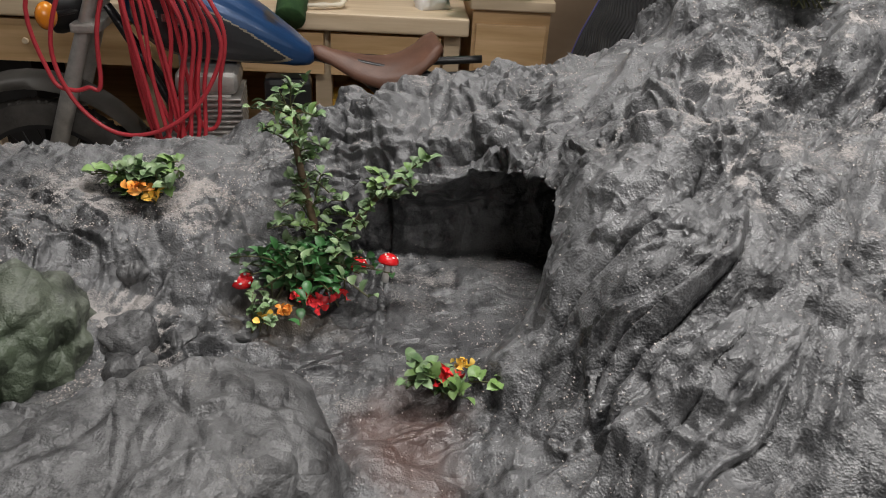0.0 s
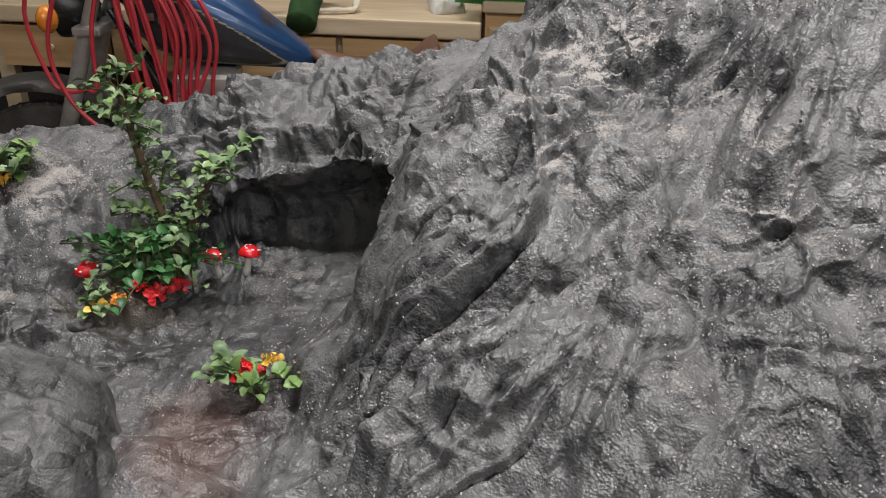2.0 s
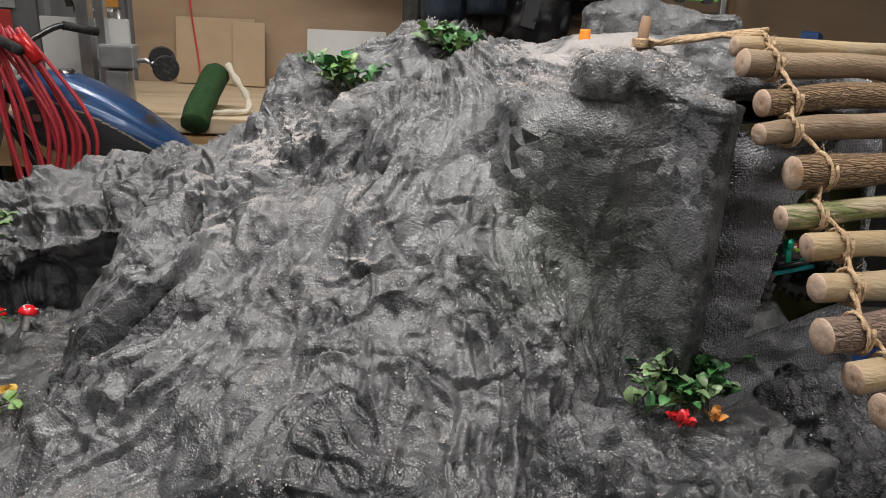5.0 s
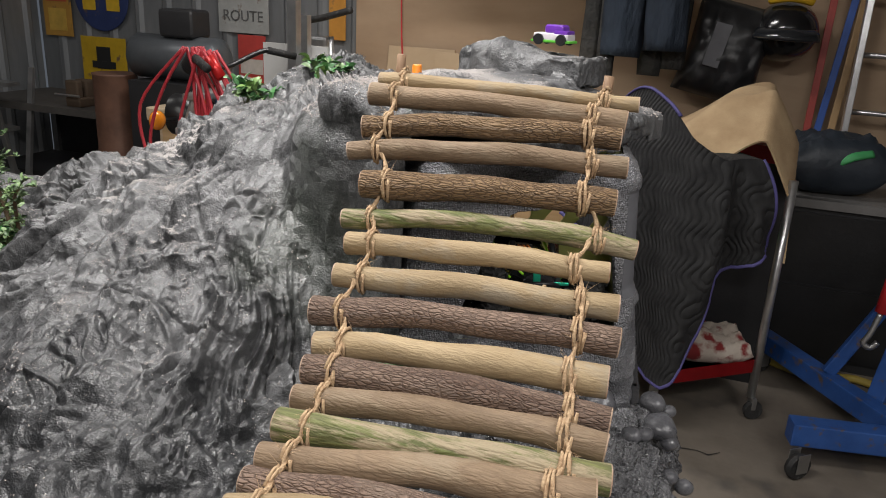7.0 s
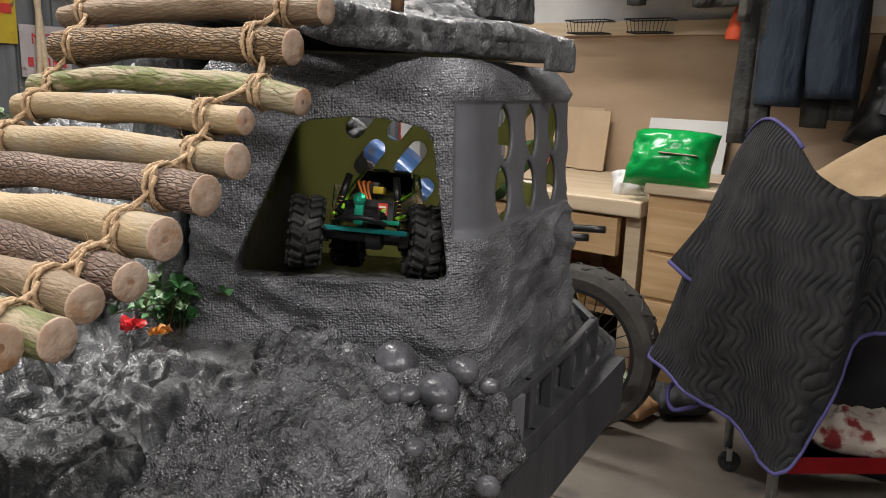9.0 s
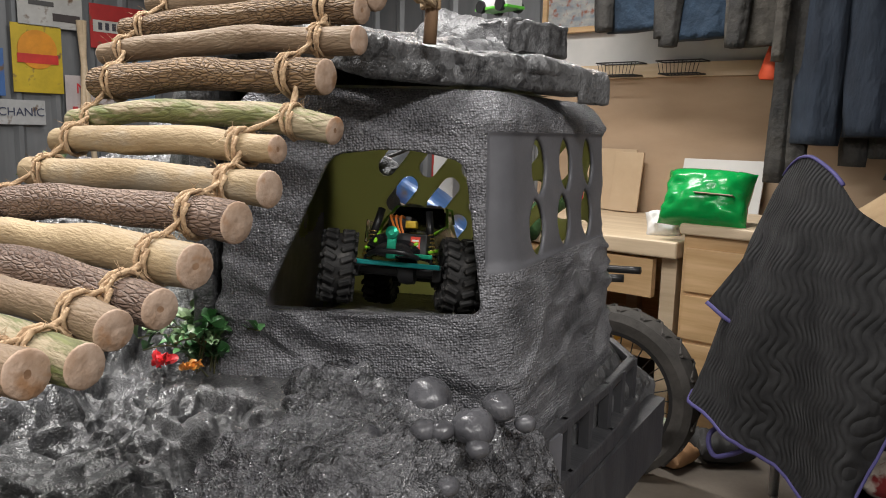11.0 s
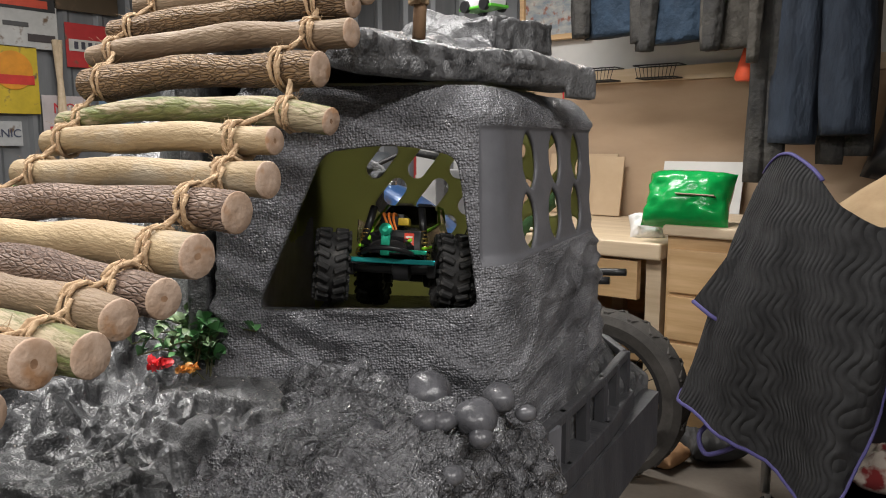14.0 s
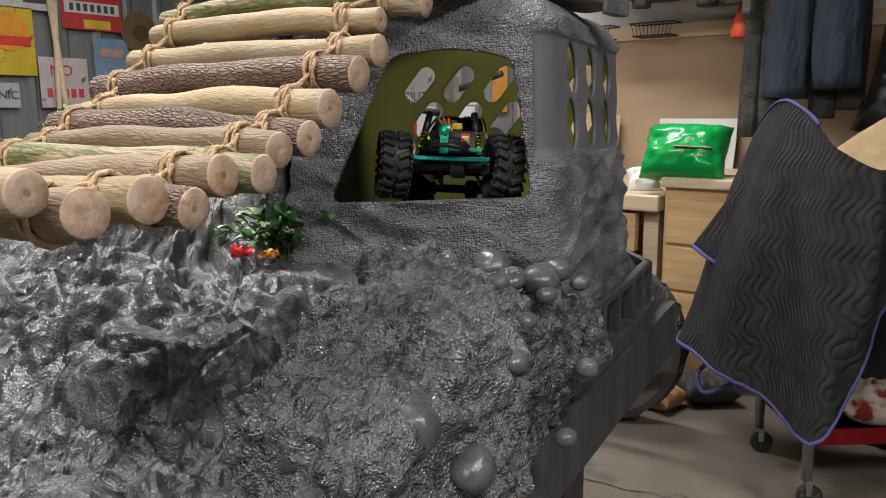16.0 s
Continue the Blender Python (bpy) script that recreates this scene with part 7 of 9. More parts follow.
bike_wheel(0.0, 0.335, 0.15, "rear")
bike_wheel(1.50, 0.335, 0.09, "front")
bm = bmesh.new()
arc = [bike_at(1.50 + 0.40 * math.cos(a), 0, 0.335 + 0.435 * math.sin(a)) for a in np.linspace(0.35, 2.6, 16)]
prev = None
for p in arc:
    row = [bm.verts.new(p + lat * l + Vector((0, 0, -abs(l) ** 2 * 9))) for l in (-0.075, -0.05, 0, 0.05, 0.075)]
    if prev:
        for k in range(4):
            bm.faces.new((prev[k], prev[k + 1], row[k + 1], row[k]))
    prev = row
bmesh.ops.solidify(bm, geom=list(bm.faces), thickness=0.006)
part("front_fender", bm, plain("grey_fender", (0.15, 0.14, 0.125), 0.35), bike, smooth=True, sharp=60)
for s in (-1, 1):
    bm = bmesh.new()
    add_tube(bm, [bike_at(1.50, s * 0.095, 0.335), bike_at(1.36, s * 0.095, 0.72), bike_at(1.25, s * 0.095, 1.02), bike_at(1.20, s * 0.095, 1.16)], [0.028, 0.028, 0.021, 0.021], 12)
    part("fork_leg", bm, CAST, bike, smooth=True)
    bm = bmesh.new()
    c = bike_at(1.36, s * 0.19, 0.98)
    bmesh.ops.create_uvsphere(bm, u_segments=14, v_segments=10, radius=0.042)
    bmesh.ops.scale(bm, vec=(0.7, 1, 1), verts=bm.verts)
    bmesh.ops.translate(bm, vec=c, verts=bm.verts)
    lamp = part("indicator", bm, plain("amber_lens", (0.85, 0.28, 0.02), 0.15, coat=0.6), bike, "amber indicator lamp", smooth=True, sharp=180)
    bm = bmesh.new()
    add_tube(bm, [bike_at(1.30, s * 0.10, 0.98), c], 0.009, 8)
    part("stalk", bm, FRAME_BLK, lamp)
bm = bmesh.new()
for z in (0.93, 1.08):
    add_box(bm, (0.09, 0.26, 0.03), Matrix.Translation(bike_at(1.275 - (z - 0.93) * 0.3, 0, z)) @ pose(0, 0, 0, 0, 0, yaw_b), 0.008)
part("fork_yoke", bm, CAST, bike)
bm = bmesh.new()
m = Matrix.Translation(bike_at(1.37, 0, 0.98)) @ pose(0, 0, 0, 0, 0, yaw_b) @ pose(0, 0, 0, 0, 90, 0)
add_lathe(bm, [(0.03, -0.10), (0.075, -0.06), (0.092, 0.0), (0.092, 0.02), (0.08, 0.025)], 26, m)
part("headlamp", bm, FRAME_BLK, bike, smooth=True)
bm = bmesh.new()
add_tube(bm, smooth_path([bike_at(1.02, 0.37, 1.24), bike_at(1.10, 0.30, 1.26), bike_at(1.20, 0.12, 1.19), bike_at(1.20, -0.12, 1.19), bike_at(1.10, -0.30, 1.26), bike_at(1.02, -0.37, 1.24)], 6), 0.0115, 10)
part("handlebar", bm, FRAME_BLK, bike, smooth=True)
for s in (-1, 1):
    bm = bmesh.new()
    add_tube(bm, [bike_at(1.09, s * 0.31, 1.262), bike_at(0.99, s * 0.40, 1.235)], 0.017, 10)
    part("grip", bm, RUBBER, bike, smooth=True)
    bm = bmesh.new()
    m = Matrix.Translation(bike_at(1.25, s * 0.06, 1.22)) @ pose(0, 0, 0, 0, 0, yaw_b) @ pose(0, 0, 0, 0, -35, 0)
    add_lathe(bm, [(0.03, -0.05), (0.045, -0.03), (0.045, 0.02), (0.042, 0.022)], 20, m)
    part("gauge", bm, FRAME_BLK, bike, smooth=True)
# tank: lofted sections from the steering head to the saddle
tank_bm = bmesh.new()
tank_rows = []
for s, hw, z0, z1 in ((1.17, 0.05, 0.98, 1.07), (1.13, 0.10, 0.90, 1.11), (1.03, 0.135, 0.835, 1.13), (0.90, 0.145, 0.815, 1.09), (0.78, 0.135, 0.81, 1.02), (0.68, 0.11, 0.805, 0.945), (0.60, 0.075, 0.80, 0.88), (0.57, 0.04, 0.81, 0.85)):
    row = []
    for k in range(18):
        a = 2 * math.pi * k / 18
        c, sn = math.cos(a), math.sin(a)
        y = hw * (abs(c) ** 0.7) * (1 if c > 0 else -1)
        z = (z0 + z1) / 2 + (z1 - z0) / 2 * (abs(sn) ** 0.8) * (1 if sn > 0 else -1)
        row.append(tank_bm.verts.new(bike_at(s, y, z)))
    tank_rows.append(row)
for a, b in zip(tank_rows, tank_rows[1:]):
    for k in range(18):
        tank_bm.faces.new((a[k], a[(k + 1) % 18], b[(k + 1) % 18], b[k]))
tank_bm.faces.new(tank_rows[0])
tank_bm.faces.new(tank_rows[-1][::-1])
bmesh.ops.recalc_face_normals(tank_bm, faces=tank_bm.faces)
bmesh.ops.subdivide_edges(tank_bm, edges=tank_bm.edges, cuts=1, use_grid_fill=True, smooth=0.6)
bmesh.ops.subdivide_edges(tank_bm, edges=tank_bm.edges, cuts=4, use_grid_fill=True)
panel_line = smooth_path([(1.125, 0, 1.0), (1.06, 0, 1.045), (0.92, 0, 1.005), (0.79, 0, 0.935), (0.68, 0, 0.855), (0.665, 0, 0.838), (0.74, 0, 0.828), (0.90, 0, 0.836), (1.02, 0, 0.855), (1.105, 0, 0.92)], 6, closed=True)


def in_panel(s, z, grow):
    """Inside the dark side panel's outline, grown about its middle."""
    s, z = 0.91 + (s - 0.91) / grow, 0.925 + (z - 0.925) / grow
    hits = 0
    for p, q in zip(panel_line, panel_line[1:] + panel_line[:1]):
        if (p.z > z) != (q.z > z) and s < p.x + (z - p.z) * (q.x - p.x) / (q.z - p.z):
            hits += 1
    return hits % 2 == 1


for f in tank_bm.faces:
    c = f.calc_center_median() + MO - REAR
    fs, fz = c.dot(fwd), c.z + REAR.z
    if abs(c.dot(lat)) > 0.02:
        f.material_index = 1 if in_panel(fs, fz, 1.0) else 2 if in_panel(fs, fz, 1.07) else 0
tank = part("tank", tank_bm, [BLUE, TANK_BLACK, GOLD_LINE], bike, "scuffed metallic blue fuel tank", smooth=True, sharp=180)
NEAR = 1 if bike_at(0.9, 0.1, 1).y < bike_at(0.9, -0.1, 1).y else -1


def tank_side(s):
    """Half width of the tank at its middle height."""
    t = [(1.17, 0.05), (1.13, 0.10), (1.03, 0.135), (0.90, 0.145), (0.78, 0.135), (0.68, 0.11), (0.60, 0.075), (0.57, 0.04)][::-1]
    return float(np.interp(s, [a for a, _ in t], [b for _, b in t]))


for k in range(5):
    bm = bmesh.new()
    s = 1.06 - 0.038 * k
    add_box(bm, (0.026, 0.004, 0.024), Matrix.Translation(bike_at(s, NEAR * (tank_side(s) + 0.026), 0.985 - 0.009 * k)) @ pose(0, 0, 0, 0, 0, yaw_b), 0.001)
    part("badge_bar", bm, CHROME, tank)
bm = bmesh.new()
add_lathe(bm, [(0.035, 0), (0.035, 0.012), (0.03, 0.02)], 20, Matrix.Translation(bike_at(1.0, 0, 1.115)))
part("filler_cap", bm, CHROME, tank, smooth=True)
# saddle: broad tail, upturned edge, narrow nose
bm = bmesh.new()
rows = []
for s, hw, z, curl in ((0.58, 0.025, 0.862, -0.015), (0.51, 0.055, 0.852, -0.035), (0.43, 0.105, 0.836, -0.055), (0.35, 0.145, 0.826, -0.06), (0.27, 0.158, 0.836, -0.05), (0.20, 0.148, 0.868, -0.03), (0.145, 0.115, 0.905, -0.01)):
    row = []
    for k in range(9):
        t = k / 8 * 2 - 1
        row.append(bm.verts.new(bike_at(s, hw * t, z + curl * abs(t) ** 2.2)))
    rows.append(row)
for a, b in zip(rows, rows[1:]):
    for k in range(8):
        bm.faces.new((a[k], a[k + 1], b[k + 1], b[k]))
bmesh.ops.recalc_face_normals(bm, faces=bm.faces)
bmesh.ops.solidify(bm, geom=list(bm.faces), thickness=0.022)
bmesh.ops.subdivide_edges(bm, edges=bm.edges, cuts=1, use_grid_fill=True, smooth=0.5)
seat = part("saddle", bm, LEATHER, bike, "worn brown leather saddle", smooth=True, sharp=180)
bm = bmesh.new()
add_tube(bm, [bike_at(0.28, NEAR * 0.03, 0.80), bike_at(0.24, NEAR * 0.02, 0.74)], 0.02, 8)
part("seat_spring", bm, FRAME_BLK, seat)
# frame, engine, exhaust
bm = bmesh.new()
for path in ([(1.23, 0, 1.05), (0.95, 0, 0.86), (0.55, 0, 0.82), (0.35, 0.06, 0.72), (0.0, 0.10, 0.335)], [(1.23, 0, 0.98), (1.0, 0.06, 0.55), (0.9, 0.12, 0.25), (0.4, 0.12, 0.24), (0.33, 0.10, 0.70)], [(0.55, 0.0, 0.83), (0.2, 0.10, 0.79), (-0.05, 0.10, 0.80)]):
    for s in (-1, 1):
        add_tube(bm, smooth_path([bike_at(a, s * b, c) for a, b, c in path], 4), 0.015, 8)
part("frame", bm, FRAME_BLK, bike, smooth=True)
for s in (-1, 1):
    bm = bmesh.new()
    add_tube(bm, [bike_at(0.02, s * 0.13, 0.36), bike_at(0.12, s * 0.13, 0.60), bike_at(0.17, s * 0.13, 0.76)], [0.028, 0.03, 0.018], 12)
    part("shock_absorber", bm, CHROME, bike, smooth=True)
bm = bmesh.new()
add_box(bm, (0.36, 0.26, 0.26), Matrix.Translation(bike_at(0.72, 0, 0.42)) @ pose(0, 0, 0, 0, 0, yaw_b), 0.04, 3)
part("crankcase", bm, CAST, bike, smooth=True)
for k in range(9):
    bm = bmesh.new()
    add_box(bm, (0.235 - 0.004 * k, 0.24, 0.007), Matrix.Translation(bike_at(0.925 - 0.002 * k, NEAR * 0.08, 0.578 + 0.0185 * k)) @ pose(0, 0, 0, 0, 0, yaw_b), 0.002, 1)
    part("fin", bm, CAST, bike)
bm = bmesh.new()
add_box(bm, (0.17, 0.19, 0.17), Matrix.Translation(bike_at(0.92, NEAR * 0.08, 0.655)) @ pose(0, 0, 0, 0, 0, yaw_b), 0.02, 2)
add_box(bm, (0.20, 0.22, 0.075), Matrix.Translation(bike_at(0.915, NEAR * 0.08, 0.774)) @ pose(0, 0, 0, 0, 0, yaw_b), 0.03, 3)
part("cylinder", bm, CAST, bike, smooth=True)
bm = bmesh.new()
add_box(bm, (0.16, 0.10, 0.10), Matrix.Translation(bike_at(0.66, NEAR * 0.05, 0.72)) @ pose(0, 0, 0, 0, 0, yaw_b), 0.02)
part("carburettor", bm, FRAME_BLK, bike)
bm = bmesh.new()
add_tube(bm, smooth_path([bike_at(0.98, NEAR * 0.10, 0.66), bike_at(1.08, NEAR * 0.12, 0.55), bike_at(1.02, NEAR * 0.15, 0.32), bike_at(0.7, NEAR * 0.17, 0.24), bike_at(0.2, NEAR * 0.19, 0.30), bike_at(-0.25, NEAR * 0.19, 0.36)], 6), 0.024, 10)
part("exhaust", bm, CHROME, bike, smooth=True)
bm = bmesh.new()
add_tube(bm, [bike_at(0.62, NEAR * 0.14, 0.27), bike_at(0.66, NEAR * 0.30, 0.0)], 0.012, 8)
part("side_stand", bm, FRAME_BLK, bike)
# air hose hung over the handlebar
hose = thing("air_hose", (-1.0, 1.70, 0), "coiled red air hose hanging from the handlebar", "hose")
HOSE_RED = plain("red_rubber_hose", (0.52, 0.045, 0.06), 0.4)
rngh = random.Random(21)
bar = Vector((-1.03, 1.66, 1.30))
loops = [(-1.20, 0.83), (-1.18, 0.78), (-0.90, 0.60), (-0.93, 0.58), (-0.86, 0.60), (-0.88, 0.62), (-0.95, 0.60), (-0.82, 0.66), (-0.98, 0.62), (-0.92, 0.64)]
for k, (lx, lz) in enumerate(loops):
    w = 0.06 + 0.05 * rngh.random() if k > 1 else 0.11
    y = 1.63 + 0.012 * k
    if k == 0:
        pts = [(bar.x, y, bar.z), (-1.16, y, 1.12), (-1.235, y, 0.92), (-1.20, y, 0.76), (-1.10, y, 0.66), (-0.98, y, 0.655), (-0.86, y, 0.72), (-0.78, y, 0.82), (-0.74, y, 0.95), (-0.80, y, 1.08), (bar.x + 0.15, y, 1.22)]
    else:
        pts = [(bar.x + rngh.uniform(-0.03, 0.03), y, bar.z), (lx - w + rngh.uniform(-0.02, 0.02), y, 1.06), (lx - w * 0.7, y, 0.82), (lx - 0.02, y, lz), (lx + 0.03, y, lz + 0.01), (lx + w * 0.6, y, 0.80), (lx + w * 0.8, y, 1.0), (bar.x + rngh.uniform(0.0, 0.08), y, bar.z - 0.01)]
    bm = bmesh.new()
    add_tube(bm, [p - Vector((-1.0, 1.70, 0)) for p in smooth_path(pts, 6)], 0.0068, 8)
    part("hose_loop", bm, HOSE_RED, hose, smooth=True)
bm = bmesh.new()
add_tube(bm, [(0.085, -0.08, 1.27), (0.145, -0.09, 1.20)], [0.022, 0.02], 12)
part("nozzle", bm, RED_PL, hose, "red metal coupling", smooth=True)

# ---------------- cart under a quilted blanket ----------------
cart = thing("shop_cart", (0.98, 2.05, 0), "red steel shop cart on casters under a blanket", "cart")
CO = Vector((0.98, 2.05, 0))
RED_STEEL = plain("red_steel", (0.48, 0.02, 0.025), 0.35)
bm = bmesh.new()
tray = [Vector((0.885, 1.79, 0)), Vector((1.245, 2.09, 0)), Vector((1.02, 2.42, 0)), Vector((0.66, 2.12, 0))]
for z, nm in ((0.20, "tray"), (0.88, "tray")):
    bm = bmesh.new()
    mid_t = sum(tray, Vector()) / 4
    rim_t = [mid_t + (p - mid_t) * (1.0 if z < 0.5 else 0.78) for p in tray]
    lo = [bm.verts.new(p - CO + Vector((0, 0, z))) for p in rim_t]
    hi = [bm.verts.new(p - CO + Vector((0, 0, z + 0.055))) for p in rim_t]
    bm.faces.new(lo[::-1])
    for i in range(4):
        bm.faces.new((lo[i], lo[(i + 1) % 4], hi[(i + 1) % 4], hi[i]))
    bmesh.ops.solidify(bm, geom=list(bm.faces), thickness=0.006)
    part(nm, bm, RED_STEEL, cart)
for p in tray:
    q = p - CO
    bm = bmesh.new()
    add_tube(bm, [q + Vector((0, 0, 0.09)), q + Vector((0, 0, 0.97))], 0.017, 10)
    part("post", bm, ALU, cart, smooth=True)
    bm = bmesh.new()
    add_lathe(bm, [(0.01, -0.012), (0.036, -0.012), (0.04, 0), (0.036, 0.012), (0.01, 0.012)], 20, pose(q.x + 0.015, q.y - 0.01, 0.04, 90, 0, 25))
    wheel = part("caster_wheel", bm, RUBBER, cart, smooth=True)
    bm = bmesh.new()
    add_box(bm, (0.02, 0.045, 0.05), pose(q.x + 0.008, q.y - 0.004, 0.068, 0, 0, 25), 0.004)
    part("fork", bm, STEEL, wheel)
QUILT = surface("black_quilt", (0.014, 0.014, 0.015), (0.036, 0.036, 0.037), scale=14, rough=(0.75, 0.95), bump=0.2, bump_scale=200)
nt = QUILT.node_tree
nt.nodes["Principled BSDF"].inputs["Specular IOR Level"].default_value = 0.4
tcq = nt.nodes.new("ShaderNodeTexCoord")
sepq = nt.nodes.new("ShaderNodeSeparateXYZ")
nt.links.new(tcq.outputs["Object"], sepq.inputs[0])


def quilt_math(op, a, b):
    n = nt.nodes.new("ShaderNodeMath")
    n.operation = op
    for i, v in enumerate((a, b)):
        if isinstance(v, (int, float)):
            n.inputs[i].default_value = v
        else:
            nt.links.new(v, n.inputs[i])
    return n.outputs[0]


# stitched rows: a zigzag running down the cloth
zig = quilt_math("MULTIPLY", quilt_math("SINE", quilt_math("MULTIPLY", sepq.outputs["Z"], 48.0), 0.0), 1.7)
across = quilt_math("MULTIPLY", quilt_math("SUBTRACT", sepq.outputs["X"], sepq.outputs["Y"]), 135.0)
ridge_q = quilt_math("ABSOLUTE", quilt_math("SINE", quilt_math("ADD", across, zig), 0.0), 0.0)
bq = nt.nodes.new("ShaderNodeBump")
bq.inputs["Strength"].default_value, bq.inputs["Distance"].default_value = 1.0, 0.006
nt.links.new(ridge_q, bq.inputs["Height"])
nt.links.new(bq.outputs[0], nt.nodes["Principled BSDF"].inputs["Normal"])
PURPLE = plain("purple_binding", (0.08, 0.07, 0.22), 0.7)
blanket = thing("quilted_blanket", (0.9, 2.0, 1.03), "black quilted moving blanket with purple edging over the cart", "blanket")
QO = Vector((0.9, 2.0, 1.03))


def curve_through(pts, n):
    sp = smooth_path(pts, 10)
    return [sp[round(i * (len(sp) - 1) / (n - 1))] for i in range(n)]


NU, NV = 60, 34
head = curve_through([(0.57, 2.30, 1.08), (0.61, 2.12, 1.19), (0.70, 1.985, 1.263), (0.80, 1.89, 1.225), (0.895, 1.79, 1.13), (0.985, 1.80, 1.075), (1.035, 1.855, 1.07), (1.075, 1.905, 1.068), (1.11, 1.95, 1.06)], NU)
hem = curve_through([(0.46, 2.40, 0.62), (0.40, 2.20, 0.50), (0.415, 1.96, 0.43), (0.55, 1.88, 0.40), (0.70, 1.81, 0.33), (0.905, 1.73, 0.25), (0.985, 1.80, 0.42), (1.04, 1.865, 0.62), (1.12, 1.945, 0.70), (1.19, 2.0, 0.74)], NU)
bm = bmesh.new()
rows = []
for j in range(NV):
    t = j / (NV - 1)
    row = []
    for i in range(NU):
        u = i / (NU - 1)
        p = head[i].lerp(hem[i], t)
        belly = math.sin(math.pi * min(t * 1.15, 1)) * 0.03 + 0.02
        fold = (0.036 * math.sin(u * 21 + 1.2 * t) + 0.022 * math.sin(u * 37 + 2 - 2 * t)) * t ** 0.6
        out = Vector((-0.8 + 1.5 * u, -0.8, 0)).normalized()
        p = p + out * (belly + fold) + Vector((0, 0, 0.006 * noise.noise(p * 14)))
        row.append(bm.verts.new(p - QO))
    rows.append(row)
for a, b in zip(rows, rows[1:]):
    for k in range(NU - 1):
        bm.faces.new((a[k], a[k + 1], b[k + 1], b[k]))
# the cloth over the cart's top
back_row = [bm.verts.new(Vector((head[i].x * 0.8 + 0.16, head[i].y + 0.22, min(head[i].z, 1.09) - 0.02)) - QO) for i in range(NU)]
for k in range(NU - 1):
    bm.faces.new((back_row[k], back_row[k + 1], rows[0][k + 1], rows[0][k]))
edge_pts = [rows[-1][k].co.copy() for k in range(NU)]
side_a = [rows[j][0].co.copy() for j in range(NV)]
side_b = [rows[j][-1].co.copy() for j in range(NV)]
top_edge = [rows[0][k].co.copy() + Vector((0, 0, 0.004)) for k in range(8, 26)]
bmesh.ops.recalc_face_normals(bm, faces=bm.faces)
bmesh.ops.solidify(bm, geom=list(bm.faces), thickness=0.010)
part("quilt", bm, QUILT, blanket, smooth=True, sharp=60)
for pts in (edge_pts, side_a, side_b, top_edge):
    bm = bmesh.new()
    add_tube(bm, pts, 0.0065, 8, squash=0.7)
    part("binding", bm, PURPLE, blanket, "purple cloth binding", smooth=True)
bm = bmesh.new()
add_tube(bm, [p - QO for p in smooth_path([(0.52, 2.02, 0.36), (0.47, 1.98, 0.30), (0.50, 1.95, 0.245), (0.56, 1.94, 0.27), (0.60, 1.93, 0.30)], 6)], 0.0085, 8)
part("binding", bm, PURPLE, blanket, "loose purple binding loop", smooth=True)
bm = bmesh.new()
corner_q = [Vector(p) - QO for p in ((0.60, 1.97, 1.04), (0.525, 1.955, 0.91), (0.437, 1.945, 0.772), (0.50, 1.93, 0.735), (0.58, 1.92, 0.70), (0.64, 1.91, 0.82), (0.66, 1.92, 0.98))]
bm.faces.new([bm.verts.new(p) for p in corner_q])
bmesh.ops.recalc_face_normals(bm, faces=bm.faces)
bmesh.ops.solidify(bm, geom=list(bm.faces), thickness=0.012)
part("flap", bm, QUILT, blanket)
bm = bmesh.new()
add_tube(bm, [corner_q[2], corner_q[3], corner_q[4]], 0.0075, 8)
part("binding", bm, PURPLE, blanket, "purple cloth binding", smooth=True)
rag = pillow("rag", (0.30, 0.22, 0.13), pose(1.05, 2.12, 0.207, 0, 0, 20), surface("stained_rag", (0.45, 0.38, 0.32), (0.6, 0.53, 0.46), scale=12, rough=(0.85, 1), bump=0.5, bump_scale=30, deep=0.01, speck=(0.20, 0.02, 0.02), speck_scale=16, speck_amount=0.5), "crumpled pale rag with dark red stains on the cart", "rag", 23, 0.5)
BURLAP = surface("tan_canvas", (0.36, 0.24, 0.13), (0.50, 0.36, 0.21), scale=7, rough=(0.85, 1), bump=0.4, bump_scale=160)
bm = bmesh.new()
rows = []
for j in range(16):
    t = j / 15
    row = []
    for i in range(22):
        u = i / 21
        x = 0.80 + 0.46 * u + 0.02 * t * math.sin(6 * u)
        ridge = 1.27 - (0.17 * ((0.75 - u) / 0.75) ** 1.5 if u < 0.75 else 0.21 * ((u - 0.75) / 0.25) ** 1.2)
        z = ridge - 0.17 * max(0, t - 0.6) / 0.4 - 0.012 * math.sin(9 * u + 4 * t)
        y = 2.52 - 0.54 * t + 0.10 * u
        row.append(bm.verts.new((x, y, z + 0.012 * noise.noise(Vector((x, y, 0)) * 9))))
    rows.append(row)
for a, b in zip(rows, rows[1:]):
    for k in range(21):
        bm.faces.new((a[k], a[k + 1], b[k + 1], b[k]))
drop = [bm.verts.new(v.co + Vector((0.015, 0.01, -0.26 + 0.05 * math.sin(j)))) for j, v in enumerate([r[-1] for r in rows])]
for j in range(15):
    bm.faces.new((rows[j][-1], rows[j + 1][-1], drop[j + 1], drop[j]))
bmesh.ops.recalc_face_normals(bm, faces=bm.faces)
bmesh.ops.solidify(bm, geom=list(bm.faces), thickness=0.008)
tagged(part("canvas_sheet", bm, BURLAP, smooth=True, sharp=60), "tan canvas sheet draped over the back of the cart", "canvas")
hidden = thing("tool_chest", (1.02, 2.52, 0), "dark tool chest under the canvas sheet", "chest")
part("body", boxed(-0.24, 0.24, -0.12, 0.16, 0, 0.97), DARK, hidden)
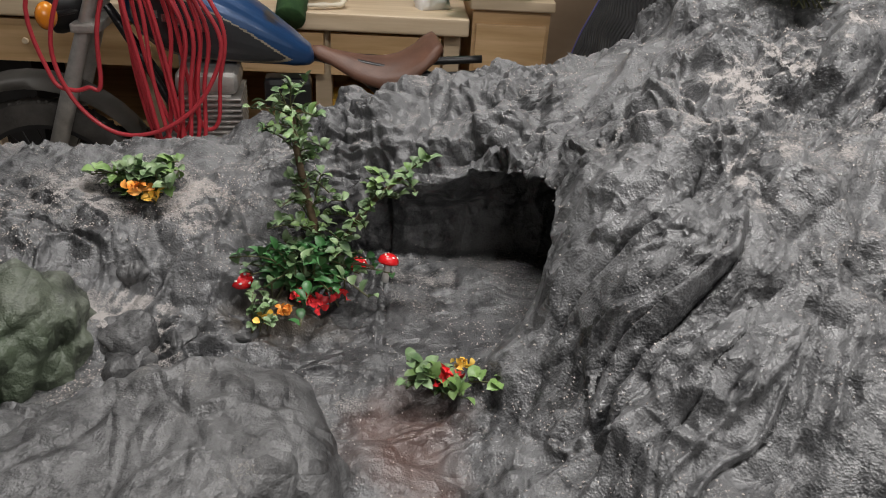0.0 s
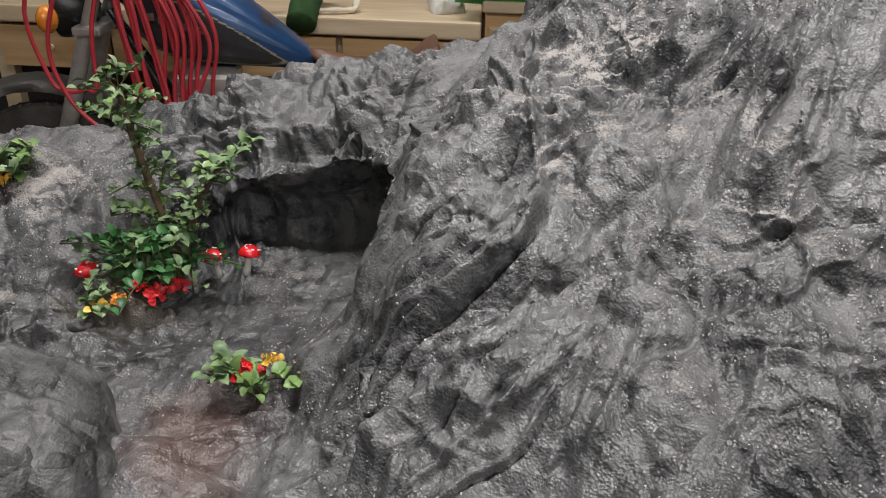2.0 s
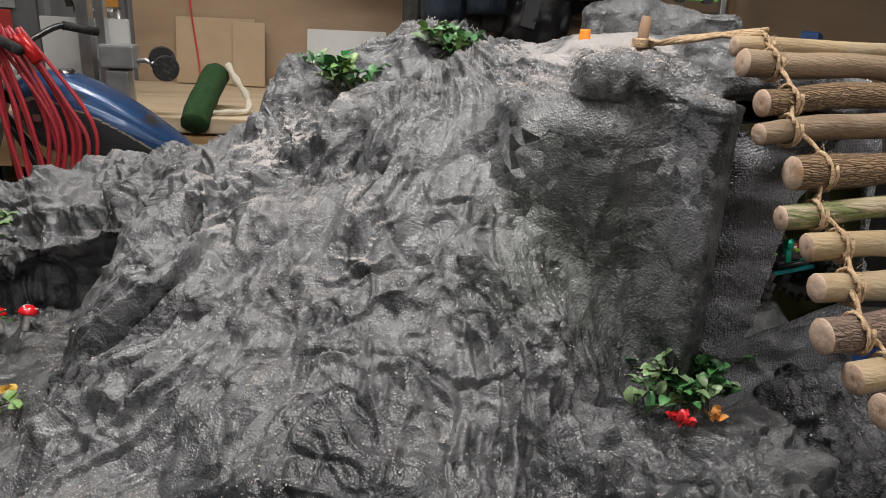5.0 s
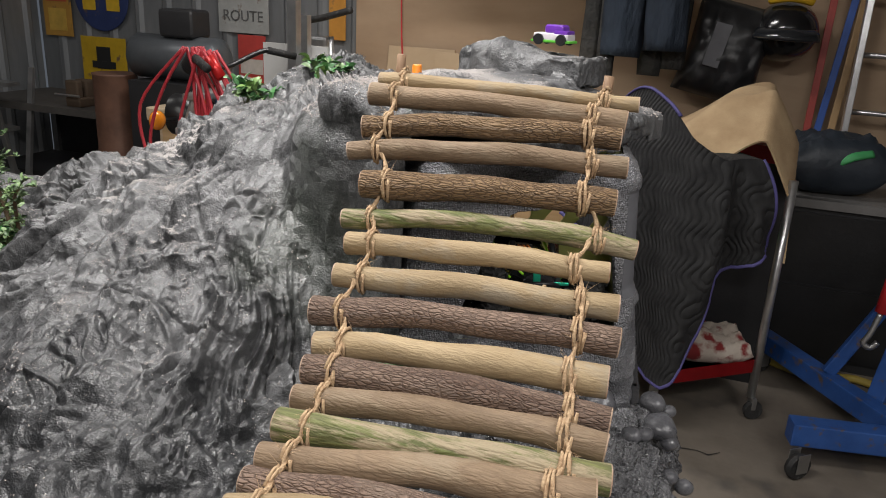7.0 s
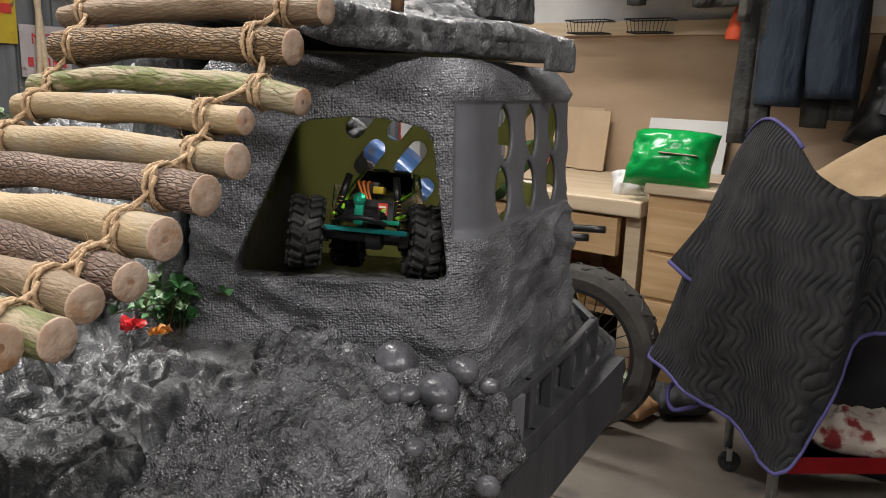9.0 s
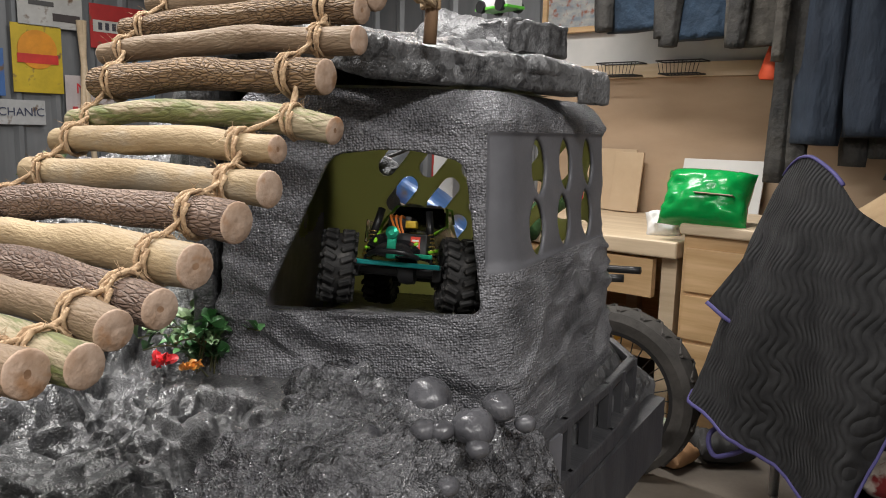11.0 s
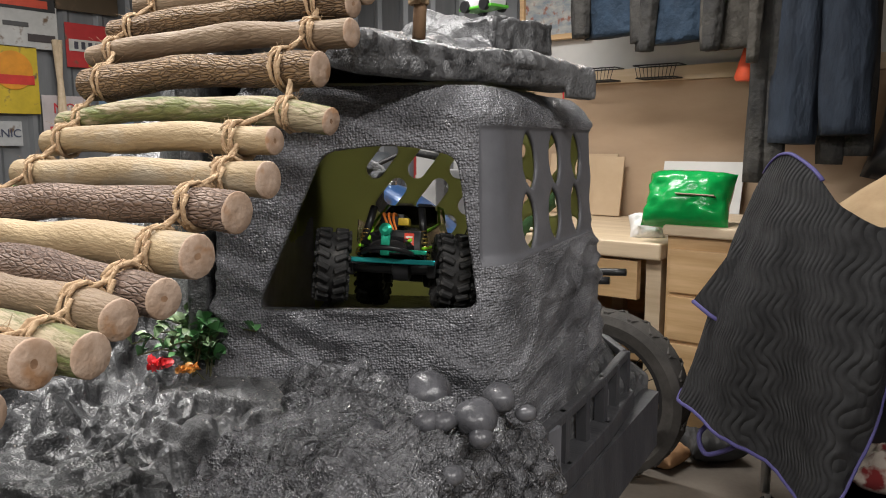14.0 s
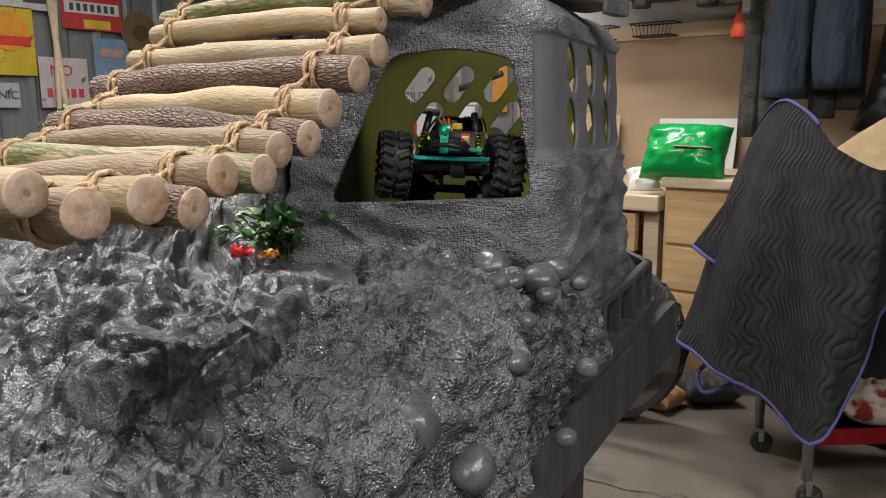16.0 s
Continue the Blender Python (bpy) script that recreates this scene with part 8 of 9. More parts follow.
part("lid", boxed(-0.245, 0.245, -0.125, 0.165, 0.972, 1.04), RED_STEEL, hidden)

# ---------------- engine hoist ----------------
hoist = thing("engine_hoist", (1.6, 2.0, 0), "blue steel engine hoist with casters", "hoist")
HOIST_BLUE = surface("hoist_blue_paint", (0.015, 0.055, 0.20), (0.03, 0.09, 0.30), scale=9, rough=(0.3, 0.5), bump=0.1, speck=(0.10, 0.07, 0.05), speck_scale=25, speck_amount=0.1)
HO = Vector((1.6, 2.0, 0))


def beam(name, a, b, w, h):
    a, b = Vector(a) - HO, Vector(b) - HO
    d = b - a
    bm = bmesh.new()
    add_box(bm, (d.length, w, h), Matrix.Translation((a + b) / 2) @ d.to_track_quat("X", "Z").to_matrix().to_4x4(), 0.006)
    return part(name, bm, HOIST_BLUE, hoist)


beam("cross_beam", (1.36, 1.78, 0.145), (2.3, 1.98, 0.145), 0.075, 0.085)
beam("leg", (1.24, 2.66, 0.15), (1.74, 1.92, 0.15), 0.07, 0.08)
beam("leg", (2.2, 2.0, 0.15), (2.4, 3.0, 0.15), 0.07, 0.08)
beam("mast", (1.69, 2.12, 0.17), (1.90, 2.35, 1.35), 0.07, 0.07)
beam("brace", (1.52, 2.24, 0.19), (1.80, 2.26, 0.80), 0.03, 0.05)
for cx, cy in ((1.40, 1.74), (1.30, 2.58), (2.25, 1.93)):
    bm = bmesh.new()
    add_lathe(bm, [(0.012, -0.015), (0.044, -0.015), (0.05, 0), (0.044, 0.015), (0.012, 0.015)], 22, pose(cx - HO.x, cy - HO.y - 0.03, 0.05, 90, 0, 40))
    wheel = part("caster_wheel", bm, RUBBER, hoist, smooth=True)
    bm = bmesh.new()
    for s in (-1, 1):
        add_box(bm, (0.05, 0.004, 0.075), pose(cx - HO.x, cy - HO.y - 0.03, 0.07, 0, 0, 40) @ pose(0, s * 0.022, 0), 0.002)
    part("fork", bm, STEEL, wheel)
bm = bmesh.new()
add_tube(bm, smooth_path([(1.62 - HO.x, 2.10 - HO.y, 0.52), (1.60 - HO.x, 2.09 - HO.y, 0.44), (1.585 - HO.x, 2.09 - HO.y, 0.40), (1.61 - HO.x, 2.09 - HO.y, 0.385), (1.63 - HO.x, 2.09 - HO.y, 0.41)], 5), 0.011, 8)
part("hook", bm, STEEL, hoist, smooth=True)
bm = bmesh.new()
add_tube(bm, [(1.63 - HO.x, 2.11 - HO.y, 0.52), (1.66 - HO.x, 2.14 - HO.y, 0.80)], 0.03, 12)
part("ram", bm, RED_STEEL, hoist, smooth=True)

# ---------------- clothes and bags on the wall ----------------
DENIM = surface("dark_denim", (0.010, 0.016, 0.027), (0.022, 0.033, 0.052), scale=9, rough=(0.8, 0.95), bump=1.0, bump_scale=13, deep=0.035, stretch=(1, 1, 0.4))
JACKET = surface("blue_work_cloth", (0.008, 0.021, 0.04), (0.017, 0.038, 0.068), scale=8, rough=(0.75, 0.95), bump=1.0, bump_scale=13, deep=0.035)
CHAR = surface("charcoal_cloth", (0.018, 0.018, 0.018), (0.05, 0.047, 0.042), scale=8, rough=(0.8, 0.95), bump=1.0, bump_scale=13, deep=0.035)
OLIVE_CLOTH = surface("brown_grey_cloth", (0.04, 0.036, 0.03), (0.075, 0.068, 0.057), scale=8, rough=(0.8, 0.95), bump=1.0, bump_scale=13, deep=0.035)
rail = thing("clothes_rail", (0.3, 3.25, 2.55), "steel clothes rail hung below the ceiling", "rail")
bm = bmesh.new()
add_tube(bm, [(-1.2, 0, 0), (1.4, 0, 0)], 0.013, 10)
part("bar", bm, STEEL, rail, smooth=True)
for x in (-1.1, 0.1, 1.3):
    bm = bmesh.new()
    add_tube(bm, [(x, 0, 0), (x, 0, 0.2)], 0.006, 8)
    part("hanger_rod", bm, STEEL, rail)


def hanging_tube(parent, name, path, radii, material, seed, squash=0.55):
    """A hanging sleeve, leg or body of cloth with soft folds."""
    bm = bmesh.new()
    pts = smooth_path(path, 7)
    n = len(pts)
    rr = [float(np.interp(i / (n - 1), np.linspace(0, 1, len(radii)), radii)) for i in range(n)]
    rings = add_tube(bm, pts, rr, 20)
    for i, ring in enumerate(rings):
        for k, v in enumerate(ring):
            c = pts[i]
            d = v.co - c
            d.y *= squash
            f = 1 + 0.13 * math.sin(k * 1.9 + seed + 0.25 * i) + 0.10 * noise.noise(Vector((k * 0.5, i * 0.4, seed)))
            v.co = c + d * f
    return part(name, bm, material, parent, smooth=True, sharp=60)


def trousers(label, x, w, z_top, z_low, material, seed):
    ob = thing("trousers", (x, 3.25, z_top), label, "trousers", "hanging clothes")
    for s in (-1, 1):
        hanging_tube(ob, "leg", [(s * w * 0.22, 0, 0), (s * w * 0.24, 0.01, (z_low - z_top) * 0.5), (s * w * 0.27, -0.01, z_low - z_top + 0.02 * s)], [w * 0.24, w * 0.27, w * 0.25], material, seed + s)
    hanging_tube(ob, "waist", [(0, 0, 0.0), (0, 0, -0.25)], [w * 0.46, w * 0.47], material, seed + 5, 0.3)
    bm = bmesh.new()
    add_tube(bm, [(0, 0, 0), (0, 0, 2.55 - z_top)], 0.004, 6)
    part("hook", bm, STEEL, ob)
    return ob


def jacket(label, x, w, z_low, material, seed, cuff=None, drop=0.12):
    ob = thing("jacket", (x, 3.25, 2.48), label, "jacket", "hanging clothes")
    h = 2.48 - z_low
    hanging_tube(ob, "body", [(0, 0, 0.0), (0, 0, -0.12), (0, 0, -h * 0.6), (0.01, 0, -h)], [w * 0.16, w * 0.42, w * 0.46, w * 0.5], material, seed, 0.4)
    for s in (-1, 1):
        hanging_tube(ob, "sleeve", [(s * w * 0.38, -0.02, -0.10), (s * w * 0.52, -0.05, -h * 0.5), (s * w * 0.50, -0.07, -h + 0.02 - drop * (0.6 + 0.4 * s))], [w * 0.15, w * 0.16, w * 0.12], cuff or material, seed + 3 * s, 0.7)
    bm = bmesh.new()
    add_tube(bm, [(0, 0, -0.02), (0, 0, 0.07)], 0.004, 6)
    part("hook", bm, STEEL, ob)
    return ob


trousers("dark blue denim jeans hanging from the rail", 0.525, 0.40, 2.30, 1.315, DENIM, 3)
trousers("black trousers hanging behind the jeans", 0.30, 0.17, 2.32, 1.13, CHAR, 8)
trousers("short black trousers hanging below the jeans", 0.62, 0.22, 2.2, 1.22, CHAR, 13).location.y = 3.36
jacket("dark blue work jacket hanging from the rail", -0.47, 0.36, 1.86, JACKET, 4, CHAR)
jacket("blue work jacket hanging beside another", -0.14, 0.36, 1.80, JACKET, 9, CHAR, 0.08)
jacket("brown-grey jacket hanging from the rail", 0.13, 0.22, 1.75, OLIVE_CLOTH, 15, None, 0.1)
bm = bmesh.new()
add_lathe(bm, [(0.045, 0.0), (0.052, 0.02), (0.03, 0.10), (0.012, 0.16)], 16, pose(0.17, 3.33, 1.60))
cap = part("orange_cone", bm, plain("orange_red_fabric", (0.7, 0.09, 0.03), 0.7), None, smooth=True)
tagged(cap, "orange-red cloth cap hanging on the wall rail", "cap")
for bx in (-0.75, -0.38):
    basket = thing("wire_basket", (bx, 3.66, 1.66), "black wire basket on the wall rail", "basket", "wire baskets")
    for z, s in ((0.07, 1.0), (0.0, 0.85)):
        bm = bmesh.new()
        add_tube(bm, [(-0.13 * s, -0.11, z), (0.13 * s, -0.11, z), (0.13 * s, 0.01, z), (-0.13 * s, 0.01, z)], 0.004, 6, closed=True)
        part("hoop", bm, DARK, basket)
    for k in range(11):
        u = -0.12 + 0.024 * k
        bm = bmesh.new()
        add_tube(bm, [(u, -0.11, 0.07), (u * 0.85, -0.11, 0.0), (u * 0.85, 0.01, 0.0)], 0.002, 4)
        part("wire", bm, DARK, basket)
pic = thing("framed_picture", (-1.08, 3.66, 1.93), "painted landscape in a gold-brown wooden frame", "picture")
for (x0, x1, z0, z1) in ((-0.24, 0.24, 0, 0.03), (-0.24, 0.24, 0.37, 0.40), (-0.24, -0.21, 0.031, 0.369), (0.21, 0.24, 0.031, 0.369)):
    part("frame_bar", boxed(x0, x1, -0.02, 0.03, z0, z1), BEECH, pic)
part("canvas", boxed(-0.208, 0.208, 0.0, 0.02, 0.032, 0.368), surface("painted_scene", (0.16, 0.22, 0.28), (0.55, 0.52, 0.46), scale=9, rough=(0.4, 0.6), bump=0.1, speck=(0.30, 0.12, 0.08), speck_scale=22, speck_amount=0.4, stretch=(1, 1, 2)), pic)
bagb = pillow("backpack", (0.42, 0.5, 0.24), pose(0.98, 3.52, 1.36, 84, 12, 4), surface("black_nylon", (0.008, 0.008, 0.009), (0.022, 0.022, 0.024), scale=6, rough=(0.3, 0.5), bump=0.3, bump_scale=30), "black nylon backpack hanging on the wall", "backpack", 31, 0.25)
bagb.location = (0.92, 3.62, 1.33)
part("strap_bar", boxed(-0.10, -0.02, -0.1, 0.12, 0.235, 0.25), plain("grey_webbing", (0.10, 0.10, 0.11), 0.6), bagb)
helmet = thing("helmet", (1.20, 3.52, 1.30), "black motorcycle helmet hanging on the wall", "helmet")
bm = bmesh.new()
bmesh.ops.create_uvsphere(bm, u_segments=26, v_segments=18, radius=0.15)
bmesh.ops.scale(bm, vec=(1.05, 1.1, 1.0), verts=bm.verts)
bmesh.ops.translate(bm, vec=(0, 0, 0.16), verts=bm.verts)
part("shell", bm, BLACK_SHINY, helmet, smooth=True, sharp=180)
bm = bmesh.new()
add_tube(bm, smooth_path([(-0.14, -0.09, 0.15), (0, -0.172, 0.15), (0.14, -0.09, 0.15)], 6), 0.045, 10, squash=0.5)
part("visor", bm, GLASSY, helmet, smooth=True)
bm = bmesh.new()
add_tube(bm, smooth_path([(-0.1, -0.05, 0.31), (0, -0.09, 0.325), (0.1, -0.05, 0.31)], 6), 0.022, 8)
part("goggle", bm, plain("yellow_foam", (0.75, 0.45, 0.02), 0.6), helmet, "yellow goggle strap", smooth=True)
bm = bmesh.new()
add_tube(bm, [(0, 0.0, 0.3), (0, 0.16, 0.42)], 0.006, 6)
part("hook", bm, STEEL, helmet)
# ladder, poles, planks in the corner
ladder = thing("ladder", (1.75, 3.5, 0), "aluminium ladder leaning on the wall", "ladder")
for s in (-1, 1):
    bm = bmesh.new()
    add_box(bm, (0.03, 0.07, 2.4), pose(s * 0.19, 0.0, 1.2, -4, 0, 0), 0.003)
    part("stile", bm, ALU, ladder)
for k in range(8):
    bm = bmesh.new()
    z = 0.25 + 0.28 * k
    add_tube(bm, [(-0.19, 0.07 * (z - 1.2), z), (0.19, 0.07 * (z - 1.2), z)], 0.014, 8)
    part("rung", bm, ALU, ladder, smooth=True)
for px_, col, lab, lean in ((1.46, (0.03, 0.09, 0.35), "blue painted pole leaning on the wall", 5), (1.52, (0.42, 0.27, 0.13), "wooden plank leaning on the wall", 3), (1.40, (0.35, 0.05, 0.04), "red painted pole leaning on the wall", 1), (2.05, (0.40, 0.26, 0.13), "wooden plank leaning on the wall", -2)):
    bm = bmesh.new()
    add_box(bm, (0.035, 0.02, 2.2), pose(0, 0, 1.1, -3, lean, 0), 0.003)
    ob = part("pole", bm, plain("pole_paint", col, 0.5))
    ob.location = (px_, 3.60, 0)
    tagged(ob, lab, "pole", "poles in the corner")
chest = thing("black_cabinet", (2.0, 3.0, 0), "low black steel cabinet along the wall", "cabinet")
part("body", boxed(-0.72, 0.9, -0.28, 0.36, 0.0, 0.745), DARK, chest)
part("top", boxed(-0.74, 0.92, -0.31, 0.38, 0.747, 0.785), plain("grey_worktop", (0.16, 0.155, 0.15), 0.5), chest)
for k in range(3):
    part("door", boxed(-0.70 + 0.54 * k, -0.18 + 0.54 * k, -0.292, -0.281, 0.40, 0.72), BLACK_PL, chest)
    part("door", boxed(-0.70 + 0.54 * k, -0.18 + 0.54 * k, -0.292, -0.281, 0.05, 0.385), BLACK_PL, chest)
duffel = pillow("duffel_bag", (0.44, 0.30, 0.27), pose(1.46, 2.90, 0.784, 0, 0, 8), surface("navy_nylon", (0.012, 0.018, 0.026), (0.03, 0.038, 0.05), scale=7, rough=(0.35, 0.55), bump=0.4, bump_scale=25, deep=0.01), "dark navy nylon bag on the black cabinet", "bag", 41, 0.3)
bm = bmesh.new()
add_tube(bm, smooth_path([(-0.02, -0.125, 0.15), (0.04, -0.14, 0.19), (0.12, -0.125, 0.21)], 5), 0.022, 8, squash=0.5)
part("tag", bm, plain("green_fabric", (0.05, 0.30, 0.10), 0.6), duffel, "green fabric tag", smooth=True)
for k, (lx, ly, w) in enumerate(((1.35, 2.62, 0.5), (1.8, 2.55, 0.6))):
    bm = bmesh.new()
    add_tube(bm, smooth_path([(lx - w / 2, ly, 0.02), (lx - 0.1, ly + 0.06, 0.022), (lx + 0.12, ly - 0.05, 0.022), (lx + w / 2, ly + 0.03, 0.02)], 6), 0.018, 8)
    tagged(part("floor_hose", bm, plain("yellow_hose", (0.40, 0.30, 0.06), 0.6), smooth=True), "dusty yellow hose lying on the floor", "hose", "floor hoses")
for k, (lx, ly, r) in enumerate(((0.02, 2.42, 0.10), (0.35, 2.50, 0.09), (0.22, 2.32, 0.07))):
    pillow("litter_bag", (r * 2.6, r * 2.2, r * 1.3), pose(lx, ly, 0.0, 0, 0, 40 * k), plain("mixed_scrap", ((0.35, 0.4, 0.3), (0.05, 0.05, 0.05), (0.45, 0.25, 0.12))[k], 0.7), "crumpled scrap bag on the floor under the bench", "bag", 51 + k, 0.5, group="scrap bags")

# ---------------- signs ----------------


def panel(name, label, m, w, h, col, round_=False, rough=0.4):
    ob = new(name)
    ob.matrix_world = m
    tagged(ob, label, "sign", "wall signs")
    bm = bmesh.new()
    if round_:
        add_lathe(bm, [(w / 2, 0), (w / 2, 0.004), (w / 2 - 0.004, 0.006)], 40, pose(0, 0, 0, 90, 0, 0))
    else:
        add_box(bm, (w, 0.006, h), pose(0, 0, 0), 0.002)
    part("plate", bm, surface(name + "_paint", tuple(c * 0.75 for c in col), col, scale=7, rough=(rough, rough + 0.2), bump=0.05, speck=(0.16, 0.10, 0.06), speck_scale=12, speck_amount=0.05), ob)
    return ob


def patch(ob, x, z, w, h, col, lift=0.006, round_=False, name="print"):
    bm = bmesh.new()
    if round_:
        add_lathe(bm, [(w / 2, 0), (w / 2, 0.002)], 28, pose(x, -lift, z, 90, 0, 0))
    else:
        add_box(bm, (w, 0.002, h), pose(x, -lift, z))
    return part(name, bm, plain("print_ink", col, 0.45, bump=0), ob)


def words(ob, text, x, z, size, col):
    cu = bpy.data.curves.new("lettering", "FONT")
    cu.body, cu.size, cu.align_x, cu.align_y, cu.extrude = text, size, "CENTER", "CENTER", 0.001
    tmp = bpy.data.objects.new("lettering", cu)
    me = bpy.data.meshes.new_from_object(tmp)
    bpy.data.objects.remove(tmp)
    o = finish("lettering", me, plain("letter_ink", col, 0.5, bump=0), ob, smooth=False)
    o.matrix_local = pose(x, -0.0072, z, 90, 0, 0)
    return o


def on_north(x, z):
    return pose(x, NORTH - 0.012, z)


def on_west(y, z):
    return pose(WEST + 0.045, y, z, 0, 0, 90)


s = panel("sign", "worn yellow and orange poster sign", on_north(-3.84, 1.36), 0.27, 0.48, (0.55, 0.30, 0.06))
patch(s, 0, 0.10, 0.20, 0.18, (0.5, 0.10, 0.05))
patch(s, 0, -0.12, 0.17, 0.16, (0.62, 0.40, 0.08))
s = panel("sign", "round dark blue sign with white and yellow shapes", on_north(-3.41, 1.43), 0.50, 0.5, (0.03, 0.05, 0.16), True)
patch(s, 0, 0.06, 0.22, 0.14, (0.65, 0.65, 0.62), 0.010)
for k in (-1, 1):
    patch(s, 0.11 * k, -0.06, 0.12, 0.09, (0.7, 0.45, 0.03), 0.010)
s = panel("sign", "yellow square warning sign with a black shape", on_north(-3.43, 0.965), 0.42, 0.34, (0.62, 0.40, 0.02))
patch(s, 0, 0.02, 0.13, 0.16, (0.02, 0.02, 0.02))
patch(s, 0, -0.03, 0.22, 0.05, (0.02, 0.02, 0.02), 0.008)
s = panel("sign", "white road sign with grey lettering", on_north(-2.19, 1.45), 0.40, 0.42, (0.45, 0.46, 0.45))
words(s, "ROUTE", 0, -0.10, 0.10, (0.12, 0.12, 0.12))
s = panel("sign", "red and white printed sign", on_north(-2.13, 1.06), 0.22, 0.34, (0.58, 0.07, 0.06))
patch(s, 0, -0.04, 0.18, 0.10, (0.6, 0.55, 0.5))
patch(s, 0, -0.13, 0.16, 0.04, (0.65, 0.2, 0.1))
s = panel("sign", "orange vertical strip sign", on_north(-1.47, 1.55), 0.12, 0.62, (0.60, 0.28, 0.05))
s = panel("sign", "white sign with a red oval and bars", on_west(1.82, 2.10), 0.42, 0.34, (0.55, 0.55, 0.53))
patch(s, 0, 0.12, 0.40, 0.09, (0.03, 0.03, 0.03))
patch(s, 0, 0.12, 0.30, 0.05, (0.6, 0.08, 0.04), 0.009)
patch(s, -0.06, -0.02, 0.16, 0.03, (0.08, 0.08, 0.08))
patch(s, 0.10, -0.10, 0.18, 0.05, (0.06, 0.05, 0.05))
s = panel("sign", "yellow and red shell-shaped emblem sign", on_west(1.72, 1.72), 0.32, 0.44, (0.66, 0.48, 0.03))
patch(s, 0, 0.06, 0.25, 0.25, (0.75, 0.30, 0.02), 0.007, True)
patch(s, 0, 0.0, 0.26, 0.06, (0.62, 0.04, 0.03), 0.010)
s = panel("sign", "white enamel sign with dark lettering", on_west(1.55, 1.37), 0.40, 0.16, (0.52, 0.53, 0.53))
words(s, "MECHANIC", 0, 0, 0.075, (0.06, 0.07, 0.12))
s = panel("sign", "blue square sign with a red roundel", on_west(1.36, 1.62), 0.30, 0.30, (0.06, 0.16, 0.42))
patch(s, 0.03, 0, 0.16, 0.16, (0.6, 0.1, 0.05), 0.007, True)
s = panel("sign", "red and white oil sign with bars", on_west(2.30, 1.98), 0.44, 0.30, (0.55, 0.04, 0.04))
patch(s, 0, 0, 0.40, 0.08, (0.6, 0.6, 0.56))
for k in range(7):
    patch(s, -0.15 + 0.05 * k, 0, 0.028, 0.05, (0.06, 0.06, 0.08), 0.008)
patch(s, 0.03, -0.11, 0.2, 0.06, (0.65, 0.45, 0.05))
s = panel("sign", "rusty round metal plate", on_west(2.66, 1.84), 0.30, 0.3, (0.20, 0.12, 0.06), True)
patch(s, 0, 0, 0.12, 0.12, (0.10, 0.06, 0.03), 0.010, True)
s = panel("sign", "pale blue printed sign", on_west(2.42, 1.60), 0.26, 0.36, (0.22, 0.34, 0.48))
patch(s, 0, 0.08, 0.18, 0.06, (0.5, 0.3, 0.25))
s = panel("sign", "white sign with red lettering", on_west(2.06, 1.46), 0.34, 0.34, (0.62, 0.56, 0.56))
words(s, "NO", -0.02, 0.08, 0.10, (0.6, 0.05, 0.06))
for k in range(5):
    patch(s, -0.11 + 0.055 * k, -0.07, 0.036, 0.06, (0.6, 0.06, 0.07))
s = panel("sign", "dark brown printed sign", on_west(2.2, 2.36), 0.55, 0.30, (0.10, 0.07, 0.04))
patch(s, 0, 0, 0.36, 0.07, (0.4, 0.3, 0.15))
s = panel("sign", "red poster sign on the steel wall", on_west(1.2, 1.95), 0.26, 0.5, (0.5, 0.05, 0.05))
patch(s, 0, -0.1, 0.2, 0.15, (0.15, 0.18, 0.3))
for y, lean, r, lab in ((1.85, 6, 0.020, "wooden tool handle leaning on the wall"), (2.12, -4, 0.022, "pale wooden handle leaning on the wall")):
    bm = bmesh.new()
    add_tube(bm, [(0.16, 0, 0), (0.06, 0.02 * lean, 1.1), (0.02, 0.03 * lean, 2.0)], [r, r * 0.9, r], 10)
    ob = part("wooden_pole", bm, PINE, smooth=True)
    ob.location = (WEST + 0.04, y, 0)
    tagged(ob, lab, "handle", "tool handles")

# ---------------- dim corner left of the motorcycle ----------------
side = thing("side_bench", (-3.1, 3.2, 0), "dark side bench with a lower shelf by the steel wall", "workbench")
part("top", boxed(-0.75, 0.45, -0.35, 0.35, 0.70, 0.745), plain("dark_bench_top", (0.07, 0.065, 0.06), 0.6), side)
part("shelf", boxed(-0.72, 0.42, -0.3, 0.32, 0.25, 0.28), DARK, side)
for lx in (-0.70, 0.37):
    for ly in (-0.30, 0.28):
        part("leg", boxed(lx, lx + 0.05, ly, ly + 0.05, 0, 0.70), STEEL, side)
part("back_panel", boxed(-0.72, 0.42, 0.31, 0.33, 0.0, 0.69), DARK, side)
vise = thing("bench_vise", (-2.98, 3.0, 0.745), "worn bench vise on the side bench", "vise")
bm = bmesh.new()
add_box(bm, (0.12, 0.16, 0.06), pose(0, 0, 0.03), 0.01)
add_box(bm, (0.10, 0.07, 0.12), pose(0, 0.03, 0.11), 0.012)
add_box(bm, (0.10, 0.05, 0.12), pose(0, -0.06, 0.11), 0.012)
part("jaw", bm, plain("rusty_iron", (0.14, 0.10, 0.07), 0.6, 0.5), vise)
bm = bmesh.new()
add_tube(bm, [(-0.1, -0.12, 0.08), (0.1, -0.12, 0.08)], 0.008, 8)
part("handle", bm, STEEL, vise)
drum = thing("steel_drum", (-2.55, 2.85, 0), "rust-brown steel drum standing by the bench", "drum")
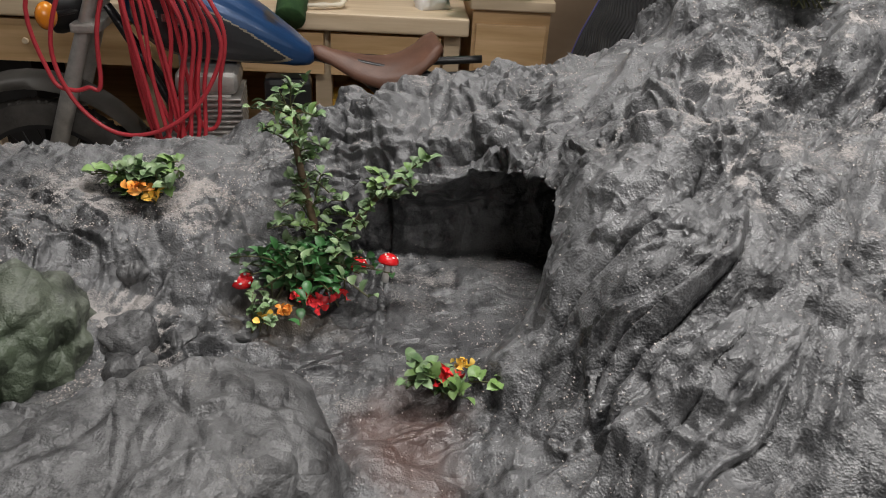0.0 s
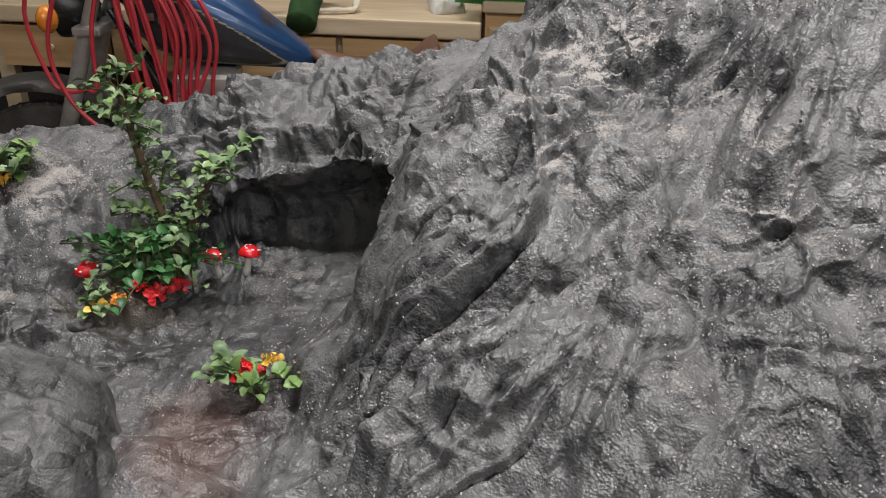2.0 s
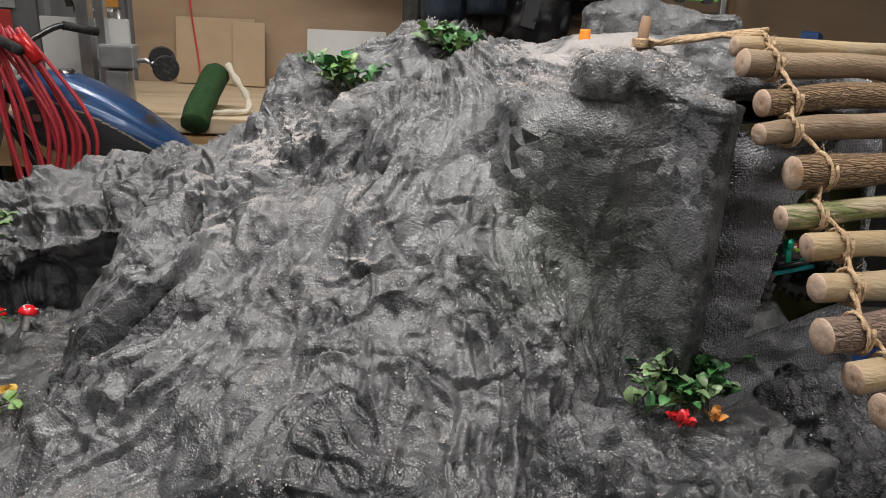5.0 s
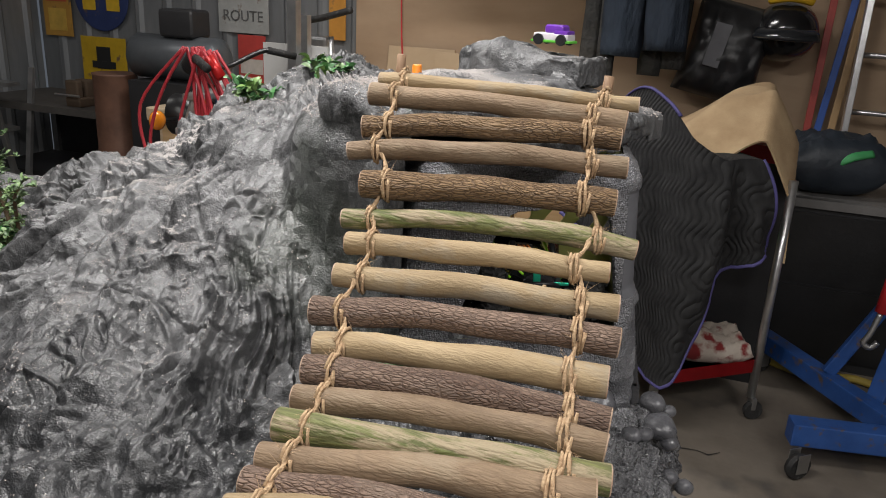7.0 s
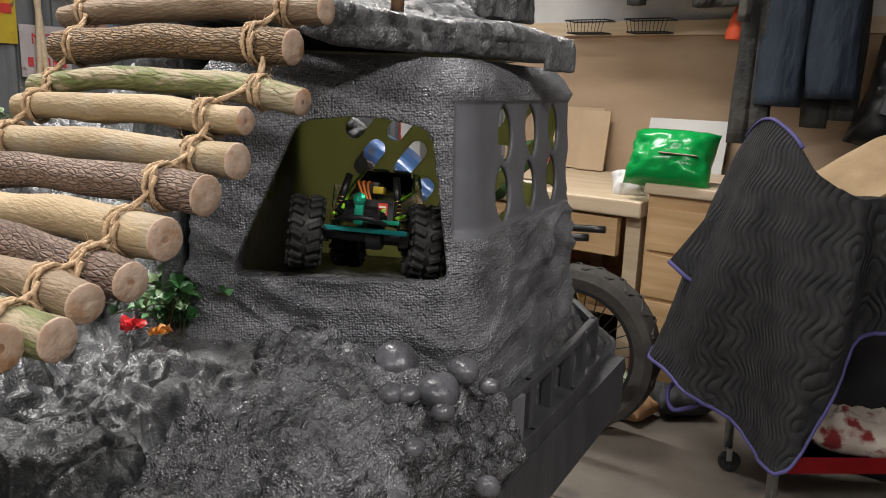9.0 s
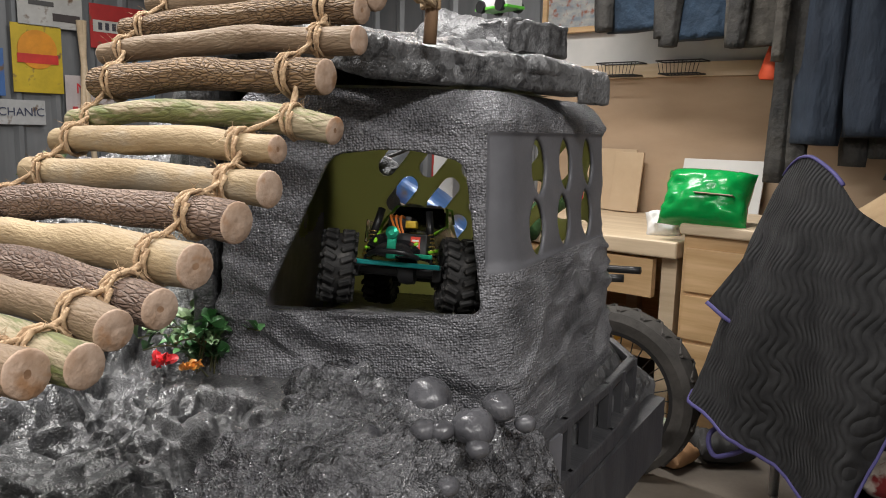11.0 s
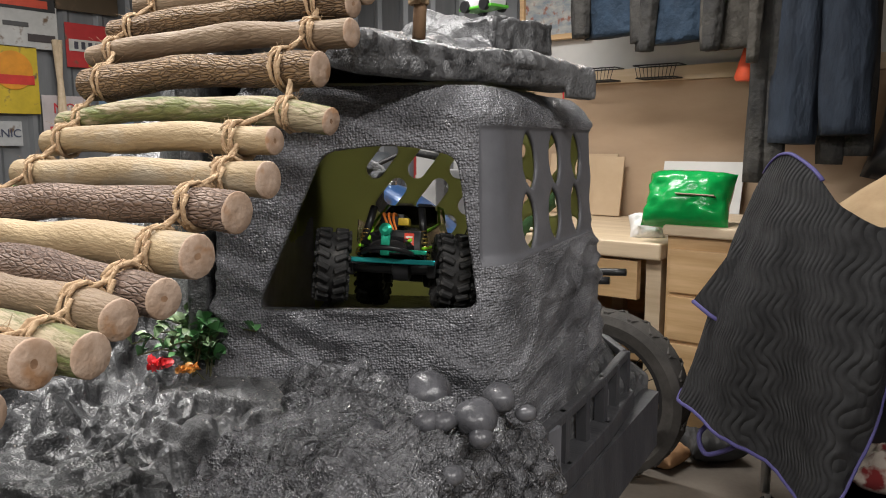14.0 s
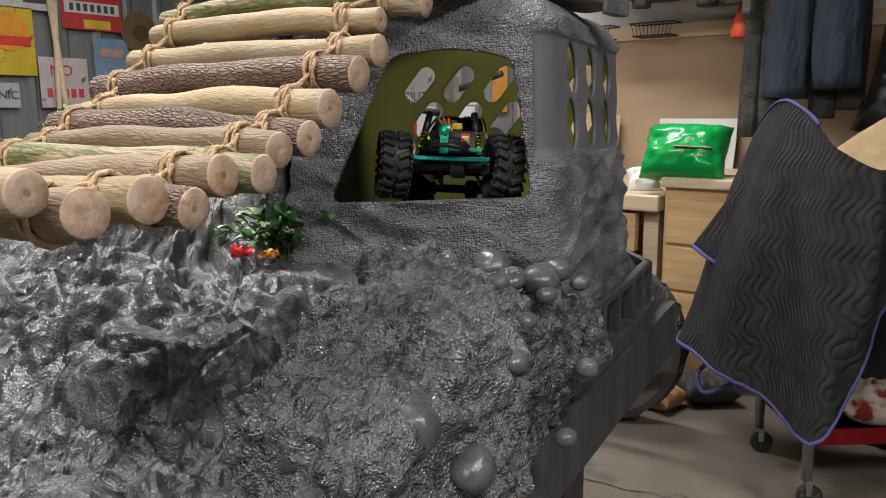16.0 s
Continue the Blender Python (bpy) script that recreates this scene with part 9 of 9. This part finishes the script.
part("shell", lathe([(0.13, 0), (0.135, 0.02), (0.13, 0.04), (0.13, 0.5), (0.135, 0.52), (0.13, 0.54), (0.13, 0.99), (0.135, 1.0), (0.12, 1.0)], 28), surface("rust_brown_paint", (0.09, 0.045, 0.03), (0.17, 0.085, 0.055), scale=6, rough=(0.5, 0.7), bump=0.2), drum, smooth=True)
steps = thing("step_ladder", (-3.5, 2.75, 0), "grey folding step ladder standing open", "step ladder")
for s in (-1, 1):
    for lean in (-10, 10):
        bm = bmesh.new()
        add_box(bm, (0.04, 0.025, 0.98), pose(s * 0.2, 0.085 * (-1 if lean < 0 else 1), 0.49, -lean, 0, 0), 0.003)
        part("leg", bm, STEEL, steps)
for z in (0.3, 0.58, 0.86):
    part("tread", boxed(-0.19, 0.19, -0.16 + 0.16 * z, -0.06 + 0.16 * z, z, z + 0.025), STEEL, steps)
chair = thing("camp_chair", (-3.3, 2.0, 0), "folding chair with a dark blue seat", "chair")
part("seat", boxed(-0.26, 0.26, -0.24, 0.24, 0.42, 0.46), plain("navy_canvas", (0.02, 0.035, 0.09), 0.8), chair)
part("backrest", boxed(-0.26, 0.26, 0.22, 0.25, 0.50, 0.86), plain("navy_canvas_back", (0.02, 0.035, 0.09), 0.8), chair)
for lx in (-0.27, 0.25):
    for ly in (-0.24, 0.22):
        part("leg", boxed(lx, lx + 0.02, ly, ly + 0.02, 0, 0.42 if ly < 0 else 0.86), STEEL, chair)
comp = thing("air_compressor", (-2.1, 2.9, 0), "grey air compressor on a stand beside the bench", "compressor")
bm = bmesh.new()
add_tube(bm, [(-0.33, 0, 1.12), (-0.28, 0, 1.12), (0.28, 0, 1.12), (0.33, 0, 1.12)], [0.07, 0.13, 0.13, 0.07], 22)
part("tank", bm, plain("grey_hammer_paint", (0.10, 0.11, 0.12), 0.4, 0.3), comp, smooth=True)
part("stand", boxed(-0.25, 0.25, -0.16, 0.16, 0, 0.985), DARK, comp)
bm = bmesh.new()
add_box(bm, (0.24, 0.18, 0.16), pose(0.05, 0, 1.32), 0.03, 3)
part("motor", bm, DARK, comp, smooth=True)
trolley = thing("hand_truck", (-1.25, 3.0, 0), "grey hand truck with a black handle", "hand truck")
for s in (-1, 1):
    bm = bmesh.new()
    add_tube(bm, [(s * 0.10, 0, 0.1), (s * 0.10, 0.02, 1.3)], 0.016, 10)
    part("rail", bm, ALU, trolley, smooth=True)
    bm = bmesh.new()
    add_lathe(bm, [(0.02, -0.02), (0.09, -0.02), (0.1, 0), (0.09, 0.02), (0.02, 0.02)], 22, pose(s * 0.16, 0.02, 0.1, 0, 90, 0))
    part("wheel", bm, RUBBER, trolley, smooth=True)
part("toe_plate", boxed(-0.2, 0.2, -0.2, 0.0, 0.02, 0.035), STEEL, trolley)
bm = bmesh.new()
add_tube(bm, smooth_path([(-0.12, 0, 1.30), (-0.10, -0.02, 1.36), (0.08, -0.04, 1.40), (0.26, -0.05, 1.45)], 5), 0.018, 10)
part("handle", bm, RUBBER, trolley, "black rubber handle", smooth=True)
bm = bmesh.new()
add_box(bm, (0.12, 0.08, 0.16), pose(0.04, 0, 1.22), 0.02)
part("clamp", bm, STEEL, trolley)
